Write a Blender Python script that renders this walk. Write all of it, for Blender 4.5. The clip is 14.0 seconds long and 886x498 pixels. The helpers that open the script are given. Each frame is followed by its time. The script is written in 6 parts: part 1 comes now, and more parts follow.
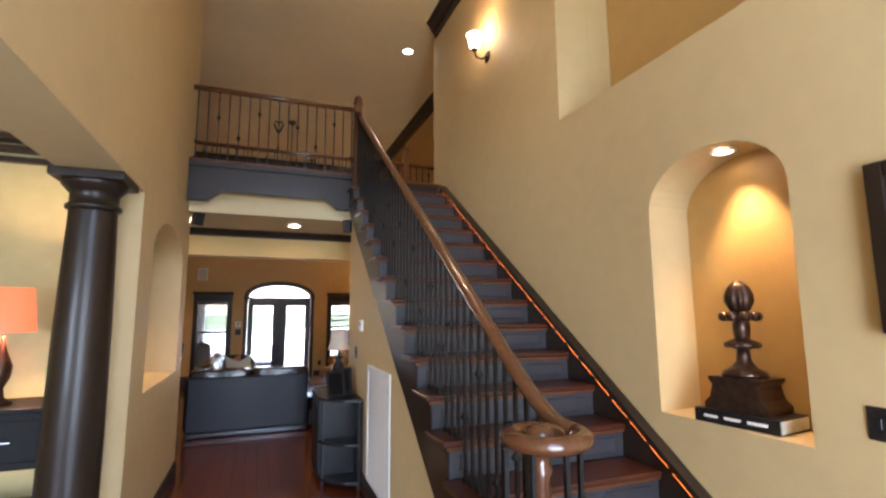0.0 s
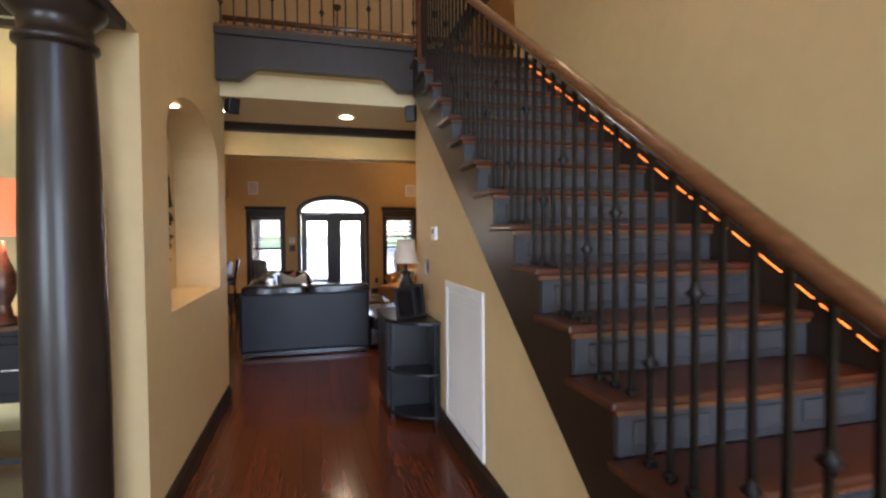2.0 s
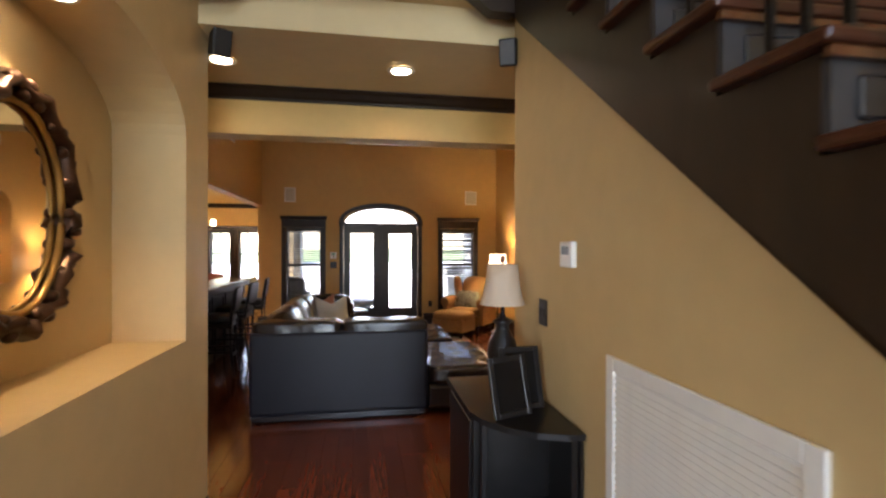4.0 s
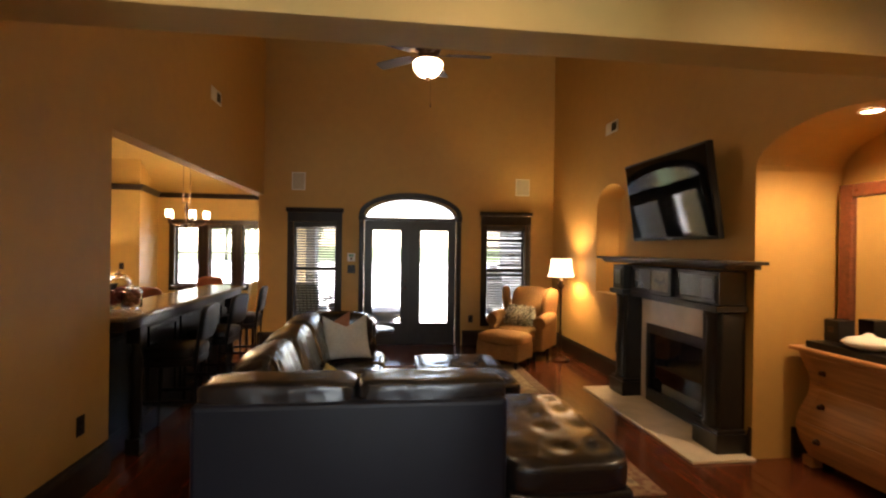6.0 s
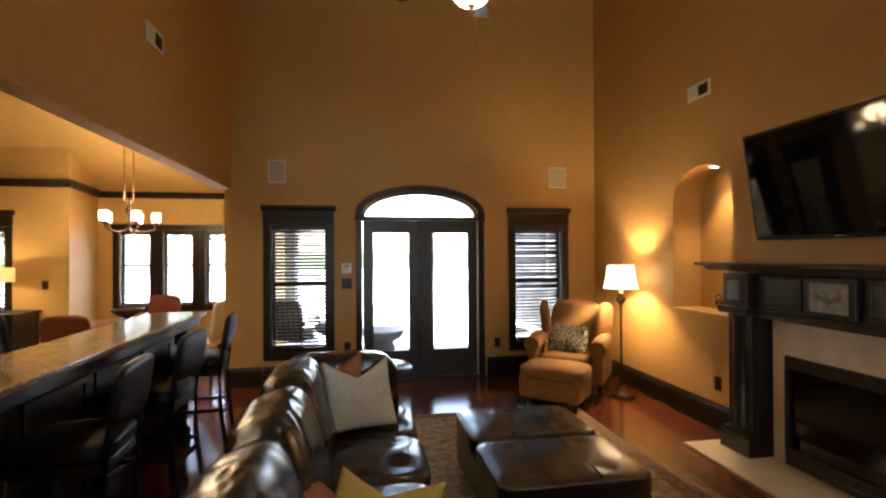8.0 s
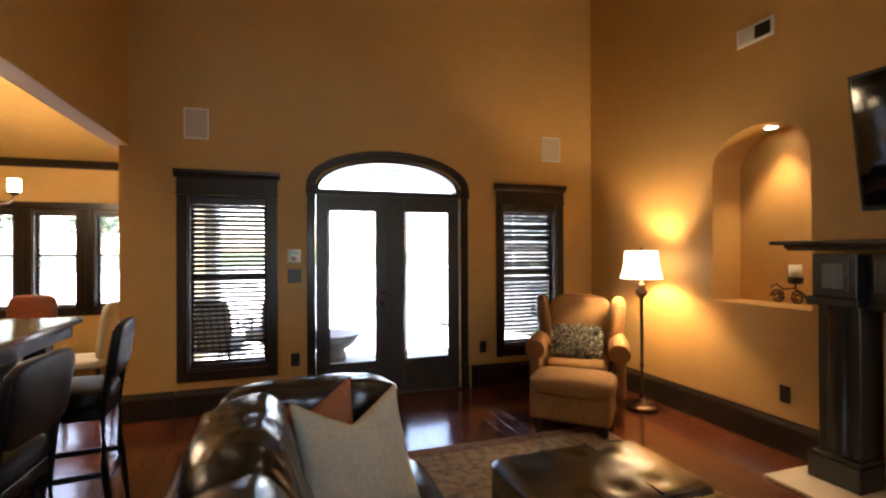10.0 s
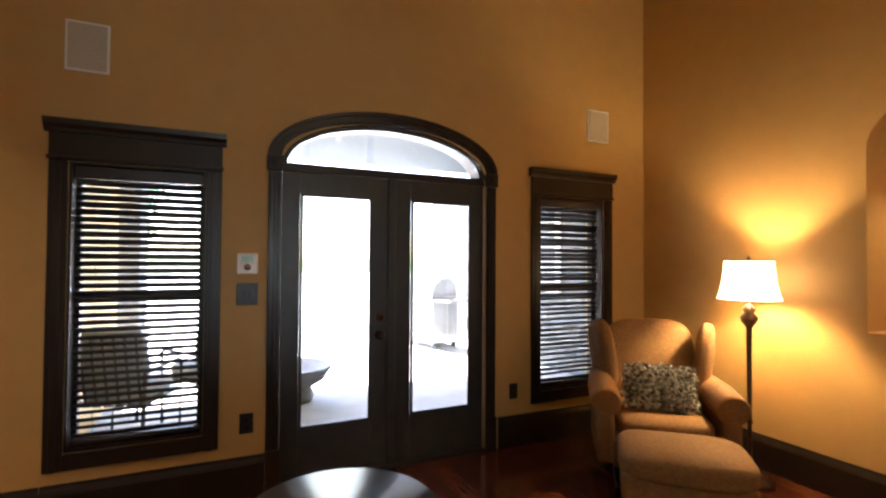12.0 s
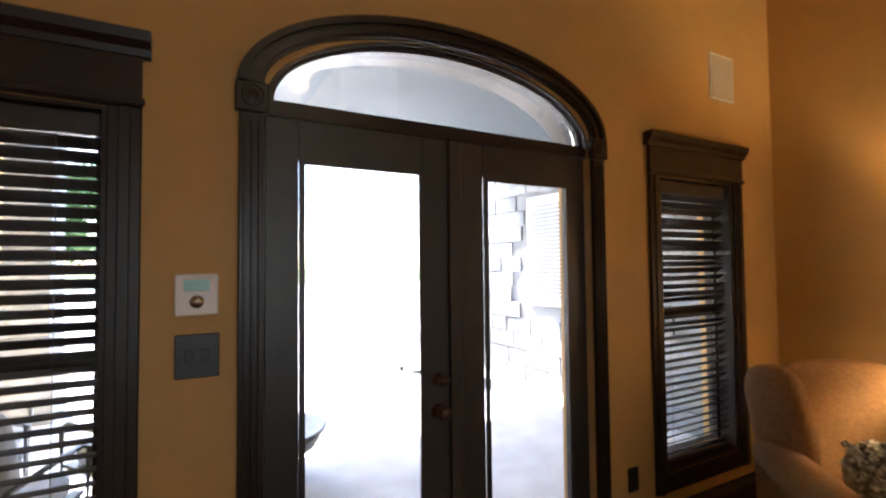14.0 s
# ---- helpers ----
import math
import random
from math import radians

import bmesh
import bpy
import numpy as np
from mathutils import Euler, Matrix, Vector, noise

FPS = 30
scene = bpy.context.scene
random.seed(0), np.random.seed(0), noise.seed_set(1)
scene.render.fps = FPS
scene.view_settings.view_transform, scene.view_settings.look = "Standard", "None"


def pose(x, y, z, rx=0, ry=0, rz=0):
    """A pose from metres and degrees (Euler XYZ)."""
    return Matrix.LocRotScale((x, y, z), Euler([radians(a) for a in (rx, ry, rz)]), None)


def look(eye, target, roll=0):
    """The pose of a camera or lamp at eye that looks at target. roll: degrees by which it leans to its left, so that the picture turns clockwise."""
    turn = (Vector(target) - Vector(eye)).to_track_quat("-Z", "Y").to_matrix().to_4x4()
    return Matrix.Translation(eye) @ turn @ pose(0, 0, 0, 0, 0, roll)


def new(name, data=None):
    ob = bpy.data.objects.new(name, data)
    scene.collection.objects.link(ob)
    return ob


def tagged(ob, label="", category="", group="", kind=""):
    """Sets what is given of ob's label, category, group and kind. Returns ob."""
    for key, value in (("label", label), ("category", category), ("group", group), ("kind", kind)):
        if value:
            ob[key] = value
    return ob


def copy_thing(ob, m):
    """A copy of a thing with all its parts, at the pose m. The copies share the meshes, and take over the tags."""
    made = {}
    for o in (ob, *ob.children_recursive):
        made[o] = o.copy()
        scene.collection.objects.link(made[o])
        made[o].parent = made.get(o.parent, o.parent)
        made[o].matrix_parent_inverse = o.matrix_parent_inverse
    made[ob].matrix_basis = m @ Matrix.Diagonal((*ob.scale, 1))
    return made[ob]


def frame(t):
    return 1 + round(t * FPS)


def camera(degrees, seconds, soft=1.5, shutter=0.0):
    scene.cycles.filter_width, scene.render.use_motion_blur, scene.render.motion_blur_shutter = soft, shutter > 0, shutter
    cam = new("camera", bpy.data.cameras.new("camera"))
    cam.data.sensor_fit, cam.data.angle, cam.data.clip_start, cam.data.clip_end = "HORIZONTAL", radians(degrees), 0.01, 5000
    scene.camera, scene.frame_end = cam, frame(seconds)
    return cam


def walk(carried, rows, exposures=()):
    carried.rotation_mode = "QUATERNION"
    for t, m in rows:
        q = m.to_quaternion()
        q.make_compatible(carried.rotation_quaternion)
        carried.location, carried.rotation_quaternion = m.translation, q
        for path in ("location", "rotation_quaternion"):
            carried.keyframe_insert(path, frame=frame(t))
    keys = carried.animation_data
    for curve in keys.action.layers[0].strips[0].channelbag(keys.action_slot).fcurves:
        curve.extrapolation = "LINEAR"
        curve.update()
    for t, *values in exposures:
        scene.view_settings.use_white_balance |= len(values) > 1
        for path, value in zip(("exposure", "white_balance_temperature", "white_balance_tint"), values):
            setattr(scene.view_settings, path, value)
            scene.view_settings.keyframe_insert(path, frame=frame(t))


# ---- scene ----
cam = camera(85.7, 14.0, soft=2.3, shutter=0.4)
PATH = [
    (0, (0.7, 0.168, 1.671), (1.41, 2.019, 1.937), -0.3),
    (0.5, (0.689, 0.32, 1.653), (1.379, 2.193, 1.783), 0.4),
    (1, (0.679, 0.539, 1.618), (1.345, 2.425, 1.646), 0.7),
    (1.5, (0.709, 0.878, 1.573), (1.32, 2.782, 1.541), 0.1),
    (2, (0.725, 1.275, 1.539), (1.248, 3.205, 1.478), -0.4),
    (2.5, (0.724, 1.723, 1.541), (1.178, 3.67, 1.491), -0.3),
    (3, (0.755, 2.199, 1.538), (1.165, 4.157, 1.509), -0.6),
    (3.2, (0.769, 2.393, 1.543), (1.166, 4.353, 1.53), -0.5),
    (5.3, (0.861, 4.472, 1.601), (1.12, 6.455, 1.601), 0.6),
    (5.5, (0.837, 4.682, 1.598), (1.098, 6.665, 1.597), 0.7),
    (6, (0.762, 5.151, 1.596), (1.008, 7.136, 1.592), 0.8),
    (6.5, (0.702, 5.601, 1.588), (0.964, 7.584, 1.596), 0.4),
    (7, (0.646, 6.029, 1.6), (0.909, 8.011, 1.618), -0.2),
    (7.5, (0.521, 6.443, 1.613), (0.817, 8.421, 1.626), -0.2),
    (8, (0.401, 6.825, 1.618), (0.748, 8.795, 1.633), -0.3),
    (8.5, (0.271, 7.163, 1.59), (0.704, 9.115, 1.612), -0.2),
    (8.7, (0.237, 7.283, 1.551), (0.701, 9.228, 1.589), -0.1),
    (11, (0.108, 8.935, 1.46), (0.859, 10.788, 1.445), -0.3),
    (11.5, (0.105, 9.331, 1.471), (0.897, 11.168, 1.464), 0.1),
    (12, (0.122, 9.728, 1.464), (0.951, 11.548, 1.506), 0.4),
    (12.5, (0.133, 10.12, 1.513), (1.008, 11.918, 1.569), 0.1),
    (13, (0.133, 10.508, 1.513), (1.044, 12.286, 1.604), -0.3),
    (13.5, (0.154, 10.888, 1.506), (1.099, 12.649, 1.6), -0.7),
    (14, (0.2, 11.26, 1.505), (1.165, 13.01, 1.579), -0.6),
]
EXPOSURES = [(0, 3.45, 5900, 20), (3, 3.45, 5950, 19), (5.5, 3.17, 7400, 17), (7.5, 3.38, 6500, 13), (14, 3.38, 6500, 16)]
walk(cam, [(t, look(eye, target, roll)) for t, eye, target, roll in PATH], EXPOSURES)

# ---- sky, sun and daylight ----
world = bpy.data.worlds.new("sky")
scene.world = world
world.use_nodes = True
_sky = world.node_tree.nodes.new("ShaderNodeTexSky")
_sky.sky_type = "NISHITA"
_sky.sun_disc = False
_sky.sun_elevation = radians(57)
_sky.sun_rotation = radians(-18)
_bg = world.node_tree.nodes["Background"]
_bg.inputs["Strength"].default_value = 0.15
world.node_tree.links.new(_sky.outputs["Color"], _bg.inputs["Color"])

_sun = new("sun", bpy.data.lights.new("sun", "SUN"))
_sun.data.energy = 5.0
_sun.data.angle = radians(0.5)
_sun.data.color = (1.0, 0.97, 0.92)
_sun.matrix_world = look((0, 0, 20), (2, -6, 10))


def area_lamp(name, m, sx, sy, watts, colour):
    d = bpy.data.lights.new(name, "AREA")
    d.shape, d.size, d.size_y, d.energy, d.color = "RECTANGLE", sx, sy, watts, colour
    ob = new(name, d)
    ob.matrix_world = m
    return ob


LAMP = 0.165


def point_lamp(name, at, watts, colour=(1.0, 0.66, 0.34), size=0.04):
    d = bpy.data.lights.new(name, "POINT")
    d.energy, d.color, d.shadow_soft_size = watts * LAMP, colour, size
    ob = new(name, d)
    ob.location = at
    return ob


def spot_lamp(name, at, target, watts, degrees, colour=(1.0, 0.73, 0.43), size=0.04, blend=0.6):
    d = bpy.data.lights.new(name, "SPOT")
    d.energy, d.color, d.shadow_soft_size = watts * LAMP, colour, size
    d.spot_size, d.spot_blend = radians(degrees), blend
    ob = new(name, d)
    ob.matrix_world = look(at, target)
    return ob


WARM = (1.0, 0.72, 0.42)
DAY = (0.76, 0.88, 1.0)
# daylight through the glazed front door and the tall window over it
area_lamp("front_door_daylight", look((1.2, -1.72, 1.25), (1.2, 4, 1.25)), 1.7, 2.0, 17, DAY)
area_lamp("front_window_daylight", look((1.2, -1.72, 4.0), (1.2, 4, 3.0)), 1.8, 1.8, 5, DAY)
# added fill at an unseen dining room window, to brighten the stair wall
area_lamp("dining_window_fill", look((-2.7, -1.80, 1.5), (0.2, 4, 0.9)), 1.6, 1.5, 18, DAY)


# ---- materials ----
def nodes_of(name):
    m = bpy.data.materials.new(name)
    m.use_nodes = True
    nt = m.node_tree
    return m, nt, nt.nodes["Principled BSDF"]


def surface(name, colour, rough=0.5, metal=0.0, grain=20.0, vary=0.12, bump=0.1, bump_scale=None, stretch=(1, 1, 1), coat=0.0,
            second=1.5, second_vary=0.10, spec=0.5, rand=0.0, dark=None):
    """A base colour with variation at two scales, roughness variation and fine relief."""
    m, nt, b = nodes_of(name)
    N, L = nt.nodes, nt.links
    co = N.new("ShaderNodeTexCoord")
    mp = N.new("ShaderNodeMapping")
    mp.inputs["Scale"].default_value = stretch
    L.new(co.outputs["Object"], mp.inputs["Vector"])
    fine = N.new("ShaderNodeTexNoise")
    fine.inputs["Scale"].default_value, fine.inputs["Detail"].default_value = grain, 6
    L.new(mp.outputs["Vector"], fine.inputs["Vector"])
    broad = N.new("ShaderNodeTexNoise")
    broad.inputs["Scale"].default_value, broad.inputs["Detail"].default_value = second, 3
    L.new(mp.outputs["Vector"], broad.inputs["Vector"])
    base = N.new("ShaderNodeRGB")
    base.outputs[0].default_value = (*colour, 1)
    def shift(src_socket, factor_socket, amount, target):
        mr = N.new("ShaderNodeMapRange")
        mr.inputs["From Min"].default_value, mr.inputs["From Max"].default_value = 0.25, 0.75
        mr.inputs["To Min"].default_value, mr.inputs["To Max"].default_value = 1 - amount, 1 + amount
        L.new(factor_socket, mr.inputs["Value"])
        mul = N.new("ShaderNodeVectorMath")
        mul.operation = "SCALE"
        L.new(src_socket, mul.inputs[0])
        L.new(mr.outputs["Result"], mul.inputs["Scale"])
        return mul.outputs[0]
    c = base.outputs[0]
    if dark is not None:
        mix = N.new("ShaderNodeMix")
        mix.data_type = "RGBA"
        ramp = N.new("ShaderNodeMapRange")
        ramp.inputs["From Min"].default_value, ramp.inputs["From Max"].default_value = 0.42, 0.6
        L.new(fine.outputs["Fac"], ramp.inputs["Value"])
        L.new(ramp.outputs["Result"], mix.inputs["Factor"])
        mix.inputs["A"].default_value, mix.inputs["B"].default_value = (*colour, 1), (*dark, 1)
        c = mix.outputs["Result"]
    c = shift(c, fine.outputs["Fac"], vary, None)
    c = shift(c, broad.outputs["Fac"], second_vary, None)
    if rand:
        info = N.new("ShaderNodeObjectInfo")
        mr = N.new("ShaderNodeMapRange")
        mr.inputs["To Min"].default_value, mr.inputs["To Max"].default_value = 1 - rand, 1 + rand
        L.new(info.outputs["Random"], mr.inputs["Value"])
        mul = N.new("ShaderNodeVectorMath")
        mul.operation = "SCALE"
        L.new(c, mul.inputs[0])
        L.new(mr.outputs["Result"], mul.inputs["Scale"])
        c = mul.outputs[0]
    L.new(c, b.inputs["Base Color"])
    rr = N.new("ShaderNodeMapRange")
    rr.inputs["To Min"].default_value, rr.inputs["To Max"].default_value = max(0.02, rough * 0.8), min(1, rough * 1.2)
    L.new(broad.outputs["Fac"], rr.inputs["Value"])
    L.new(rr.outputs["Result"], b.inputs["Roughness"])
    b.inputs["Metallic"].default_value = metal
    b.inputs["Specular IOR Level"].default_value = spec
    b.inputs["Coat Weight"].default_value = coat
    b.inputs["Coat Roughness"].default_value = 0.12
    if bump:
        bn = N.new("ShaderNodeTexNoise")
        bn.inputs["Scale"].default_value, bn.inputs["Detail"].default_value = bump_scale or grain * 3, 4
        L.new(mp.outputs["Vector"], bn.inputs["Vector"])
        bp = N.new("ShaderNodeBump")
        bp.inputs["Strength"].default_value, bp.inputs["Distance"].default_value = bump, 0.004
        L.new(bn.outputs["Fac"], bp.inputs["Height"])
        L.new(bp.outputs["Normal"], b.inputs["Normal"])
    return m


def glow(name, colour, strength, base=None):
    m, nt, b = nodes_of(name)
    b.inputs["Base Color"].default_value = (*(base or colour), 1)
    b.inputs["Emission Color"].default_value = (*colour, 1)
    b.inputs["Emission Strength"].default_value = strength
    b.inputs["Roughness"].default_value = 0.5
    return m


def clear_glass(name, tint=(1, 1, 1), rough=0.0, ior=1.45):
    m, nt, b = nodes_of(name)
    b.inputs["Base Color"].default_value = (*tint, 1)
    b.inputs["Transmission Weight"].default_value = 1
    b.inputs["Roughness"].default_value = rough
    b.inputs["IOR"].default_value = ior
    return m


# two wall tones: amber in the great room, sand in foyer and hall
AMBER = surface("amber_wall", (0.52, 0.300, 0.088), 0.6, grain=9, vary=0.04, bump=0.12, bump_scale=160, second=0.7, second_vary=0.06)
SAND = surface("sand_wall", (0.57, 0.410, 0.195), 0.6, grain=9, vary=0.04, bump=0.12, bump_scale=160, second=0.7, second_vary=0.06)
GOLDW = surface("gold_breakfast_paint", (0.58, 0.385, 0.125), 0.6, grain=9, vary=0.04, bump=0.12, bump_scale=160, second=0.7, second_vary=0.06)
OLIVE = surface("dining_wall_paint", (0.55, 0.47, 0.22), 0.6, grain=9, vary=0.05, bump=0.1, bump_scale=160)
# deeper gold than the sand walls, for the stair niche and recess backs
RECESSW = surface("deep_gold_back", (0.52, 0.305, 0.09), 0.6, grain=9, vary=0.05, bump=0.12, bump_scale=160, second=0.7, second_vary=0.06)
CEIL = surface("ceiling_paint", (0.66, 0.52, 0.29), 0.75, grain=10, vary=0.03, bump=0.15, bump_scale=120, second=0.6)
TRIM = surface("espresso_trim", (0.022, 0.013, 0.008), 0.38, grain=14, vary=0.25, bump=0.06, stretch=(1, 1, 0.3), coat=0.06, spec=0.32)
TRIMG = surface("espresso_door_paint", (0.030, 0.026, 0.020), 0.42, grain=14, vary=0.2, bump=0.05)
# risers: a greyer, lighter tone than the espresso trim
RISER = surface("slate_riser", (0.038, 0.037, 0.040), 0.36, grain=14, vary=0.2, bump=0.05, spec=0.45)
TREAD = surface("cherry_tread", (0.052, 0.016, 0.008), 0.3, grain=12, vary=0.3, bump=0.05, stretch=(0.6, 4, 4), coat=0.08, spec=0.4)
CHERRY = surface("cherry_handrail", (0.100, 0.036, 0.014), 0.20, grain=12, vary=0.25, bump=0.05, stretch=(4, 0.6, 4), coat=0.5)
FLOORW = surface("brazilian_cherry_floor", (0.105, 0.028, 0.012), 0.17, grain=7, vary=0.35, bump=0.05, stretch=(9, 0.7, 9), coat=0.25, second=2.5, second_vary=0.2, rand=0.28)
JOINT = surface("floor_joint", (0.02, 0.008, 0.004), 0.6, bump=0)
IRON = surface("wrought_iron", (0.018, 0.016, 0.015), 0.45, metal=0.7, grain=60, vary=0.3, bump=0.15)
LEATHER = surface("espresso_leather", (0.015, 0.012, 0.0115), 0.25, grain=5, vary=0.10, bump=0.22, bump_scale=150, second=3, second_vary=0.10, coat=0.3)
BACKL = surface("smooth_dark_leather", (0.010, 0.010, 0.015), 0.40, grain=4, vary=0.10, bump=0.12, bump_scale=150, spec=0.27)
BLACKL = surface("black_leather", (0.008, 0.008, 0.009), 0.42, grain=8, vary=0.2, bump=0.25, bump_scale=60, spec=0.22)
BLACKW = surface("black_wood", (0.010, 0.009, 0.009), 0.36, grain=14, vary=0.3, bump=0.05, coat=0.06, spec=0.32)
MANTEL = surface("black_mantel_paint", (0.016, 0.014, 0.012), 0.36, grain=20, vary=0.25, bump=0.06, coat=0.1)
MARBLE = surface("cream_marble", (0.74, 0.63, 0.49), 0.22, grain=5, vary=0.14, bump=0.02, second=2, second_vary=0.08)
WHITE = surface("white_enamel", (0.78, 0.77, 0.73), 0.4, grain=30, vary=0.03, bump=0.03)
PLATE = surface("dark_switch_plate", (0.022, 0.018, 0.016), 0.4, metal=0.3, grain=50, vary=0.2, bump=0.05)
TANF = surface("tan_chenille", (0.28, 0.150, 0.062), 0.9, grain=60, vary=0.22, bump=0.5, bump_scale=260, second=4, second_vary=0.15, spec=0.2)
SHAG = surface("grey_shag", (0.33, 0.31, 0.26), 0.95, grain=40, vary=0.55, bump=0.3, spec=0.1)
CREAMF = surface("cream_pillow_linen", (0.56, 0.55, 0.46), 0.9, grain=50, vary=0.12, bump=0.4, bump_scale=300, spec=0.2)
RUSTF = surface("rust_pillow_linen", (0.36, 0.16, 0.09), 0.9, grain=50, vary=0.15, bump=0.4, bump_scale=300, spec=0.2)
GOLDF = surface("gold_pillow_linen", (0.50, 0.40, 0.13), 0.9, grain=50, vary=0.15, bump=0.4, bump_scale=300, spec=0.2)
PINE = surface("honey_pine", (0.42, 0.20, 0.075), 0.42, grain=7, vary=0.3, bump=0.08, stretch=(1, 0.25, 5), coat=0.15)
GRANITE = surface("tan_granite", (0.44, 0.34, 0.22), 0.12, grain=90, vary=0.5, bump=0.0, second=14, second_vary=0.2, dark=(0.10, 0.07, 0.05))
BRONZE = surface("aged_bronze", (0.075, 0.042, 0.028), 0.34, metal=0.75, grain=30, vary=0.35, bump=0.1)
SCREEN = surface("tv_screen", (0.004, 0.004, 0.005), 0.05, grain=5, vary=0.05, bump=0, second_vary=0.05, spec=0.28)
SHADE_LIT = glow("lit_lamp_shade", (1.0, 0.74, 0.45), 0.62, (0.75, 0.68, 0.55))
SHADE_RED = glow("lit_red_shade", (1.0, 0.20, 0.07), 0.12, (0.5, 0.12, 0.06))
SHADE_OFF = surface("cream_silk_shade", (0.50, 0.41, 0.31), 0.7, grain=20, vary=0.06, bump=0.15, bump_scale=200, stretch=(1, 1, 0.1))
BULB = glow("lamp_glass", (1.0, 0.80, 0.52), 1.6)
DISC = glow("downlight_disc", (1.0, 0.86, 0.62), 3.0)
ROPE = glow("rope_light", (1.0, 0.22, 0.03), 0.32)
GLASS = clear_glass("window_glass")
JARG = clear_glass("jar_glass", (0.98, 0.99, 0.99), ior=1.2)
MIRROR = surface("mirror_glass", (0.85, 0.85, 0.84), 0.03, metal=1.0, bump=0, vary=0.0, second_vary=0.01)
SLATM = surface("dark_blind_slat", (0.030, 0.022, 0.018), 0.4, grain=30, vary=0.2, bump=0.03)
TABLET = surface("polished_dark_tabletop", (0.02, 0.015, 0.014), 0.30, grain=12, vary=0.2, bump=0.02, coat=0.0)
WICKER = surface("tan_woven_lid", (0.42, 0.30, 0.16), 0.8, grain=60, vary=0.3, bump=0.6, bump_scale=120)
STONE = surface("patio_stone", (0.19, 0.20, 0.21), 0.85, grain=6, vary=0.3, bump=0.6, bump_scale=30, rand=0.25)
CONC = surface("patio_concrete", (0.62, 0.63, 0.63), 0.85, grain=5, vary=0.12, bump=0.3, bump_scale=60)
GRASS = surface("lawn", (0.07, 0.12, 0.03), 0.95, grain=8, vary=0.4, bump=0.6, bump_scale=90)
LEAF = surface("leaves", (0.06, 0.12, 0.03), 0.7, grain=5, vary=0.5, bump=0.2)
BARK = surface("bark", (0.12, 0.08, 0.05), 0.9, grain=10, vary=0.4, bump=0.6, stretch=(1, 1, 0.2))
METALG = surface("grey_patio_metal", (0.16, 0.17, 0.18), 0.45, metal=0.6, grain=40, vary=0.2, bump=0.05)
PADF = surface("patio_cushion_cloth", (0.46, 0.50, 0.56), 0.9, grain=40, vary=0.15, bump=0.3, bump_scale=200, spec=0.2)
STEEL = surface("stainless_steel", (0.55, 0.55, 0.55), 0.25, metal=1.0, grain=40, vary=0.1, bump=0.02)
FANW = surface("dark_fan_blade", (0.06, 0.045, 0.05), 0.4, grain=8, vary=0.3, bump=0.05, stretch=(1, 5, 5))
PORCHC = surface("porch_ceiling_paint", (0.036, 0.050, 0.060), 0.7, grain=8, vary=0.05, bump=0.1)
REDW = surface("mahogany", (0.16, 0.045, 0.02), 0.3, grain=8, vary=0.3, bump=0.06, stretch=(1, 5, 5), coat=0.3)


# ---- mesh tools ----
def box(bm, x0, y0, z0, x1, y1, z1, bevel=0.0, seg=2):
    vs = [bm.verts.new((x, y, z)) for x in (x0, x1) for y in (y0, y1) for z in (z0, z1)]
    fs = [bm.faces.new([vs[i] for i in q]) for q in ((0, 1, 3, 2), (4, 6, 7, 5), (0, 4, 5, 1), (2, 3, 7, 6), (0, 2, 6, 4), (1, 5, 7, 3))]
    if bevel > 0:
        es = list({e for f in fs for e in f.edges})
        bmesh.ops.bevel(bm, geom=es, offset=bevel, segments=seg, profile=0.5, affect="EDGES")
    return bm


def prism(bm, pts, axis, a, b):
    """A polygon of (u, v) pushed along an axis: x takes (y, z), y takes (x, z), z takes (x, y)."""
    def at(p, w):
        return {"x": (w, p[0], p[1]), "y": (p[0], w, p[1]), "z": (p[0], p[1], w)}[axis]
    lo = [bm.verts.new(at(p, a)) for p in pts]
    hi = [bm.verts.new(at(p, b)) for p in pts]
    n = len(pts)
    bm.faces.new(lo[::-1])
    bm.faces.new(hi)
    for i in range(n):
        bm.faces.new((lo[i], lo[(i + 1) % n], hi[(i + 1) % n], hi[i]))
    return bm


def lathe(bm, prof, cx=0, cy=0, n=24, close=True):
    rings = []
    for r, z in prof:
        rings.append([bm.verts.new((cx + max(r, 1e-4) * math.cos(2 * math.pi * i / n), cy + max(r, 1e-4) * math.sin(2 * math.pi * i / n), z)) for i in range(n)])
    for a, b in zip(rings, rings[1:]):
        for i in range(n):
            f = bm.faces.new((a[i], a[(i + 1) % n], b[(i + 1) % n], b[i]))
            f.smooth = True
    if close:
        bm.faces.new(rings[0][::-1])
        bm.faces.new(rings[-1])
    return bm


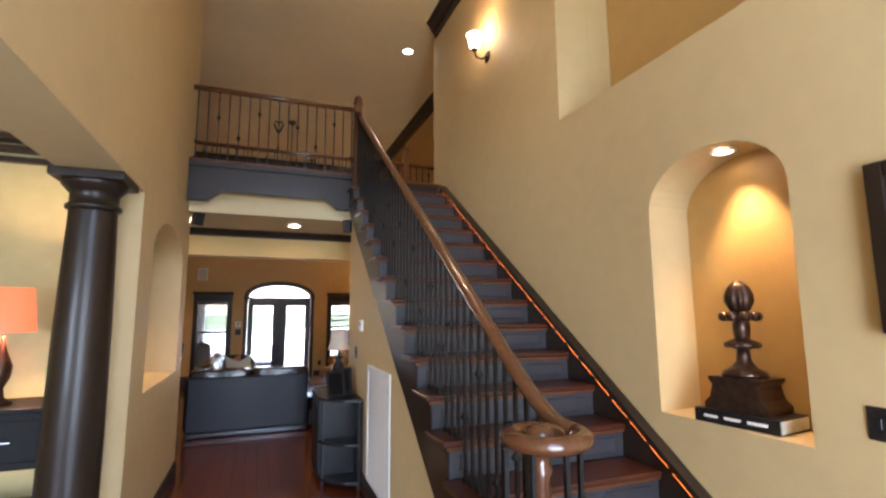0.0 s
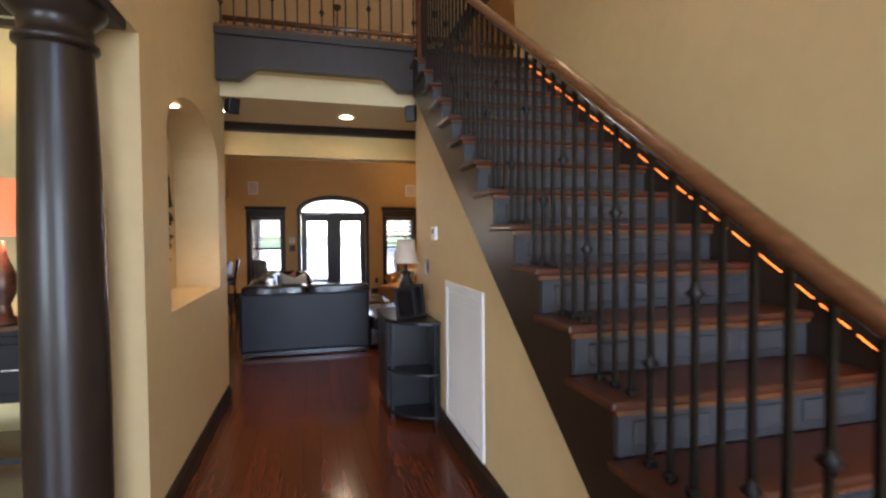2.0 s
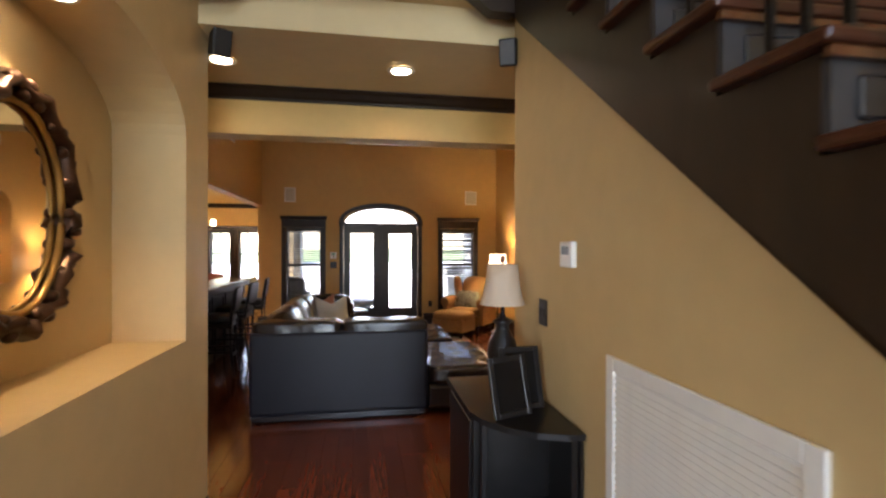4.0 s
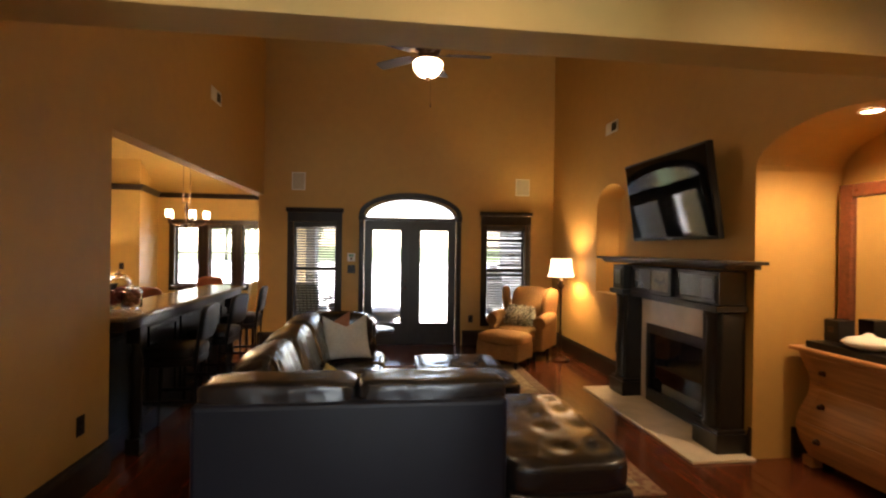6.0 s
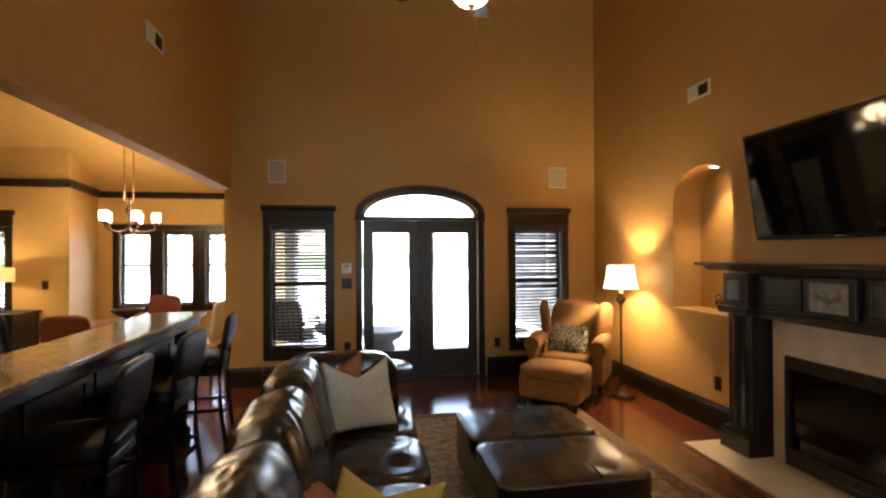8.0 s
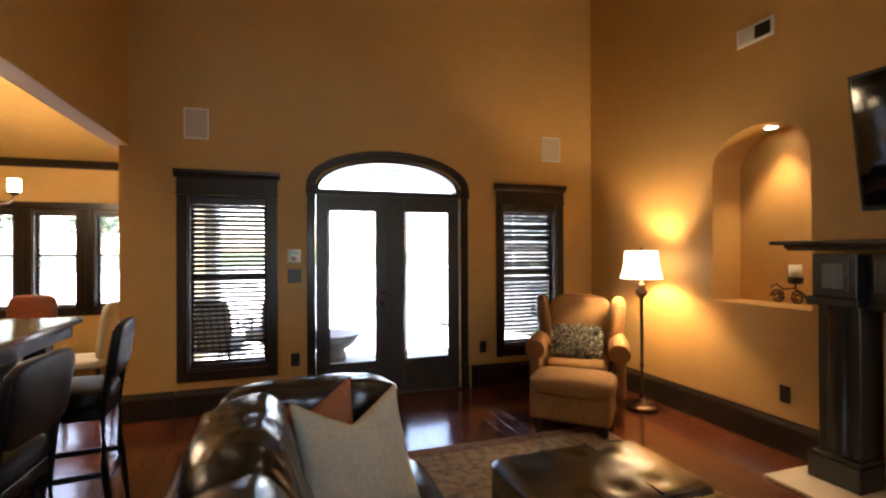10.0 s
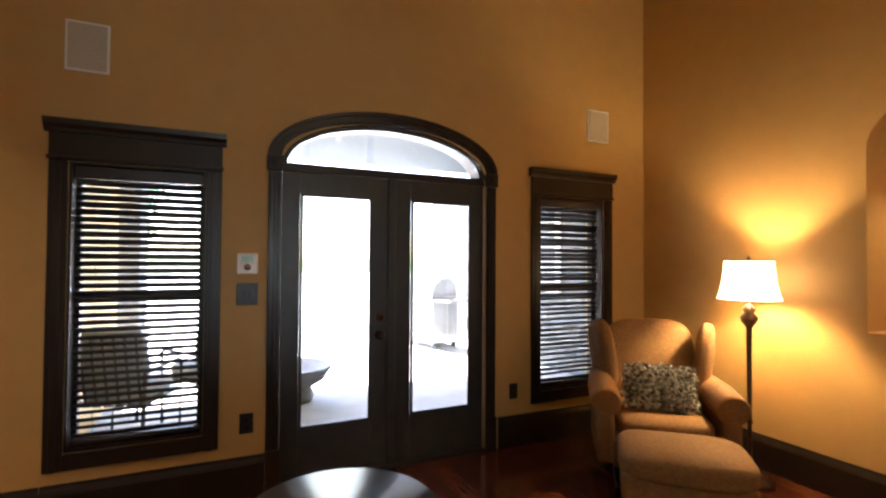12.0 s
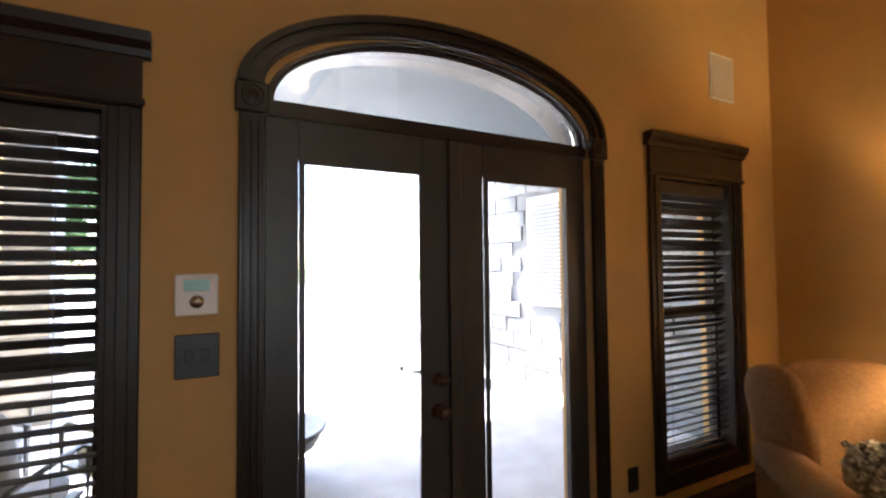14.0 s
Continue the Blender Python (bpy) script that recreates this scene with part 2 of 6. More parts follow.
def tube(bm, pts, r, n=8, closed=False, squash=1.0):
    """A round rod along points; r is a number or one per point."""
    P = [Vector(p) for p in pts]
    m = len(P)
    rings = []
    up = Vector((0, 0, 1))
    for i, p in enumerate(P):
        a = P[(i - 1) % m] if (closed or i > 0) else P[i]
        b = P[(i + 1) % m] if (closed or i < m - 1) else P[i]
        d = (b - a).normalized()
        s = d.cross(up)
        if s.length < 1e-3:
            s = d.cross(Vector((0, 1, 0)))
        s.normalize()
        t = s.cross(d).normalized()
        rr = r[i] if isinstance(r, (list, tuple)) else r
        rings.append([bm.verts.new(p + s * rr * math.cos(2 * math.pi * k / n) + t * rr * squash * math.sin(2 * math.pi * k / n)) for k in range(n)])
    for i in range(m if closed else m - 1):
        a, b = rings[i], rings[(i + 1) % m]
        for k in range(n):
            f = bm.faces.new((a[k], a[(k + 1) % n], b[(k + 1) % n], b[k]))
            f.smooth = True
    if not closed:
        bm.faces.new(rings[0][::-1])
        bm.faces.new(rings[-1])
    return bm


def puff(bm, cx, cy, cz, sx, sy, sz, power=3.5, n=10, lump=0.0, freq=6.0, crown=0.0, tufts=(), tuft_r=0.09, tuft_d=0.03, seed=0.0, crease=None):
    """A stuffed cushion: a rounded box with slack, wrinkled skin and tufts pulled in from above."""
    tmp = bmesh.new()
    bmesh.ops.create_cube(tmp, size=2)
    bmesh.ops.subdivide_edges(tmp, edges=tmp.edges[:], cuts=n, use_grid_fill=True)
    made = {}
    for v in tmp.verts:
        q = v.co
        l = (abs(q.x) ** power + abs(q.y) ** power + abs(q.z) ** power) ** (1 / power)
        q = q / l
        p = Vector((cx + q.x * sx / 2, cy + q.y * sy / 2, cz + q.z * sz / 2))
        if crown and q.z > 0:
            p.z += crown * (1 - q.x * q.x) * (1 - q.y * q.y)
        for (tx, ty) in tufts:
            d = math.hypot(p.x - tx, p.y - ty)
            if q.z > 0.3:
                p.z -= tuft_d * math.exp(-(d / tuft_r) ** 2)
        if lump:
            w = noise.noise(p * freq + Vector((seed, seed * 2.7, 1.3))) + 0.5 * noise.noise(p * freq * 2.3 + Vector((seed, 4.1, 2.2)))
            p += q.normalized() * w * lump
        if crease:
            w = noise.noise(Vector((p.x * crease[0] + seed, p.y * crease[1], p.z * crease[2])))
            p -= q.normalized() * crease[3] * max(0.0, 1 - abs(w) * 7)
        made[v.index] = bm.verts.new(p)
    for f in tmp.faces:
        g = bm.faces.new([made[v.index] for v in f.verts])
        g.smooth = True
    tmp.free()
    return bm


def shift(bm, m):
    bmesh.ops.transform(bm, matrix=m, verts=bm.verts[:])
    return bm


def part(name, bm, material, parent=None, label=""):
    """Links a bmesh as one mesh object under a thing or a part."""
    bmesh.ops.recalc_face_normals(bm, faces=bm.faces[:])
    me = bpy.data.meshes.new(name)
    bm.to_mesh(me)
    bm.free()
    me.materials.append(material)
    ob = new(name, me)
    if parent is not None:
        ob.parent = parent
    if label:
        ob["label"] = label
    return ob


def thing(name, label, category, at=(0, 0, 0), turn=0.0, group="", kind=""):
    ob = new(name)
    ob.matrix_world = pose(*at, 0, 0, turn)
    return tagged(ob, label, category, group, kind)


def struct(name, bm, material, label, category="structure"):
    return tagged(part(name, bm, material), label, category, "", "structure")


def B(*a, bevel=0.0, seg=2):
    return box(bmesh.new(), *a, bevel=bevel, seg=seg)




def wall(name, axis, c0, c1, u0, u1, z0, z1, material, label, openings=()):
    """A solid wall between c0 and c1 across the axis, with openings (ua, ub, za, spring, rise) cut through it; rise > 0 gives an arched head."""
    bm = bmesh.new()
    cuts = {u0, u1}
    for ua, ub, za, sp, rise in openings:
        steps = 20 if rise > 0 else 1
        for i in range(steps + 1):
            w = -math.cos(math.pi * i / steps) if steps > 1 else (-1 + 2 * i)
            cuts.add(round((ua + ub) / 2 + (ub - ua) / 2 * w, 5))
    cuts = sorted(cuts)
    def slab(a, b, za0, za1, zb0, zb1):
        if za1 - za0 < 1e-4 and zb1 - zb0 < 1e-4:
            return
        prism(bm, [(a, za0), (b, zb0), (b, zb1), (a, za1)], axis, c0, c1)
    for a, b in zip(cuts, cuts[1:]):
        mid = (a + b) / 2
        hit = sorted([o for o in openings if o[0] - 1e-4 < mid < o[1] + 1e-4], key=lambda o: o[2])
        low = z0
        la = lb = z0
        for ua, ub, za, sp, rise in hit:
            slab(a, b, la, za, lb, za)
            def head(u):
                k = (u - (ua + ub) / 2) / ((ub - ua) / 2)
                return sp + rise * math.sqrt(max(0.0, 1 - k * k))
            la, lb = head(a), head(b)
        slab(a, b, la, z1, lb, z1)
    bmesh.ops.remove_doubles(bm, verts=bm.verts[:], dist=1e-5)
    return struct(name, bm, material, label, "wall")




def baseboard(axis, c, side, u0, u1, h=0.24, t=0.022):
    """A moulded skirting along a wall face at c, standing out to the given side."""
    pts = [(c + side * (-0.002), 0.0), (c + side * t, 0.0), (c + side * t, h * 0.78), (c + side * t * 0.75, h * 0.86), (c + side * t * 0.4, h * 0.93), (c + side * t * 0.3, h), (c + side * (-0.002), h)]
    bm = bmesh.new()
    prism(bm, pts, "y" if axis == "x" else "x", u0, u1)
    return struct("baseboard", bm, TRIM, "dark espresso moulded baseboard along the wall", "baseboard")


def crown(axis, c, side, u0, u1, z1, h=0.17, t=0.11):
    pts = [(c - side * 0.002, z1), (c + side * t, z1), (c + side * t, z1 - h * 0.12), (c + side * t * 0.72, z1 - h * 0.3), (c + side * t * 0.5, z1 - h * 0.62), (c + side * t * 0.22, z1 - h * 0.8), (c + side * t * 0.22, z1 - h), (c - side * 0.002, z1 - h)]
    bm = bmesh.new()
    prism(bm, pts, "y" if axis == "x" else "x", u0, u1)
    return struct("crown_moulding", bm, TRIM, "dark espresso crown moulding under the ceiling", "trim")


def can_light(at, watts, degrees=110, label="round recessed downlight glowing in the ceiling", r=0.075, target=None, blend=0.7):
    t = thing("recessed_light", label, "ceiling light", at, group="recessed lights")
    bm = bmesh.new()
    lathe(bm, [(r * 0.88, -0.004), (r * 1.0, -0.010), (r * 1.2, -0.007), (r * 1.25, -0.001), (r * 0.9, -0.001)], n=28, close=False)
    part("trim_ring", bm, WHITE, t)
    bm = bmesh.new()
    lathe(bm, [(0.002, -0.006), (r * 0.6, -0.006), (r * 0.9, -0.004), (r * 0.9, -0.001), (0.002, -0.001)], n=28, close=False)
    part("lens", bm, DISC, t)
    p = Vector(at) - Vector((0, 0, 0.03))
    spot_lamp("downlight_beam", p, target or (at[0], at[1], at[2] - 2), watts, degrees, blend=blend)
    return t


# ---- the large structure ----
CZ = 5.62        # ceiling of foyer and great room
UP = 3.30        # upper floor
LX = -1.115      # great room, kitchen side
RX = 3.60        # great room, fireplace side
BY = 12.94       # great room, garden side
HX = -0.06       # hall, dining-room side
SX = 1.70        # hall, stair side
FX = 2.82        # foyer, stair side

struct("floor", box(B(-7.0, -2.0, -0.2, 5.6, 13.172, -0.012), -7.0, 13.176, -0.2, -0.95, 15.69, -0.012), JOINT, "dark sub floor under the hardwood planks", "floor")
struct("ceiling", B(-1.45, -2.0, CZ, 5.6, 13.2, CZ + 0.15), CEIL, "high flat beige painted ceiling", "ceiling")

# foyer: dining-room side
wall("wall_west_foyer", "x", -0.40, HX, -2.0, 6.105, 2.50, CZ, SAND, "tall golden tan wall over the dining room opening")
wall("wall_west_pier", "x", -0.40, HX, 3.86, 6.105, 0, 2.50, SAND, "golden tan hall wall with an arched display niche", [(4.28, 5.76, 1.105, 2.14, 0.32)])
wall("niche_back_west", "x", -0.415, -0.402, 4.2, 5.9, 1.0, 2.52, SAND, "golden tan plaster back of the hall niche")
wall("wall_west_front", "x", -0.40, HX, -2.0, 0.4, 0, 2.50, SAND, "golden tan wall beside the front door")
# foyer: stair side
wall("wall_east_foyer", "x", FX, FX + 0.30, -2.0, 5.92, 0, 3.15, SAND, "golden tan plaster wall along the staircase with an arched niche", [(1.515, 2.31, 1.122, 2.245, 0.275)])
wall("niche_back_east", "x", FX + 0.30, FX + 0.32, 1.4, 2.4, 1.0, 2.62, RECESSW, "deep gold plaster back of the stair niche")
wall("wall_east_upper", "x", FX, FX + 0.30, 3.155, 5.92, 3.15, CZ, SAND, "golden tan upper wall over the stairs")
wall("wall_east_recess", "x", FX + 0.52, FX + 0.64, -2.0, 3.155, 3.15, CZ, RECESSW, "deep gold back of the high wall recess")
struct("recess_ledge", B(FX + 0.31, -2.0, 3.03, FX + 0.64, 3.155, 3.145), SAND, "plaster ledge of the high wall recess", "wall")
struct("recess_return", B(FX + 0.305, 3.16, 3.15, FX + 0.64, 3.30, CZ), SAND, "plaster return of the high wall recess", "wall")
# foyer: front wall behind the walk
wall("wall_south", "y", -2.0, -1.8, -0.4, FX + 0.6, 0, CZ, SAND, "golden tan front wall around the glazed front door", [(0.3, 2.1, 0.0, 2.3, 0.0), (0.3, 2.1, 3.0, 4.9, 0.0)])
# stair wall of the hall: sloped top under the stringer
bm = bmesh.new()
prism(bm, [(1.99, 0.0), (5.86, 0.0), (5.86, 2.95), (1.99, 0.012)], "x", SX, SX + 0.12)
struct("wall_stair", bm, SAND, "golden yellow plaster wall under the stair stringer", "wall")
wall("wall_stair_end", "y", 5.74, 5.86, SX + 0.12, FX, 0, 2.80, SAND, "golden wall closing the space under the stairs")
# dining room on the west side
wall("wall_dining_north", "y", 5.4, 5.55, -5.0, -0.42, 0, 3.28, OLIVE, "olive gold dining room wall")
wall("wall_dining_west", "x", -5.0, -4.85, -2.0, 5.4, 0, 3.28, OLIVE, "olive gold dining room side wall")
wall("wall_dining_south", "y", -2.0, -1.85, -4.85, -0.42, 0, 3.28, OLIVE, "olive gold dining room front wall", [(-3.6, -1.8, 0.6, 2.2, 0.0)])
struct("ceiling_dining", B(-5.0, -2.0, 3.28, -0.41, 5.55, 3.41), CEIL, "beige dining room ceiling", "ceiling")
# bridge: soffit, header and upper floor
struct("bridge_floor", prism(bmesh.new(), [(5.94, 2.79), (6.895, 2.762), (6.895, UP), (5.94, UP)], "x", -1.1, 5.4), CEIL, "upper bridge floor slab with a plaster soffit below", "floor")
struct("bridge_floor_edge", B(HX + 0.005, 5.80, 3.00, FX - 0.005, 5.935, UP - 0.01), SAND, "plaster edge of the bridge soffit", "trim")
struct("header_beam", B(LX + 0.005, 6.90, 2.42, RX - 0.005, 7.12, UP), GOLDW, "gold painted header beam between hall and great room", "wall")
crown("y", 6.895, -1, LX, RX, 2.76, 0.09, 0.08)
# upper hall beyond the stairs
wall("wall_upper_south", "y", 5.925, 6.04, FX + 0.005, 5.4, UP + 0.005, CZ, SAND, "golden tan wall of the upper hall")
wall("wall_upper_east", "x", 5.4, 5.55, 5.94, 7.0, 0, CZ, SAND, "golden tan end wall of the upper hall")
wall("wall_upper_north", "y", 6.95, 7.05, RX + 0.2, 5.4, 0, CZ, SAND, "golden tan far wall of the upper hall")
wall("wall_passage_south", "y", 5.74, 5.86, FX + 0.005, 5.4, 0, 2.77, SAND, "golden tan wall of the passage under the bridge")
wall("wall_upper_west", "y", 5.95, 6.10, -1.4, -0.405, 0, CZ, SAND, "golden tan return wall at the end of the hall")
# great room
wall("wall_great_west", "x", LX - 0.14, LX, 6.105, BY, 0, CZ, AMBER, "tall amber painted wall with the wide opening to the breakfast bar", [(8.715, 12.94, 0.0, 2.39, 0.0)])
wall("wall_great_east", "x", RX, RX + 0.32, 6.95, BY, 0, CZ, AMBER, "tall amber painted fireplace wall with an arched niche and an arched alcove",
     [(7.21, 8.507, 0.0, 2.228, 0.285), (10.47, 11.27, 1.045, 2.135, 0.30)])
wall("niche_back_great", "x", RX + 0.325, RX + 0.36, 10.3, 11.4, 0.95, 2.6, AMBER, "amber plaster back of the arched niche")
wall("alcove_back", "x", RX + 0.75, RX + 0.85, 6.9, 8.6, 0, 2.62, AMBER, "amber back wall of the arched alcove")
struct("alcove_side", B(RX + 0.3205, 8.507, 0, RX + 0.75, 8.6, 2.62), AMBER, "amber side wall of the arched alcove", "wall")
struct("alcove_side_south", B(RX + 0.325, 7.15, 0, RX + 0.75, 7.208, 2.62), AMBER, "amber side wall of the arched alcove", "wall")
bm = bmesh.new()
prism(bm, [(7.21, 2.66), (7.21, 2.232)] + [(7.8585 - 0.6485 * math.cos(math.pi * i / 24), 2.232 + 0.285 * math.sin(math.pi * i / 24)) for i in range(1, 24)] + [(8.507, 2.232), (8.507, 2.66)], "x", RX + 0.3205, RX + 0.748)
struct("alcove_ceiling", bm, AMBER, "amber barrel vault of the arched alcove", "ceiling")
wall("wall_north", "y", BY, BY + 0.22, -1.19, RX + 0.4, 0, CZ, AMBER, "tall amber garden wall with an arched door and two windows",
     [(-0.66, 0.01, 0.40, 1.985, 0.0), (0.445, 1.945, 0.0, 2.07, 0.33), (2.45, 3.12, 0.40, 1.985, 0.0)])
wall("wall_header_end", "x", LX - 0.14, LX, BY + 0.0, BY + 0.22, 2.385, CZ, AMBER, "amber wall over the breakfast bar opening")
# kitchen and breakfast room
wall("wall_kitchen_south", "y", 6.30, 6.45, -7.0, LX - 0.14, 0, 4.0, GOLDW, "amber kitchen wall")
wall("wall_kitchen_west", "x", -7.0, -6.85, 6.45, 14.4, 0, 4.0, GOLDW, "amber far kitchen wall")
wall("wall_breakfast_left", "y", 14.2, 14.4, -6.85, -3.58, 0, 4.0, GOLDW, "amber breakfast room wall with a window", [(-5.10, -4.30, 0.75, 2.0, 0.0)])
bm = bmesh.new()
prism(bm, [(-3.53, 14.2), (-3.80, 15.498), (-3.98, 15.498), (-3.98, 14.405), (-3.577, 14.405), (-3.577, 14.2)], "z", 0, 4.0)
struct("wall_breakfast_bay", bm, GOLDW, "amber angled return of the breakfast bay", "wall")
wall("wall_breakfast_north", "y", 15.5, 15.7, -3.98, -0.9, 0, 4.0, GOLDW, "amber breakfast bay wall with three windows",
     [(-3.49, -3.02, 0.75, 2.02, 0.0), (-2.83, -2.36, 0.75, 2.02, 0.0), (-2.17, -1.70, 0.75, 2.02, 0.0)])
wall("wall_breakfast_east", "x", -1.05, -0.9, 13.16, 15.5, 0, 4.0, GOLDW, "amber side wall of the breakfast bay")
bm = bmesh.new()
prism(bm, [(15.7, 2.56), (12.9, 3.55), (6.3, 3.55), (6.3, 3.7), (12.9, 3.7), (15.7, 2.75)], "x", -7.0, LX - 0.145)
struct("ceiling_breakfast", bm, GOLDW, "gold painted vaulted breakfast room ceiling", "ceiling")
struct("ceiling_breakfast_bay", B(LX - 0.14, 13.17, 2.9, -0.9, 15.7, 3.05), CEIL, "beige breakfast bay ceiling", "ceiling")

def crown_run(pts, z1, h, t):
    """A crown moulding mitred round the corners of a wall line; the room lies to the right of the line."""
    prof = [(-0.004, 0), (t, 0), (t, -h * 0.12), (t * 0.72, -h * 0.3), (t * 0.5, -h * 0.62), (t * 0.22, -h * 0.8), (t * 0.22, -h), (-0.004, -h)]
    V = [Vector(p) for p in pts]
    D = [(b - a).normalized() for a, b in zip(V, V[1:])]
    rings = []
    bm = bmesh.new()
    for i, v in enumerate(V):
        n0 = Vector((D[max(i - 1, 0)].y, -D[max(i - 1, 0)].x))
        n1 = Vector((D[min(i, len(D) - 1)].y, -D[min(i, len(D) - 1)].x))
        m = (n0 + n1) / (1 + n0.dot(n1))
        rings.append([bm.verts.new((v.x + m.x * d, v.y + m.y * d, z1 + z)) for d, z in prof])
    k = len(prof)
    for a, b in zip(rings, rings[1:]):
        for i in range(k):
            bm.faces.new((a[i], a[(i + 1) % k], b[(i + 1) % k], b[i]))
    bm.faces.new(rings[0])
    bm.faces.new(rings[-1][::-1])
    return struct("crown_moulding", bm, TRIM, "dark espresso moulding round the breakfast room", "trim")


crown_run([(-6.84, 14.2), (-3.53, 14.2), (-3.80, 15.5), (-1.06, 15.5)], 2.645, 0.10, 0.07)
# tall crown mouldings of the great room and foyer
crown("y", BY - 0.002, -1, LX, RX, CZ - 0.002, 0.20, 0.14)
crown("x", RX - 0.002, -1, 6.95, BY - 0.15, CZ - 0.002, 0.20, 0.14)
crown("x", LX + 0.002, 1, 6.12, BY - 0.15, CZ - 0.002, 0.20, 0.14)
crown("x", FX - 0.002, -1, 3.2, 5.91, CZ - 0.002, 0.20, 0.14)
for args in (("y", BY, -1, -1.19, -0.76), ("y", BY, -1, -0.755, 0.36), ("y", BY, -1, 2.06, RX - 0.03), ("x", RX, -1, 10.42, BY - 0.03), ("x", LX, 1, 6.13, 8.71), ("y", 6.10, 1, LX + 0.03, -0.41),
             ("x", HX, 1, 3.862, 6.10, 0.15), ("x", SX, -1, 2.42, 5.85, 0.15), ("x", RX, -1, 8.509, 8.54), ("y", 5.86, 1, SX + 0.01, 5.3), ("x", RX + 0.75, -1, 7.22, 8.48), ("y", 8.507, -1, RX + 0.33, RX + 0.72),
             ("y", 3.858, -1, -0.40, HX, 0.15), ("x", FX, -1, -1.8, 1.45)):
    baseboard(*args)

# ---- outdoors ----
tagged(part("ground", B(-1500, -1500, -0.45, 1500, 1500, -0.30), GRASS), "green lawn reaching to the horizon", "ground", "", "structure")
struct("patio", B(-40.0, 13.18, -0.29, 60.0, 60.0, -0.05), CONC, "pale sunlit concrete patio outside the doors", "pavement")

# ---- lamps of the house ----
can_light((1.075, 6.40, 2.773), 11, 155, blend=1.0)
can_light((-0.07, 6.40, 2.773), 4, 155, blend=1.0)
can_light((2.40, 6.40, 2.773), 11, 155, blend=1.0)
can_light((2.65, 6.7, CZ - 0.002), 52, 105)
can_light((0.5, 1.0, CZ - 0.002), 16, 105)
can_light((1.6, 3.5, CZ - 0.002), 34, 105)
can_light((2.97, 1.92, 2.515), 40, 75, "small downlight in the arched stair niche", 0.05, (3.06, 1.89, 1.66))
can_light((-0.22, 5.02, 2.455), 26, 90, "small downlight in the arched hall niche", 0.05)
can_light((3.76, 10.87, 2.43), 34, 80, "small downlight in the arched great room niche", 0.05)
can_light((3.83, 7.83, 2.508), 66, 150, "small downlight in the arched alcove", 0.06)
for p in ((-2.3, 9.2), (-3.6, 9.2), (-2.3, 11.2), (-3.6, 11.2), (-5.2, 10.2), (-3.6, 12.6)):
    can_light((p[0], p[1], 3.545), 44, 130)

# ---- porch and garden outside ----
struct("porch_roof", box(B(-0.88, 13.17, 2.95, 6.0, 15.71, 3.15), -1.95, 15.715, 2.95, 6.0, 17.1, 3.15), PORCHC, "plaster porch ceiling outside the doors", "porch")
for px in (-1.30,):
    t = thing("porch_column", "square stone porch column at the patio edge", "column", (px, 17.85, -0.05), group="porch columns")
    for i in range(13):
        w = 0.335 + random.uniform(0, 0.012)
        part("stone", B(-w, -w, 0.502 + i * 0.192, w, w, 0.502 + i * 0.192 + (0.188 if i < 12 else 0.192), bevel=0.008, seg=1), STONE, t)
    part("plinth", B(-0.38, -0.38, 0.0, 0.38, 0.38, 0.5, bevel=0.02), STONE, t)
# stone wing of the house beside the porch
wing = thing("house_wing", "grey stone house wing with a blinded window beyond the porch", "house", (4.3, 0, 0))
wall_body = part("wall", B(0, 13.18, -0.05, 0.3, 19.5, 2.94), STONE, wing)
for r in range(14):
    y = 13.2 + random.uniform(0, 0.2)
    while y < 19.2:
        w = random.uniform(0.28, 0.62)
        z = -0.04 + r * 0.21
        if not (y + w > 14.93 and y < 16.37 and z + 0.2 > 0.95 and z < 2.45):
            part("stone", B(-0.018 - random.uniform(0, 0.012), y, z, -0.001, y + w - 0.012, z + 0.198, bevel=0.006, seg=1), STONE, wall_body)
        y += w
for yy, zz in ((15.0, 1.0),):
    w = part("window", B(-0.03, yy, zz, -0.002, yy + 1.3, zz + 1.4), WHITE, wing, "white framed window with grey blinds")
    for i in range(24):
        part("slat", B(-0.045, yy + 0.1, zz + 0.1 + i * 0.05, -0.034, yy + 1.2, zz + 0.135 + i * 0.05), METALG, w)
# grill
gr = thing("barbecue_grill", "steel gas grill standing on the patio by the house wing", "grill", (3.45, 17.6, -0.05), -75)
part("cart", B(-0.45, -0.28, 0.08, 0.45, 0.28, 0.85, bevel=0.02), STEEL, gr)
bm = bmesh.new()
prism(bm, [(-0.28, 0.86), (0.28, 0.86), (0.26, 1.05), (0.12, 1.18), (-0.1, 1.18), (-0.26, 1.03)], "x", -0.42, 0.42)
part("hood", bm, STEEL, gr)
part("side_shelf", B(0.452, -0.25, 0.80, 0.85, 0.25, 0.84, bevel=0.01), STEEL, gr)
for sx in (-0.4, 0.4):
    for sy in (-0.22, 0.22):
        part("leg", B(sx - 0.03, sy - 0.03, 0, sx + 0.03, sy + 0.03, 0.08), METALG, gr)


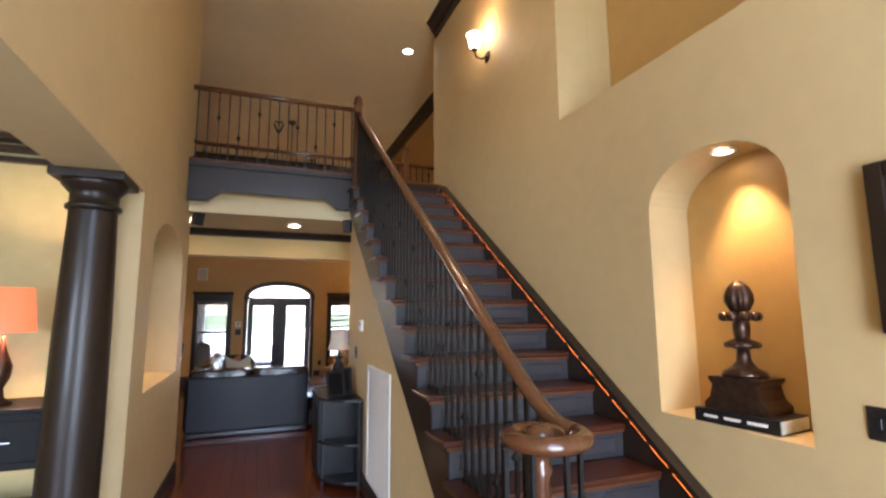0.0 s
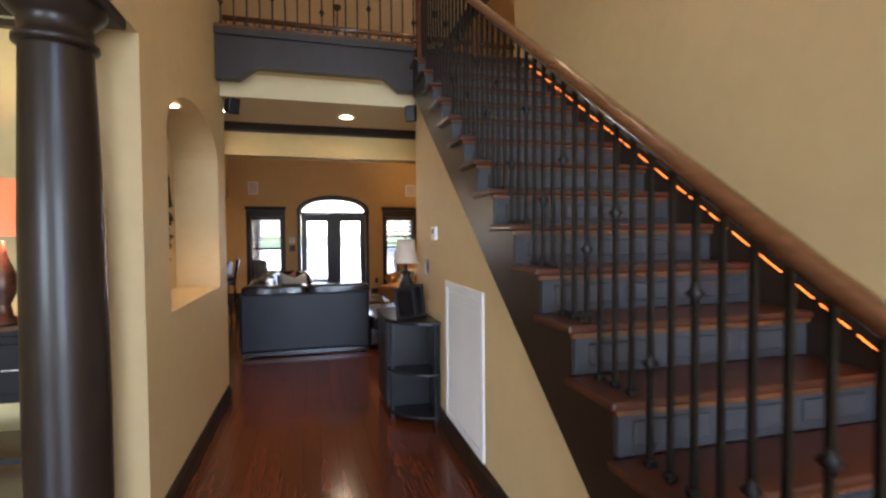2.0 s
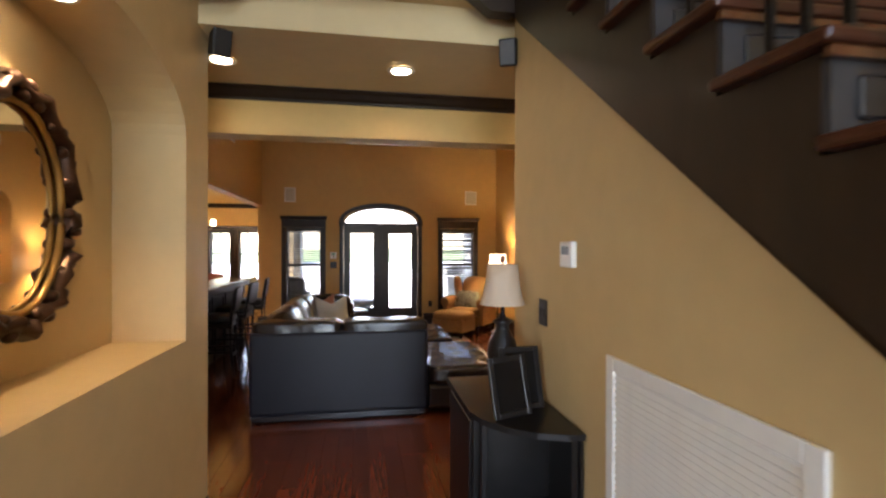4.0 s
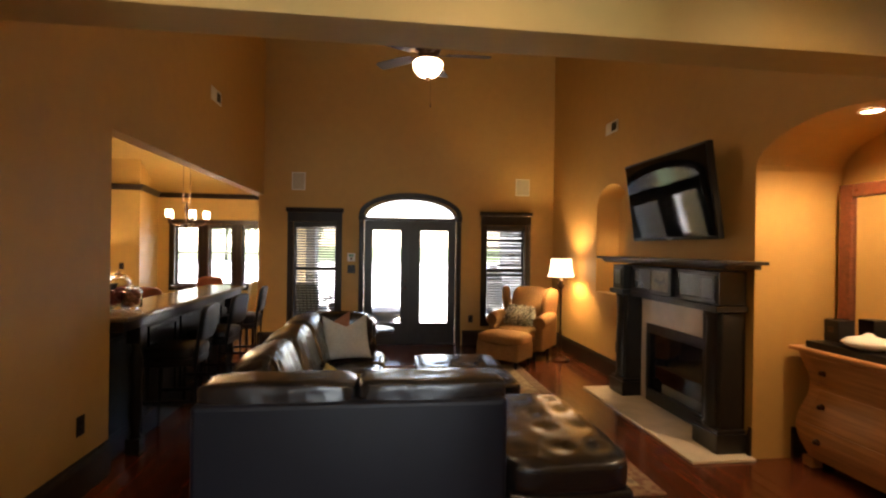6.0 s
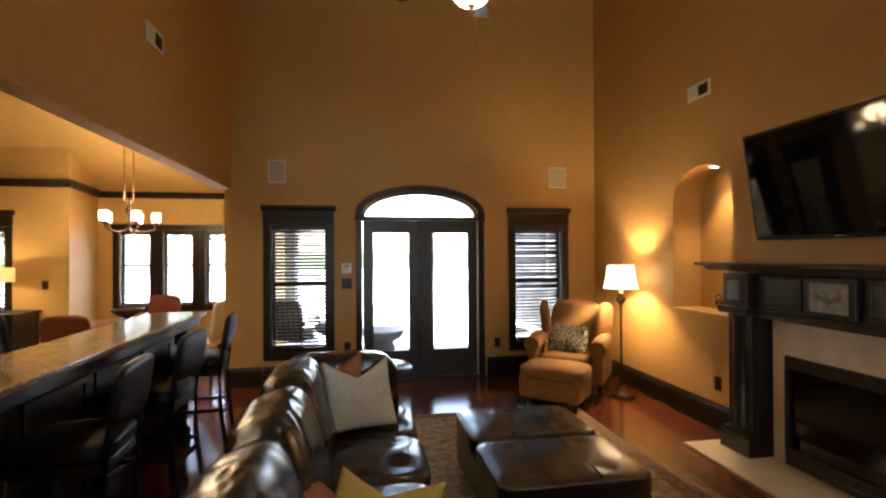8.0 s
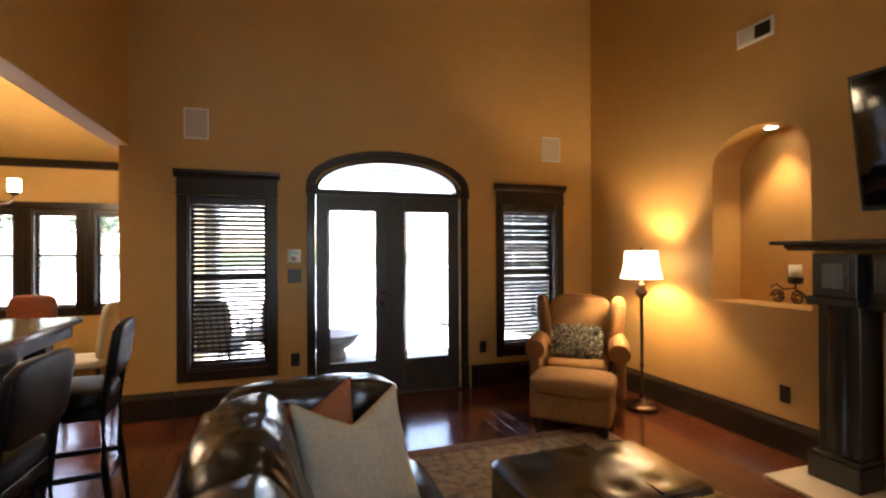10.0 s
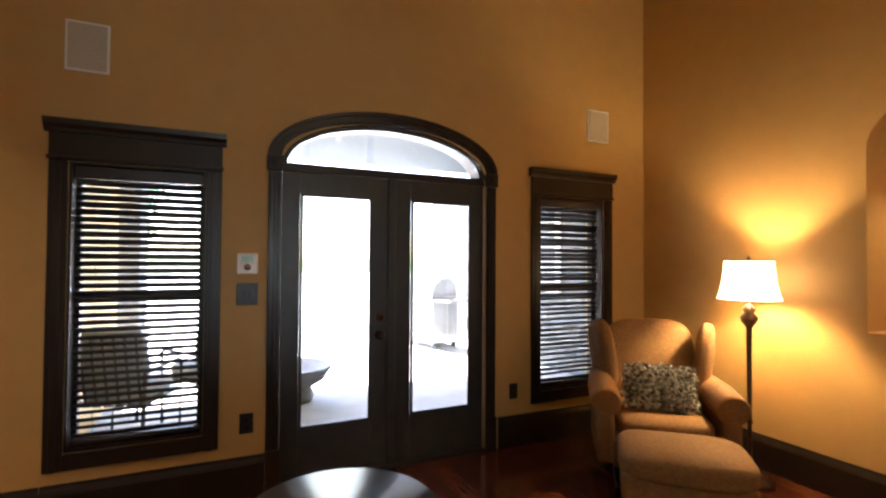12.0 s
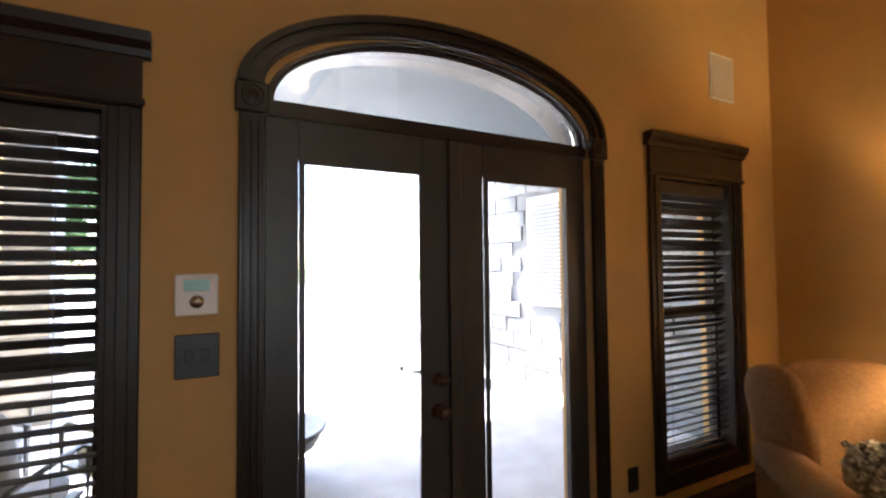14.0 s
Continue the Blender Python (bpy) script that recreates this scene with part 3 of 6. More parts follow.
def patio_chair(at, turn):
    t = thing("patio_chair", "grey metal patio armchair outside the window", "chair", at, turn, "patio chairs")
    bm = bmesh.new()
    for i in range(7):
        box(bm, -0.26 + i * 0.078, -0.25, 0.41, -0.2 + i * 0.078, 0.27, 0.43)
    part("seat", bm, METALG, t)
    bm = bmesh.new()
    for i in range(7):
        tube(bm, [(-0.23 + i * 0.077, 0.27, 0.43), (-0.23 + i * 0.077, 0.36, 0.95)], 0.012, 6)
    tube(bm, [(-0.27, 0.36, 0.95), (0.27, 0.36, 0.95)], 0.018, 8)
    part("backrest", bm, METALG, t)
    part("seat_cushion", puff(bmesh.new(), 0, 0.0, 0.485, 0.50, 0.50, 0.11, 4.5, 8, 0.004, 6, 0.01), PADF, t, "grey blue padded cushion")
    part("back_cushion", shift(puff(bmesh.new(), 0, 0, 0, 0.50, 0.13, 0.52, 4.0, 8, 0.004, 6), Matrix.Translation((0, 0.235, 0.74)) @ pose(0, 0, 0, -9, 0, 0)), PADF, t, "grey blue padded cushion")
    for sx in (-0.27, 0.27):
        bm = bmesh.new()
        tube(bm, [(sx, -0.25, 0), (sx, -0.27, 0.64), (sx, -0.2, 0.67), (sx, 0.3, 0.66), (sx, 0.33, 0.0)], 0.016, 8)
        part("arm_frame", bm, METALG, t)
    return t


patio_chair((-0.55, 14.2, -0.05), 160)
patio_chair((-0.02, 14.75, -0.05), 215)
patio_chair((-0.9, 15.2, -0.05), 100)
fp = thing("fire_bowl", "round grey stone fire bowl on the patio", "fire bowl", (0.80, 15.02, -0.05))
fp.scale = (1.2, 1.2, 1.25)
bm = bmesh.new()
lathe(bm, [(0.16, 0), (0.18, 0.06), (0.15, 0.12), (0.27, 0.19), (0.34, 0.30), (0.31, 0.30), (0.2, 0.22), (0.01, 0.2)], n=28)
part("bowl", bm, METALG, fp)


def tree(at, h, spread, seed):
    rnd = random.Random(seed)
    t = thing("tree", "leafy green garden tree beyond the patio", "tree", at, group="garden trees")
    bm = bmesh.new()
    tube(bm, [(0, 0, 0), (0.05, 0.03, h * 0.25), (-0.05, 0.05, h * 0.5), (0.03, 0, h * 0.8)], [0.22, 0.16, 0.12, 0.04], 8)
    tips = []
    for i in range(14):
        a, z = rnd.uniform(0, 6.28), rnd.uniform(0.22, 0.75) * h
        l = spread * rnd.uniform(0.5, 0.95)
        e = (math.cos(a) * l, math.sin(a) * l, z + l * 0.5)
        tube(bm, [(0, 0, z), (e[0] * 0.5, e[1] * 0.5, z + l * 0.2), e], [0.07, 0.045, 0.015], 5)
        tips.append(e)
    part("trunk", bm, BARK, t)
    vs, fs = [], []
    for i in range(5200):
        e = tips[i % len(tips)]
        p = Vector((rnd.gauss(e[0] * 0.85, spread * 0.22), rnd.gauss(e[1] * 0.85, spread * 0.22), rnd.gauss(e[2], h * 0.08)))
        u = Vector((rnd.uniform(-1, 1), rnd.uniform(-1, 1), rnd.uniform(-1, 1))).normalized()
        w = u.orthogonal().normalized()
        s = rnd.uniform(0.16, 0.36)
        k = len(vs)
        vs += [p - u * s, p + w * s * 0.5, p + u * s, p - w * s * 0.5]
        fs.append((k, k + 1, k + 2, k + 3))
    me = bpy.data.meshes.new("crown")
    me.from_pydata(vs, [], fs)
    me.materials.append(LEAF)
    ob = new("crown", me)
    ob.parent = t


for i, (x, y, h) in enumerate(((-17, 62, 13.0), (-10, 64, 12.0), (-24, 61, 14.0), (-32, 63, 13.0))):
    tree((x, y, -0.3), h, h * 0.36, i + 3)

# ---- French door, transom and windows ----
CX = 1.195
dr = tagged(new("door_1"), "dark espresso double French door with full glass panes", "door", "", "structure")
for side in (-1, 1):
    x0, x1 = (0.452, CX - 0.004) if side < 0 else (CX + 0.004, 1.938)
    g0, g1 = (0.565, 1.052) if side < 0 else (1.342, 1.828)
    leaf = part("leaf", B(x0, BY + 0.03, 0.02, g0, BY + 0.075, 2.03, bevel=0.003, seg=1), TRIMG, dr)
    part("stile", B(g1, BY + 0.03, 0.02, x1, BY + 0.075, 2.03, bevel=0.003, seg=1), TRIMG, leaf)
    part("top_rail", B(g0, BY + 0.03, 1.89, g1, BY + 0.075, 2.03), TRIMG, leaf)
    part("bottom_rail", B(g0, BY + 0.03, 0.02, g1, BY + 0.075, 0.345), TRIMG, leaf)
    bm = bmesh.new()
    for a in ((g0, 0.345, g0 + 0.02, 1.89), (g1 - 0.02, 0.345, g1, 1.89), (g0 + 0.02, 1.87, g1 - 0.02, 1.89), (g0 + 0.02, 0.345, g1 - 0.02, 0.365)):
        box(bm, a[0], BY + 0.018, a[1], a[2], BY + 0.0298, a[3])
    part("glazing_bead", bm, TRIMG, leaf)
    ob = part("pane", B(g0, BY + 0.045, 0.345, g1, BY + 0.051, 1.89), GLASS, leaf)
    ob.visible_shadow = False
part("astragal", B(CX - 0.03, BY + 0.012, 0.02, CX + 0.03, BY + 0.0285, 2.03, bevel=0.004, seg=1), TRIMG, dr)
for z, r in ((0.93, 0.027), (1.055, 0.022)):
    bm = bmesh.new()
    lathe(bm, [(r * 1.15, 0), (r * 1.15, 0.008), (r * 0.4, 0.012), (r * 0.4, 0.035), (r, 0.045), (r * 1.05, 0.06), (r * 0.6, 0.072), (0.001, 0.074)], n=20)
    shift(bm, Matrix.Translation((1.11, BY + 0.028, z)) @ pose(0, 0, 0, 90, 0, 0))
    part("door_knob" if z < 1 else "deadbolt", bm, BRONZE, dr, "dark bronze knob")


def arch_band(bm, x0, x1, sp, rise, w, y0, y1, n=36, drop=0.0):
    """A moulded band round an elliptical head, w wide, outside the opening."""
    cx, a = (x0 + x1) / 2, (x1 - x0) / 2
    ring = []
    for i in range(n + 1):
        t = math.pi * i / n
        ring.append([bm.verts.new((cx - (a + d) * math.cos(t), y, sp + (rise + d) * math.sin(t))) for d, y in ((0, y1), (0, y0), (w, y0), (w, y1))])
    for p, q in zip(ring, ring[1:]):
        for k in range(4):
            bm.faces.new((p[k], p[(k + 1) % 4], q[(k + 1) % 4], q[k]))
    bm.faces.new(ring[0])
    bm.faces.new(ring[-1][::-1])
    return bm


tr = tagged(new("window_1"), "arched glass transom over the French doors", "window", "", "structure")
bm = bmesh.new()
arch_band(bm, 0.463, 1.927, 2.075, 0.312, 0.03, BY + 0.004, BY + 0.216)
arch_band(bm, 0.48, 1.91, 2.085, 0.285, 0.034, BY + 0.03, BY + 0.12)
part("window_frame", bm, TRIM, tr)
part("transom_bar", B(0.447, BY + 0.02, 2.032, 1.943, BY + 0.12, 2.085), TRIM, tr)
bm = bmesh.new()
prism(bm, [(0.482, 2.088)] + [(CX - 0.713 * math.cos(math.pi * i / 30), 2.088 + 0.283 * math.sin(math.pi * i / 30)) for i in range(1, 30)] + [(1.908, 2.088)], "y", BY + 0.06, BY + 0.066)
part("pane", bm, GLASS, tr).visible_shadow = False
cs = tagged(new("door_casing"), "dark fluted casing round the arched French doors", "trim", "", "structure")
for x in (0.365, 1.947):
    part("casing_leg", B(x, BY - 0.024, 0.0, x + 0.078, BY - 0.001, 2.02, bevel=0.003, seg=1), TRIM, cs)
    for i in range(3):
        part("flute", B(x + 0.010 + i * 0.023, BY - 0.032, 0.26, x + 0.020 + i * 0.023, BY - 0.0245, 1.99, bevel=0.003, seg=1), TRIM, cs)
    part("plinth_block", B(x - 0.006, BY - 0.036, 0.0, x + 0.084, BY - 0.0245, 0.26, bevel=0.003, seg=1), TRIM, cs)
    blk = part("corner_block", B(x - 0.012, BY - 0.036, 2.021, x + 0.09, BY - 0.001, 2.118, bevel=0.004, seg=1), TRIM, cs)
    bm = bmesh.new()
    lathe(bm, [(0.036, 0), (0.036, 0.006), (0.026, 0.003), (0.022, 0.003), (0.012, 0.009), (0.001, 0.010)], n=20)
    shift(bm, Matrix.Translation((x + 0.039, BY - 0.0362, 2.07)) @ pose(0, 0, 0, 90, 0, 0))
    part("rosette", bm, TRIM, blk)
for d0, w, y in ((0.0, 0.085, 0.022), (0.012, 0.018, 0.034), (0.055, 0.026, 0.038)):
    bm = bmesh.new()
    arch_band(bm, 0.443 - d0, 1.947 + d0, 2.119, 0.28 + d0, w, BY - y, BY - 0.001)
    part("arch_moulding", bm, TRIM, cs)
struct("door_threshold", B(0.447, BY - 0.02, 0.0, 1.943, BY + 0.2, 0.018), TRIM, "dark wooden threshold under the French doors", "threshold")


def slat_blind(parent, x0, x1, y, z0, z1, pitch=0.0415, tilt=-36, depth=0.048):
    n = int((z1 + 0.035 - z0) / pitch)
    bm = bmesh.new()
    prism(bm, [(-depth / 2, -0.0013), (-depth / 4, 0.0012), (depth / 4, 0.0012), (depth / 2, -0.0013), (depth / 2, 0.0012), (depth / 4, 0.0037), (-depth / 4, 0.0037), (-depth / 2, 0.0012)], "x", x0, x1)
    shift(bm, pose(0, 0, 0, tilt, 0, 0))
    first = part("slat", bm, SLATM, parent)
    first.location = (0, y, z0)
    for i in range(1, n):
        o = new("slat", first.data)
        o.parent = parent
        o.location = (0, y, z0 + i * pitch)
        o.rotation_euler = (radians(random.uniform(-2, 2)), radians(random.uniform(-0.15, 0.15)), 0)
    part("headrail", B(x0 - 0.005, y - 0.03, z0 + n * pitch - 0.022, x1 + 0.005, y + 0.03, z1 + 0.05, bevel=0.004, seg=1), SLATM, parent)
    part("bottom_rail", B(x0, y - 0.024, z0 - 0.045, x1, y + 0.024, z0 - 0.022, bevel=0.004, seg=1), SLATM, parent)
    for xx in (x0 + 0.10, x1 - 0.10):
        part("ladder_cord", B(xx - 0.001, y - 0.027, z0 - 0.02, xx + 0.001, y - 0.025, z1), SLATM, parent)


def window(name, x0, x1, z0, z1, yw, label, cornice=True, tilt=-36, pitch=0.0415, wide=0.088):
    """A double-hung window with dark casing, cornice and a slatted blind, in a wall whose inner face is at yw."""
    w = tagged(new(name), label, "window", "", "structure")
    fr = part("window_frame", B(x0, yw + 0.10, z0, x0 + 0.035, yw + 0.16, z1), TRIM, w)
    part("jamb", B(x1 - 0.035, yw + 0.10, z0, x1, yw + 0.16, z1), TRIM, fr)
    part("head", B(x0 + 0.035, yw + 0.10, z1 - 0.035, x1 - 0.035, yw + 0.16, z1), TRIM, fr)
    part("bottom_rail", B(x0 + 0.035, yw + 0.10, z0, x1 - 0.035, yw + 0.16, z0 + 0.05), TRIM, fr)
    zm = (z0 + z1) / 2 + 0.04
    part("meeting_rail", B(x0 + 0.035, yw + 0.095, zm - 0.02, x1 - 0.035, yw + 0.15, zm + 0.02), TRIM, fr)
    for a, b in ((z0 + 0.05, zm - 0.02), (zm + 0.02, z1 - 0.035)):
        part("pane", B(x0 + 0.035, yw + 0.125, a, x1 - 0.035, yw + 0.130, b), GLASS, w).visible_shadow = False
    for a, b in ((x0 - wide, x0 - 0.002), (x1 + 0.002, x1 + wide)):
        part("casing_leg", B(a, yw - 0.022, z0 - 0.09, b, yw - 0.001, z1, bevel=0.004, seg=1), TRIM, w)
        m = (a + b) / 2
        part("casing_bead", B(m - 0.016, yw - 0.030, z0 - 0.09, m + 0.016, yw - 0.0225, z1, bevel=0.003, seg=1), TRIM, w)
    for a, b in ((x0 - 0.0, x0 + 0.012), (x1 - 0.012, x1)):
        part("reveal", B(a, yw + 0.0, z0, b, yw + 0.10, z1), TRIM, w)
    part("reveal_head", B(x0 + 0.012, yw, z1 - 0.012, x1 - 0.012, yw + 0.10, z1), TRIM, w)
    part("window_sill", B(x0 + 0.012, yw, z0, x1 - 0.012, yw + 0.10, z0 + 0.018), TRIM, w)
    part("apron", B(x0 - wide + 0.086, yw - 0.02, z0 - 0.09, x1 + wide - 0.086, yw - 0.001, z0, bevel=0.003, seg=1), TRIM, w)
    if cornice:
        part("head_board", B(x0 - wide, yw - 0.024, z1 + 0.002, x1 + wide, yw - 0.001, z1 + 0.15), TRIM, w)
        bm = bmesh.new()
        prism(bm, [(yw - 0.001, z1 + 0.152), (yw - 0.03, z1 + 0.152), (yw - 0.036, z1 + 0.172), (yw - 0.055, z1 + 0.192), (yw - 0.06, z1 + 0.222), (yw - 0.001, z1 + 0.222)], "x", x0 - wide - 0.022, x1 + wide + 0.022)
        part("cornice", bm, TRIM, w)
        part("fillet", B(x0 - wide - 0.008, yw - 0.034, z1 + 0.004, x1 + wide + 0.008, yw - 0.0245, z1 + 0.026, bevel=0.003, seg=1), TRIM, w)
    slat_blind(w, x0 + 0.02, x1 - 0.02, yw + 0.058, z0 + 0.07, z1 - 0.065, pitch, tilt)
    return w


window("window_2", -0.66, 0.01, 0.40, 1.985, BY, "tall window with dark casing and open dark wood blinds")
window("window_3", 2.45, 3.12, 0.40, 1.985, BY, "tall window with dark casing and open dark wood blinds")
for i, x in enumerate((-3.49, -2.83, -2.17)):
    window("window_%d" % (i + 4), x, x + 0.47, 0.75, 2.02, 15.5, "breakfast bay window with dark casing and blinds", cornice=False, tilt=8, pitch=0.06)
struct("bay_window_head", B(-3.60, 15.468, 2.022, -1.59, 15.499, 2.11, bevel=0.004, seg=1), TRIM, "dark head board over the bay windows", "trim")
for xa, xb in ((-2.931, -2.919), (-2.271, -2.259)):
    struct("bay_window_mullion", B(xa, 15.478, 0.66, xb, 15.4985, 2.02), TRIM, "dark mullion between the bay windows", "trim")
window("window_7", -5.10, -4.30, 0.75, 2.0, 14.2, "breakfast room window with dark casing and blinds", tilt=34, pitch=0.045)

# ---- staircase ----
RISE, GO, N = 0.191, 0.264, 17
def tread_z(i):
    return 1.012 + RISE * (i - 5)
def tread_y(i):
    return 2.548 + GO * (i - 5)
st = thing("staircase", "straight staircase with cherry treads and dark panelled risers", "stairs")
TX0, TX1 = 1.655, 2.775
for i in range(1, N):
    z, y = tread_z(i), tread_y(i)
    bm = bmesh.new()
    box(bm, TX0 - 0.045, y, z - 0.03, TX1, y + GO + 0.03, z, bevel=0.009, seg=2)
    tr_ = part("tread", bm, TREAD, st)
    part("cove", B(TX0 - 0.02, y + 0.014, z - 0.05, TX1, y + 0.032, z - 0.0305), CHERRY, tr_)
    zb = tread_z(i - 1) if i > 1 else 0.0
    rs = part("riser", B(TX0, y + 0.033, zb + 0.001, TX1, y + 0.05, z - 0.031), RISER, st)
    for k in range(3):
        a = TX0 + 0.055 + k * 0.352
        part("riser_panel", B(a, y + 0.024, zb + 0.035, a + 0.30, y + 0.0325, z - 0.075, bevel=0.006, seg=1), RISER, rs)
bm = bmesh.new()
prism(bm, [(TX0 + 0.3, 1.515), (TX0 - 0.1, 1.40), (TX0 - 0.24, 1.44), (TX0 - 0.29, 1.56), (TX0 - 0.25, 1.70), (TX0 - 0.1, 1.76), (TX0 + 0.0, 1.77), (TX0 + 0.3, 1.77)], "z", 0.0, 0.125)
part("starting_step", bm, TREAD, st, "rounded starting step under the volute")
bm = bmesh.new()
pts = [(1.60, 0.0), (1.93, 0.0), (5.79, 2.905), (5.79, UP - 0.036), (tread_y(N) + 0.05, UP - 0.036)]
for i in range(N - 1, 0, -1):
    pts += [(tread_y(i + 1) + 0.05, tread_z(i) - 0.031), (tread_y(i) + 0.05, tread_z(i) - 0.031)]
pts += [(tread_y(1) + 0.05, 0.0)]
prism(bm, pts[1:], "x", TX0 - 0.004, TX0 + 0.04)
part("stringer", bm, TRIM, st, "dark sloped stringer under the open treads")
bm = bmesh.new()
prism(bm, [(1.965, 0.0), (2.00, 0.0), (5.79, 2.872), (5.79, 2.90)], "x", SX - 0.014, SX - 0.003)
part("stringer_bead", bm, TRIM, st)
def skirt_z(y):
    return 1.295 + 0.695 * (y - 2.842)
bm = bmesh.new()
prism(bm, [(1.42, 0.0), (2.2, 0.0), (5.72, 2.85), (5.72, skirt_z(5.62)), (5.62, skirt_z(5.62)), (1.42, skirt_z(1.42))], "x", TX1 + 0.002, FX - 0.001)
sk = part("skirt_board", bm, TRIM, st, "dark skirt board along the wall")
bm = bmesh.new()
prism(bm, [(1.40, skirt_z(1.40) + 0.002), (5.58, skirt_z(5.58) + 0.002), (5.58, skirt_z(5.58) + 0.045), (1.40, skirt_z(1.40) + 0.045)], "x", TX1 - 0.03, FX - 0.001)
part("skirt_cap", bm, TRIM, sk)
part("landing_nosing", B(TX0 - 0.045, tread_y(N), UP - 0.035, FX - 0.002, tread_y(N) + 0.05, UP - 0.002, bevel=0.008), CHERRY, st)
part("top_riser", B(TX0, tread_y(N) + 0.033, tread_z(N - 1) + 0.001, TX1, tread_y(N) + 0.049, UP - 0.036), TRIM, st)
part("landing", B(TX0 + 0.042, tread_y(N) + 0.051, UP - 0.035, FX - 0.002, 5.799, UP - 0.002), CHERRY, st)
rl = thing("rope_light", "glowing orange rope light under the skirt cap of the stairs", "rope light")
y = 1.5
while y < 5.5:
    z = skirt_z(y) - 0.008
    bm = bmesh.new()
    e = min(y + 0.115, 5.56)
    tube(bm, [(TX1 - 0.014, y, z), (TX1 - 0.014, e, z + (e - y) * 0.695)], 0.0075, 6)
    part("light_segment", bm, ROPE, rl)
    y += 0.145

# ---- railings ----
def baluster(parent, x, y, z0, z1, knot=None, r=0.0075):
    bm = bmesh.new()
    box(bm, x - r, y - r, z0, x + r, y + r, z1)
    b = part("baluster", bm, IRON, parent)
    part("shoe", B(x - 0.016, y - 0.016, z0 - 0.001, x + 0.016, y + 0.016, z0 + 0.022, bevel=0.004, seg=1), IRON, b)
    for k in knot or ():
        bm = bmesh.new()
        lathe(bm, [(0.008, -0.030), (0.014, -0.026), (0.011, -0.017), (0.026, 0.0), (0.011, 0.017), (0.014, 0.026), (0.008, 0.030)], x, y, n=10)
        shift(bm, Matrix.Translation((0, 0, k)))
        part("knuckle", bm, IRON, b)
    return b


sr = thing("stair_railing", "cherry handrail on thin dark iron balusters with a volute end", "railing")
RXL = 1.715
def rail_z(y):
    return 1.88 + 0.716 * (y - 2.6)
path = [(RXL, 1.57, 1.27), (RXL, 1.64, 1.272), (RXL, 1.72, 1.288), (RXL, 1.80, 1.325), (RXL, 1.88, 1.372), (RXL, 1.98, rail_z(1.98)), (RXL, 2.2, rail_z(2.2))] + [(RXL, 2.2 + k * 0.4, rail_z(2.2 + k * 0.4)) for k in range(1, 9)] + [(RXL, 5.62, rail_z(5.62))]
bm = bmesh.new()
tube(bm, path, 0.034, 14, squash=0.85)
part("handrail", bm, CHERRY, sr)
bm = bmesh.new()
sp = []
for k in range(44):
    a = k / 43 * 2.25 * math.pi
    r = 0.145 - 0.095 * (k / 43)
    sp.append((RXL - 0.145 + r * math.cos(a), 1.57 - r * math.sin(a), 1.27 + 0.004 * (k / 43)))
tube(bm, sp, 0.034, 12, squash=0.85)
part("volute", bm, CHERRY, sr)
bm = bmesh.new()
lathe(bm, [(0.05, 1.23), (0.052, 1.265), (0.045, 1.297), (0.02, 1.308), (0.001, 1.31)], RXL - 0.145, 1.57, n=24)
part("volute_cap", bm, CHERRY, sr)
nw = bmesh.new()
lathe(nw, [(0.045, 0.126), (0.05, 0.25), (0.034, 0.31), (0.045, 0.35), (0.04, 0.37), (0.034, 0.8), (0.03, 1.14), (0.04, 1.17), (0.03, 1.19), (0.036, 1.24)], RXL - 0.145, 1.57, n=24)
part("newel", nw, CHERRY, sr)
for k in range(6):
    a = 0.6 + k * 0.85
    baluster(sr, RXL - 0.145 + 0.125 * math.cos(a), 1.57 - 0.125 * math.sin(a), 0.126, 1.245, None)
cnt = 0
for i in range(2, N):
    for k in range(3):
        y = tread_y(i) + 0.05 + k * GO / 3
        top = rail_z(y) - 0.027
        z0 = tread_z(i)
        m = {0: (z0 + (top - z0) * 0.33,), 2: (z0 + (top - z0) * 0.66,)}.get(cnt % 4)
        baluster(sr, RXL, y, z0, top, m)
        cnt += 1
bm = bmesh.new()
box(bm, RXL - 0.045, 5.605, UP - 0.4, RXL + 0.045, 5.695, 4.17, bevel=0.006)
lathe(bm, [(0.05, 4.17), (0.06, 4.185), (0.04, 4.20), (0.048, 4.22), (0.04, 4.26), (0.02, 4.28), (0.001, 4.285)], RXL, 5.65, n=20)
part("top_newel", bm, CHERRY, sr)


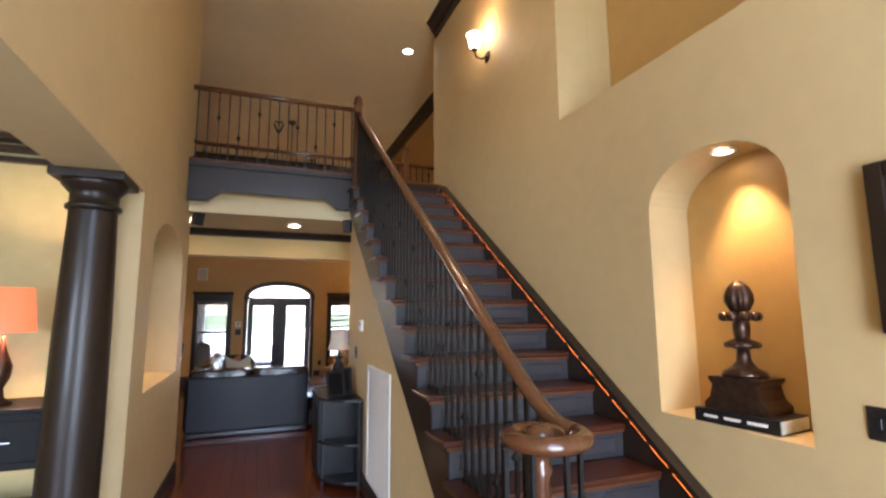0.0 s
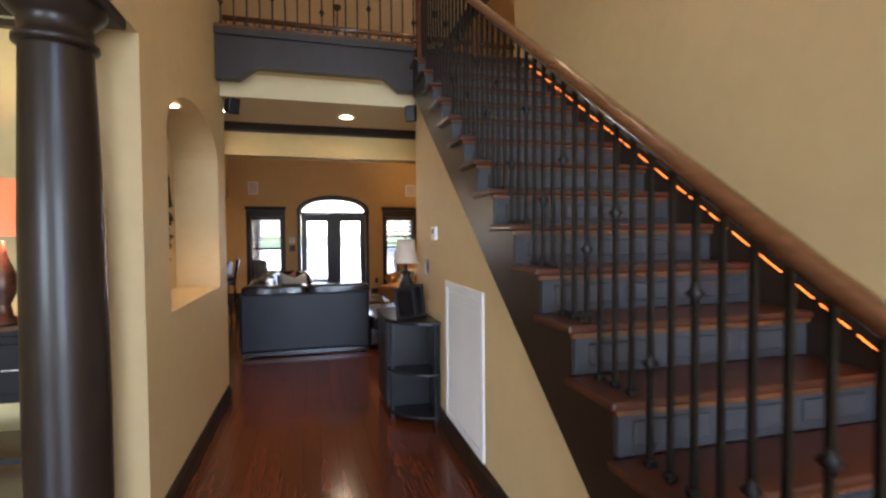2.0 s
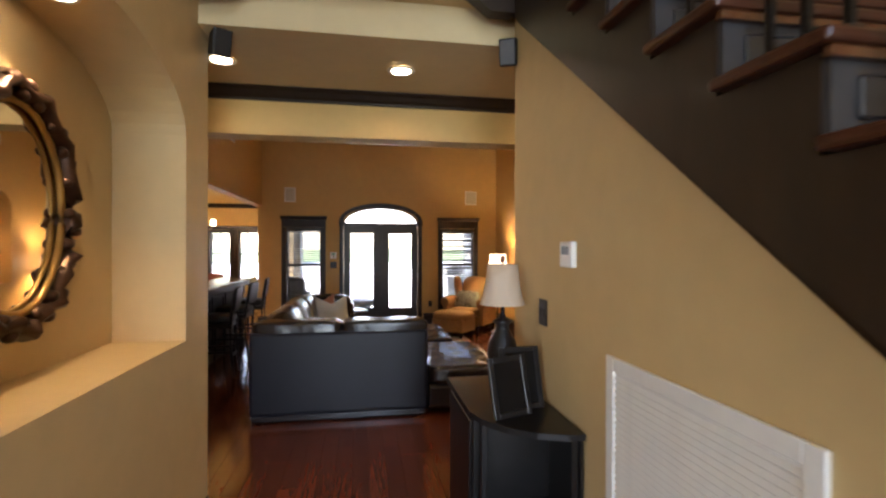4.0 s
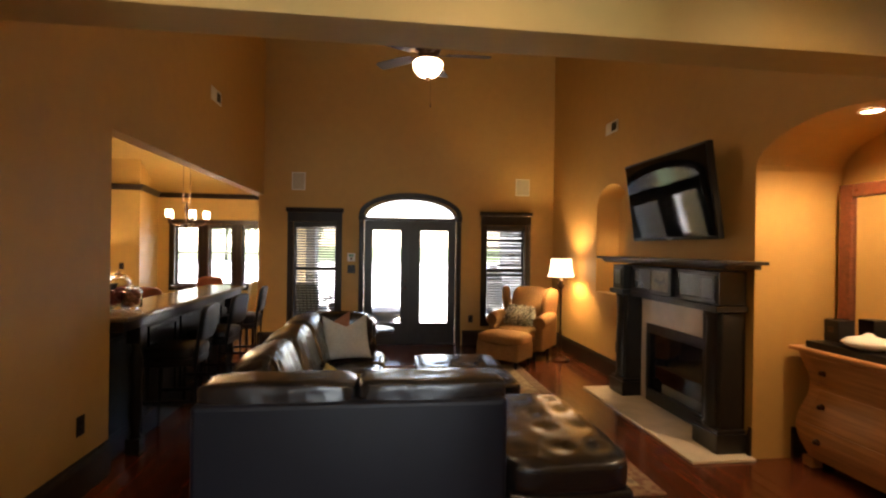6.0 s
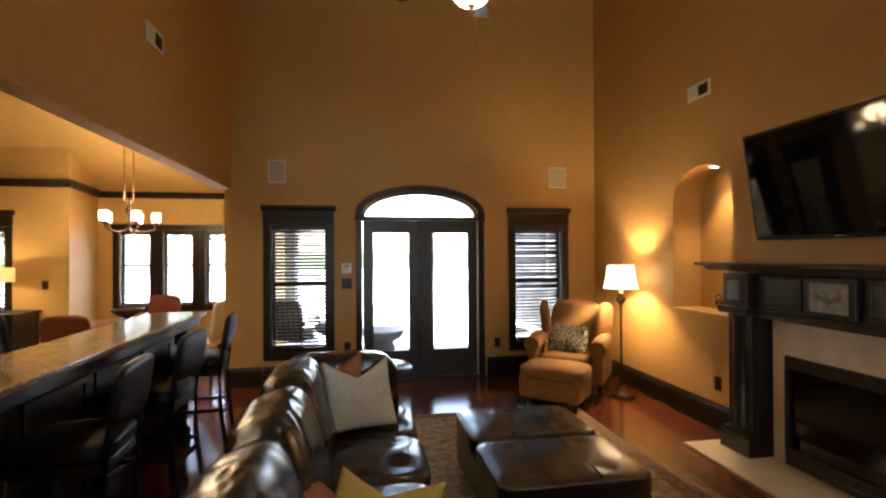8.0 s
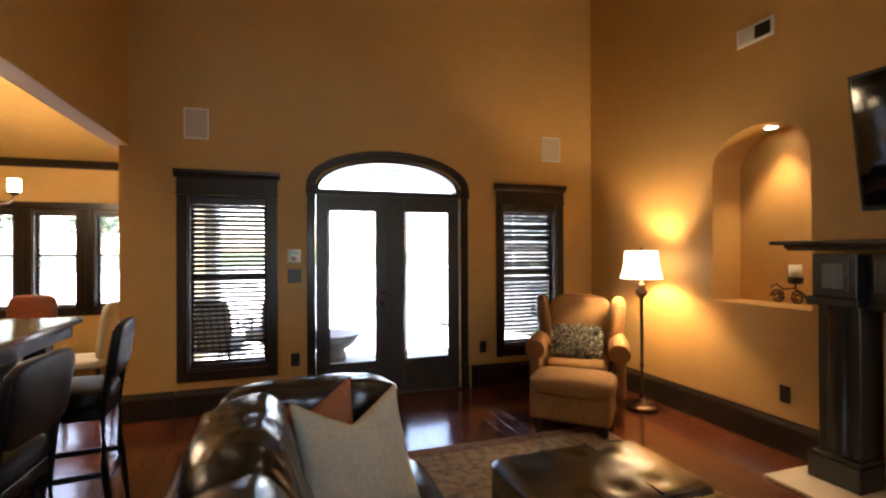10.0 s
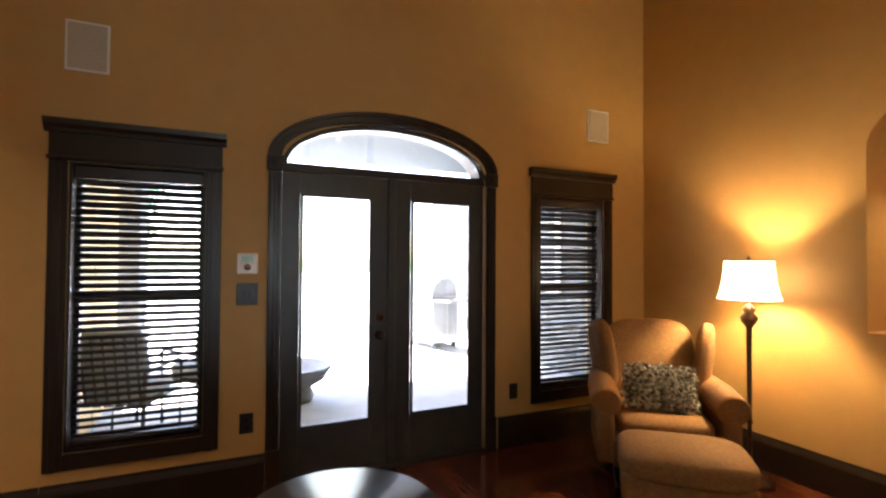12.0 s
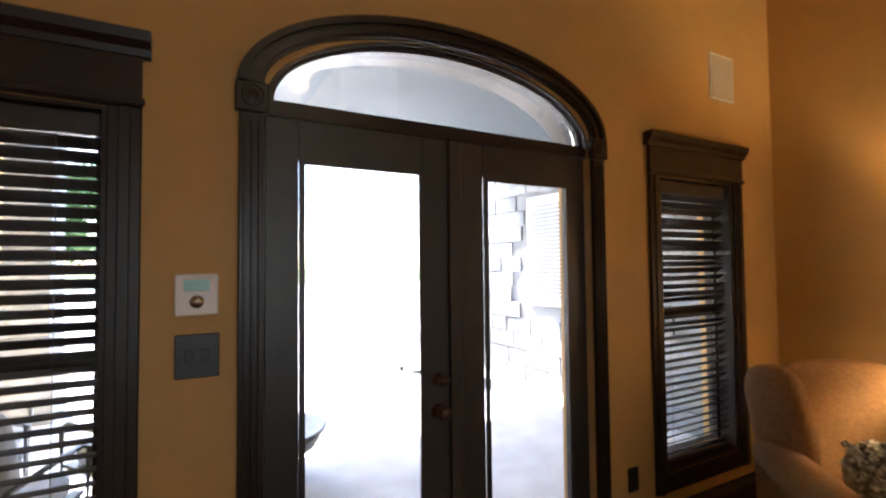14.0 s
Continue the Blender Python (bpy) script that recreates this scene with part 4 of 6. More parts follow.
def gallery(name, label, x0, x1, y, posts=(), top=4.125):
    g = thing(name, label, "railing", group="bridge railings")
    bm = bmesh.new()
    tube(bm, [(x0, y, top), (x1, y, top)], 0.034, 12, squash=0.85)
    part("handrail", bm, CHERRY, g)
    part("shoe_rail", B(x0, y - 0.03, UP + 0.001, x1, y + 0.03, UP + 0.03, bevel=0.005, seg=1), CHERRY, g)
    n = int((x1 - x0) / 0.098)
    for i in range(n):
        x = x0 + 0.05 + i * (x1 - x0 - 0.06) / max(1, n - 1)
        kn = {0: (3.52, ), 2: (3.81,), 4: (3.6,), 6: (3.91,)}.get(i % 8)
        b = baluster(g, x, y, UP + 0.03, top - 0.028, kn, 0.0065)
        if i == n // 2:
            bm = bmesh.new()
            for s in (-1, 1):
                tube(bm, [(x + s * 0.006, y, 3.72), (x + s * 0.05, y, 3.82), (x + s * 0.03, y, 3.86), (x, y, 3.84)], 0.012, 6)
            part("scroll", bm, IRON, b)
    for px in posts:
        bm = bmesh.new()
        box(bm, px - 0.045, y - 0.045, UP + 0.031, px + 0.045, y + 0.045, 4.16, bevel=0.006)
        lathe(bm, [(0.05, 4.16), (0.06, 4.175), (0.04, 4.19), (0.048, 4.21), (0.02, 4.25), (0.001, 4.255)], px, y, n=16)
        part("newel", bm, CHERRY, g)
    return g


gallery("bridge_railing", "cherry topped iron balustrade along the upper bridge", HX + 0.003, RXL - 0.047, 5.72)
gallery("bridge_railing", "cherry topped iron balustrade facing the great room", LX + 0.003, RX - 0.003, 7.02, (2.72,), 3.93)
struct("bridge_fascia", prism(bmesh.new(), [(HX + 0.003, UP + 0.0), (1.647, UP + 0.0), (1.647, 2.875), (1.515, 2.875), (1.367, 2.985), (0.275, 2.985), (0.13, 2.875), (HX + 0.003, 2.875)][::-1], "y", 5.70, 5.795), TRIM, "dark bridge fascia beam with angled end brackets", "beam")
struct("bridge_fascia_cap", B(HX + 0.003, 5.672, UP - 0.06, 1.647, 5.698, UP - 0.001, bevel=0.008), TRIM, "dark moulded cap of the bridge fascia", "trim")

# ---- foyer things ----
col = thing("column", "dark espresso round column with a square moulded capital", "column", (-0.245, 3.525, 0))
col.scale = (1, 1, 1.065)
bm = bmesh.new()
lathe(bm, [(0.155, 0.16), (0.165, 0.19), (0.15, 0.22), (0.146, 0.30), (0.148, 0.8), (0.141, 1.5), (0.122, 2.13), (0.122, 2.14)], n=36)
part("shaft", bm, TRIM, col)
bm = bmesh.new()
lathe(bm, [(0.122, 2.14), (0.142, 2.15), (0.142, 2.168), (0.124, 2.178), (0.124, 2.235), (0.135, 2.245), (0.165, 2.275), (0.172, 2.29), (0.172, 2.298)], n=36)
part("capital", bm, TRIM, col)
part("abacus", B(-0.186, -0.186, 2.298, 0.186, 0.186, 2.347, bevel=0.01), TRIM, col)
bm = bmesh.new()
box(bm, -0.19, -0.19, 0.0, 0.19, 0.19, 0.10, bevel=0.006)
lathe(bm, [(0.185, 0.1), (0.19, 0.13), (0.175, 0.155), (0.155, 0.162)], n=36)
part("base", bm, TRIM, col)

sc = thing("wall_sconce", "bronze wall sconce with a glowing frosted glass shade", "sconce", (FX - 0.002, 4.36, 4.32))
bm = bmesh.new()
lathe(bm, [(0.06, 0), (0.062, 0.008), (0.04, 0.016), (0.02, 0.022), (0.001, 0.024)], n=20)
shift(bm, pose(0, 0, 0, 0, -90, 0))
part("backplate", bm, BRONZE, sc)
bm = bmesh.new()
tube(bm, [(-0.02, 0, 0), (-0.07, 0, -0.04), (-0.13, 0, -0.03), (-0.15, 0, 0.03)], 0.011, 8)
lathe(bm, [(0.02, 0.03), (0.035, 0.045), (0.03, 0.06)], -0.15, 0, n=14)
part("arm", bm, BRONZE, sc)
bm = bmesh.new()
lathe(bm, [(0.035, 0.06), (0.055, 0.09), (0.062, 0.14), (0.075, 0.19), (0.085, 0.205), (0.08, 0.2), (0.06, 0.15), (0.03, 0.07)], -0.15, 0, n=20)
part("shade", bm, BULB, sc)
point_lamp("sconce_bulb", (FX - 0.155, 4.36, 4.57), 6, WARM)

fn = thing("finial_ornament", "bronze fluted finial ornament on a square pedestal", "ornament", (2.97, 1.905, 1.191), 8)
bm = bmesh.new()
prism(bm, [(-0.15, 0), (0.15, 0), (0.15, 0.03), (0.12, 0.06), (0.105, 0.12), (0.125, 0.145), (0.125, 0.16), (-0.125, 0.16), (-0.125, 0.145), (-0.105, 0.12), (-0.12, 0.06), (-0.15, 0.03)], "x", -0.11, 0.11)
part("pedestal", bm, BRONZE, fn)
bm = bmesh.new()
lathe(bm, [(0.10, 0.161), (0.095, 0.185), (0.06, 0.205), (0.035, 0.235), (0.028, 0.29), (0.05, 0.30), (0.075, 0.305), (0.08, 0.32), (0.06, 0.335), (0.035, 0.345), (0.04, 0.40), (0.035, 0.44), (0.05, 0.45)], n=24)
part("stem", bm, BRONZE, fn)
for k in range(8):
    a = k * math.pi / 4
    part("knob", puff(bmesh.new(), 0.072 * math.cos(a), 0.072 * math.sin(a), 0.455, 0.055, 0.055, 0.05, 2.2, 4), BRONZE, fn)
for k in range(6):
    a = k * math.pi / 3
    part("lobe", puff(bmesh.new(), 0.058 * math.cos(a), 0.058 * math.sin(a), 0.315, 0.05, 0.05, 0.035, 2.2, 4), BRONZE, fn)
bm = bmesh.new()
prof = [(0.02, 0.47), (0.045, 0.49), (0.062, 0.53), (0.062, 0.56), (0.048, 0.60), (0.02, 0.63), (0.002, 0.637)]
n = 40
rings = [[bm.verts.new((r * (1 + 0.10 * math.cos(10 * 2 * math.pi * i / n)) * math.cos(2 * math.pi * i / n), r * (1 + 0.10 * math.cos(10 * 2 * math.pi * i / n)) * math.sin(2 * math.pi * i / n), z)) for i in range(n)] for r, z in prof]
for a, b in zip(rings, rings[1:]):
    for i in range(n):
        bm.faces.new((a[i], a[(i + 1) % n], b[(i + 1) % n], b[i])).smooth = True
bm.faces.new(rings[-1])
part("fluted_bud", bm, BRONZE, fn)
bk = thing("book", "thick dark bound book lying in the niche under the ornament", "book", (2.965, 1.90, 1.124), 8)
part("cover", B(-0.125, -0.20, 0.0, 0.125, 0.20, 0.066, bevel=0.004), BLACKW, bk)
part("pages", B(-0.118, -0.206, 0.006, 0.118, -0.2005, 0.060), CREAMF, bk, "cream page edges")
for k, (a, b) in enumerate(((-0.15, -0.06), (-0.03, 0.05), (0.08, 0.15))):
    part("title_bar", B(-0.1262, a, 0.026, -0.1252, b, 0.04), WHITE, bk, "pale unreadable spine lettering")

pf = thing("framed_picture", "dark brown framed picture behind glass on the stair wall", "picture", (FX, 0.85, 1.90))
for a in ((-0.37, -0.31, -0.31, 0.31), (0.31, -0.31, 0.37, 0.31), (-0.31, 0.25, 0.31, 0.31), (-0.31, -0.31, 0.31, -0.25)):
    part("frame", B(-0.045, a[0], a[1], -0.001, a[2], a[3], bevel=0.006), TRIM, pf)
part("canvas", B(-0.02, -0.309, -0.249, -0.004, 0.309, 0.249), SCREEN, pf, "dark picture with glossy glass")


def plate(name, m, w, h, label, toggles=0, material=None):
    """A wall plate in the plane of m: x to the right, z up, y into the room's wall."""
    t = thing(name, label, "switch plate" if toggles else "outlet")
    t.matrix_world = m
    body = part("plate", B(-w / 2, -0.008, -h / 2, w / 2, -0.0005, h / 2, bevel=0.003, seg=1), material or PLATE, t)
    for k in range(max(1, toggles)):
        x = (k - (max(1, toggles) - 1) / 2) * 0.045
        if toggles:
            part("toggle", B(x - 0.012, -0.013, -0.02, x + 0.012, -0.0085, 0.02, bevel=0.002, seg=1), BLACKW, body)
        else:
            for z in (-0.022, 0.022):
                part("socket", B(x - 0.014, -0.010, z - 0.012, x + 0.014, -0.0083, z + 0.012, bevel=0.002, seg=1), BLACKW, body)
    return t


def on_wall(face, u, z):
    """face: 'n' wall seen looking +y, 'e' wall seen looking +x, 'w' wall seen looking -x."""
    kind, c = face
    return {"n": pose(u, c, z), "e": pose(c, u, z, 0, 0, -90), "w": pose(c, u, z, 0, 0, 90)}[kind]


plate("switch_plate", on_wall(("e", FX), 1.26, 1.265), 0.12, 0.12, "dark bronze light switch plate on the stair wall", 2)
plate("switch_plate", on_wall(("n", BY), 0.25, 1.237), 0.125, 0.135, "dark bronze double switch plate by the French doors", 2)
plate("outlet", on_wall(("n", BY), 0.255, 0.44), 0.08, 0.125, "dark outlet plate on the amber wall")
plate("outlet", on_wall(("n", BY), 2.20, 0.43), 0.075, 0.12, "dark outlet plate on the amber wall")
plate("outlet", on_wall(("e", RX), 10.66, 0.42), 0.08, 0.125, "dark outlet plate on the amber wall by the fireplace")
plate("outlet", on_wall(("w", LX), 8.40, 0.45), 0.08, 0.125, "dark outlet plate on the amber wall by the bar")
plate("outlet", on_wall(("e", SX), 2.993, 0.336), 0.08, 0.125, "dark outlet plate low on the hall wall under the stairs")
plate("switch_plate", on_wall(("e", SX), 5.40, 1.26), 0.10, 0.13, "dark switch plate on the hall wall by the lamp", 2)
th = thing("thermostat", "white thermostat with a small pale display on the hall wall", "thermostat")
th.matrix_world = on_wall(("e", SX), 5.09, 1.548)
part("case", B(-0.06, -0.028, -0.055, 0.06, -0.001, 0.055, bevel=0.006), WHITE, th)
part("display", B(-0.035, -0.0295, 0.0, 0.035, -0.0283, 0.035), METALG, th)
th = thing("thermostat", "white thermostat with a green display by the French doors", "thermostat")
th.matrix_world = on_wall(("n", BY), 0.247, 1.427)
part("case", B(-0.06, -0.026, -0.064, 0.06, -0.001, 0.064, bevel=0.006), WHITE, th)
part("display", B(-0.036, -0.0275, 0.012, 0.036, -0.0263, 0.046), surface("green_display", (0.10, 0.32, 0.20), 0.3, bump=0), th, "green display")
bm = bmesh.new()
lathe(bm, [(0.02, 0), (0.02, 0.004), (0.001, 0.005)], n=18)
shift(bm, Matrix.Translation((0.0, -0.0263, -0.022)) @ pose(0, 0, 0, 90, 0, 0))
part("dial", bm, STEEL, th)

ag = thing("air_return_grille", "white louvred return air grille low on the hall wall", "vent")
ag.matrix_world = on_wall(("e", SX), 4.35, 0.677)
for a in ((-0.415, -0.515, -0.365, 0.515), (0.365, -0.515, 0.415, 0.515), (-0.365, 0.465, 0.365, 0.515), (-0.365, -0.515, 0.365, -0.465)):
    part("frame", B(a[0], -0.016, a[1], a[2], -0.001, a[3], bevel=0.003, seg=1), WHITE, ag)
part("backing", B(-0.364, -0.004, -0.464, 0.364, -0.001, 0.464), WHITE, ag)
bm = bmesh.new()
prism(bm, [(-0.013, 0.0), (-0.005, 0.012), (-0.0035, 0.012), (-0.0115, -0.001)], "x", -0.364, 0.364)
sl = part("louvre", bm, WHITE, ag)
sl.location = (0, 0, -0.455)
for i in range(1, 42):
    o = new("louvre", sl.data)
    o.parent = ag
    o.location = (0, 0, -0.455 + i * 0.0218)

cb = thing("console_cabinet", "black console with rounded open end shelves in the hall", "cabinet", (0, 0, 0))
prof = [(1.688, 4.94), (1.62, 4.945), (1.52, 4.985), (1.42, 5.06), (1.345, 5.16), (1.31, 5.27), (1.31, 5.84), (1.688, 5.84)]
part("top", prism(bmesh.new(), [(x - (0.015 if x < 1.6 else 0), y - 0.015 if y < 5.5 else y) for x, y in prof][::-1], "z", 0.815, 0.84), BLACKW, cb)
for z in (0.055, 0.40):
    part("shelf", prism(bmesh.new(), prof[:6][::-1] + [(1.688, 5.27)], "z", z, z + 0.022), BLACKW, cb)
part("body", B(1.315, 5.275, 0.05, 1.686, 5.835, 0.814, bevel=0.003, seg=1), BLACKW, cb)
part("door", B(1.305, 5.31, 0.09, 1.3145, 5.80, 0.78, bevel=0.003, seg=1), BLACKW, cb)
part("back_panel", B(1.675, 4.945, 0.055, 1.687, 5.273, 0.814), BLACKW, cb)
for x, y in ((1.655, 4.965), (1.345, 5.20), (1.33, 5.80), (1.66, 5.80)):
    part("post", B(x - 0.013, y - 0.013, 0.0, x + 0.013, y + 0.013, 0.814 if y < 5.25 else 0.05, bevel=0.003, seg=1), BLACKW, cb)
for k, (x, y, a, h) in enumerate(((1.47, 5.16, 20, 0.26), (1.55, 5.25, 8, 0.28))):
    f = thing("picture_frame", "black picture frame leaning back on the console", "picture frame", (x, y, 0.841), a, "console frames")
    m = pose(0, 0, 0, -14, 0, 0)
    for q in ((-0.10, 0, -0.075, h), (0.075, 0, 0.10, h), (-0.075, h - 0.025, 0.075, h), (-0.075, 0, 0.075, 0.025)):
        part("frame", shift(B(q[0], -0.008, q[1], q[2], 0.01, q[3], bevel=0.003, seg=1), m), BLACKW, f)
    part("picture", shift(B(-0.075, 0.0, 0.025, 0.075, 0.006, h - 0.025), m), SCREEN, f)
    part("easel_leg", B(-0.02, 0.015, 0.0, 0.02, 0.12, 0.012), BLACKW, f)
lp = thing("table_lamp", "unlit cream silk lamp on a dark urn base on the console", "lamp", (1.54, 5.57, 0.841))
lp.scale = (0.9, 0.9, 0.93)
bm = bmesh.new()
lathe(bm, [(0.07, 0), (0.072, 0.018), (0.045, 0.035), (0.038, 0.06), (0.075, 0.13), (0.088, 0.20), (0.078, 0.27), (0.045, 0.33), (0.034, 0.36), (0.055, 0.375), (0.055, 0.385), (0.02, 0.40), (0.012, 0.43), (0.012, 0.46)], n=28)
part("base", bm, BLACKW, lp)
bm = bmesh.new()
lathe(bm, [(0.132, 0.475), (0.112, 0.53), (0.097, 0.61), (0.090, 0.70), (0.088, 0.70), (0.095, 0.61), (0.110, 0.53), (0.130, 0.477)], n=32, close=False)
part("shade", bm, SHADE_OFF, lp)
bm = bmesh.new()
lathe(bm, [(0.005, 0.66), (0.005, 0.705), (0.013, 0.712), (0.016, 0.73), (0.012, 0.745), (0.001, 0.75)], n=14)
part("finial", bm, REDW, lp)
bm = bmesh.new()
tube(bm, [(-0.09, 0, 0.697), (0.09, 0, 0.697)], 0.003, 6)
tube(bm, [(0, 0, 0.45), (0, 0, 0.67)], 0.006, 6)
part("harp", bm, BRONZE, lp)

mr = thing("oval_mirror", "oval mirror in a carved bronze leaf frame in the hall niche", "mirror", (-0.398, 5.03, 1.71))
bm = bmesh.new()
n = 48
rim = []
for i in range(n):
    a = 2 * math.pi * i / n
    k = 1 + 0.05 * math.sin(12 * a)
    rim.append((0.03, 0.30 * math.cos(a) * k, 0.42 * math.sin(a) * k))
tube(bm, rim, [0.058 + 0.014 * math.sin(i * 3.1) for i in range(n)], 8, True, 0.5)
for i in range(40):
    a = 2 * math.pi * i / 40
    puff(bm, 0.055, 0.30 * math.cos(a) * (0.93 + 0.14 * (i % 2)), 0.42 * math.sin(a) * (0.94 + 0.11 * (i % 2)), 0.045, 0.055, 0.045, 2.2, 3, 0.006, 20)
part("frame", bm, BRONZE, mr)
bm = bmesh.new()
tube(bm, [(0.04, 0.255 * math.cos(2 * math.pi * i / n), 0.37 * math.sin(2 * math.pi * i / n)) for i in range(n)], 0.014, 8, True)
part("inner_rim", bm, surface("antique_gold", (0.42, 0.27, 0.09), 0.35, metal=0.9), mr, "antique gold inner rim")
bm = bmesh.new()
prism(bm, [(0.26 * math.cos(2 * math.pi * i / n), 0.375 * math.sin(2 * math.pi * i / n)) for i in range(n)], "x", 0.018, 0.024)
part("glass", bm, MIRROR, mr)


def speaker(at, turn):
    s = thing("surround_speaker", "small black surround speaker on a wall bracket", "speaker", at, turn, "surround speakers")
    part("cabinet", shift(B(-0.05, -0.06, -0.075, 0.05, 0.05, 0.075, bevel=0.01), pose(0, 0, 0, 18, 0, 0)), BLACKW, s)
    part("grille", shift(B(-0.043, -0.066, -0.066, 0.043, -0.0605, 0.066, bevel=0.002, seg=1), pose(0, 0, 0, 18, 0, 0)), PLATE, s)
    bm = bmesh.new()
    tube(bm, [(0, 0.05, 0.02), (0, 0.10, 0.05), (0, 0.10, 0.10)], 0.01, 8)
    part("bracket", bm, BLACKW, s)


speaker((0.02, 6.05, 2.74), 30)
speaker((1.655, 5.84, 2.71), -25)

# ---- dining room glimpse ----
MATTE = surface("matte_black_wood", (0.008, 0.007, 0.007), 0.6, grain=14, vary=0.3, bump=0.05, spec=0.25)
sb = thing("sideboard", "dark wood sideboard with drawers in the dining room", "sideboard", (-1.05, 4.75, 0))
sb.scale = (1, 1, 1.09)
part("top", B(-0.75, -0.28, 0.90, 0.42, 0.30, 0.935, bevel=0.008), MATTE, sb)
part("body", B(-0.72, -0.25, 0.55, 0.39, 0.28, 0.899, bevel=0.004), MATTE, sb)
for x in (-0.68, 0.35):
    for y in (-0.21, 0.24):
        part("leg", B(x - 0.03, y - 0.03, 0, x + 0.03, y + 0.03, 0.55, bevel=0.006), BLACKW, sb)
for x in (-0.5, 0.08):
    d = part("drawer", B(x - 0.16, -0.268, 0.60, x + 0.26, -0.2505, 0.86, bevel=0.006), MATTE, sb)
    part("handle", B(x + 0.0, -0.285, 0.72, x + 0.1, -0.2685, 0.735, bevel=0.004), STEEL, d, "steel pull")
part("shelf", B(-0.70, -0.23, 0.22, 0.37, 0.26, 0.25), BLACKW, sb)
dl = thing("table_lamp", "lit red shaded table lamp on the dining sideboard", "lamp", (-1.06, 4.70, 1.0205))
bm = bmesh.new()
lathe(bm, [(0.09, 0), (0.09, 0.02), (0.04, 0.05), (0.03, 0.12), (0.065, 0.20), (0.07, 0.28), (0.035, 0.37), (0.02, 0.42), (0.012, 0.5)], n=24)
part("base", bm, BRONZE, dl)
bm = bmesh.new()
lathe(bm, [(0.20, 0.525), (0.16, 0.855), (0.158, 0.855), (0.197, 0.527)], n=8, close=False)
part("shade", bm, SHADE_RED, dl)
point_lamp("dining_lamp_bulb", (-1.06, 4.70, 1.72), 40, WARM)
for k in range(3):
    t = struct("dining_crown", B(-4.85, 5.34 - k * 0.05, 3.02 + k * 0.09, -0.42, 5.399, 3.07 + k * 0.09), TRIM, "dark stepped crown moulding of the dining room", "trim")
    struct("dining_crown_side", B(-0.48 - k * 0.05, -1.8, 3.02 + k * 0.09, -0.405, 5.2, 3.07 + k * 0.09), TRIM, "dark stepped crown moulding of the dining room", "trim")

# ---- great room: rug, sofa, ottoman ----
RUGM, _nt, _b = nodes_of("floral_rug")
_N, _L = _nt.nodes, _nt.links
_co = _N.new("ShaderNodeTexCoord")
_v = _N.new("ShaderNodeTexVoronoi")
_v.inputs["Scale"].default_value = 8.0
_v2 = _N.new("ShaderNodeTexNoise")
_v2.inputs["Scale"].default_value, _v2.inputs["Detail"].default_value = 17.0, 4
_L.new(_co.outputs["Object"], _v.inputs["Vector"])
_L.new(_co.outputs["Object"], _v2.inputs["Vector"])
_r = _N.new("ShaderNodeValToRGB")
_r.color_ramp.elements[0].position, _r.color_ramp.elements[0].color = 0.10, (0.16, 0.07, 0.045, 1)
_r.color_ramp.elements[1].position, _r.color_ramp.elements[1].color = 0.42, (0.40, 0.31, 0.19, 1)
_e = _r.color_ramp.elements.new(0.22)
_e.color = (0.20, 0.20, 0.15, 1)
_L.new(_v.outputs["Distance"], _r.inputs["Fac"])
_r2 = _N.new("ShaderNodeValToRGB")
_r2.color_ramp.elements[0].position, _r2.color_ramp.elements[0].color = 0.44, (0.16, 0.08, 0.05, 1)
_r2.color_ramp.elements[1].position, _r2.color_ramp.elements[1].color = 0.56, (0.42, 0.33, 0.21, 1)
_L.new(_v2.outputs["Fac"], _r2.inputs["Fac"])
_mx = _N.new("ShaderNodeMix")
_mx.data_type = "RGBA"
_mx.inputs["Factor"].default_value = 0.5
_L.new(_r.outputs["Color"], _mx.inputs["A"])
_L.new(_r2.outputs["Color"], _mx.inputs["B"])
_L.new(_mx.outputs["Result"], _b.inputs["Base Color"])
_b.inputs["Roughness"].default_value = 0.95
_bp = _N.new("ShaderNodeBump")
_bp.inputs["Strength"].default_value, _bp.inputs["Distance"].default_value = 0.5, 0.004
_n3 = _N.new("ShaderNodeTexNoise")
_n3.inputs["Scale"].default_value = 260
_L.new(_co.outputs["Object"], _n3.inputs["Vector"])
_L.new(_n3.outputs["Fac"], _bp.inputs["Height"])
_L.new(_bp.outputs["Normal"], _b.inputs["Normal"])
rug = thing("area_rug", "cream and rust floral wool area rug under the sofa", "rug", (0, 0, 0.002))
part("field", B(0.42, 8.18, 0, 2.50, 11.43, 0.011, bevel=0.003, seg=1), RUGM, rug)
RUGB = surface("rug_border", (0.30, 0.20, 0.12), 0.95, grain=22, vary=0.45, bump=0.4, bump_scale=260, dark=(0.13, 0.06, 0.04))
for a in ((0.30, 8.06, 0.42, 11.55), (2.50, 8.06, 2.62, 11.55), (0.42, 8.06, 2.50, 8.18), (0.42, 11.43, 2.50, 11.55)):
    part("border", B(a[0], a[1], 0, a[2], a[3], 0.012, bevel=0.003, seg=1), RUGB, rug)

sf = thing("sectional_sofa", "espresso leather sectional sofa with loose back cushions and a tufted chaise", "sofa")
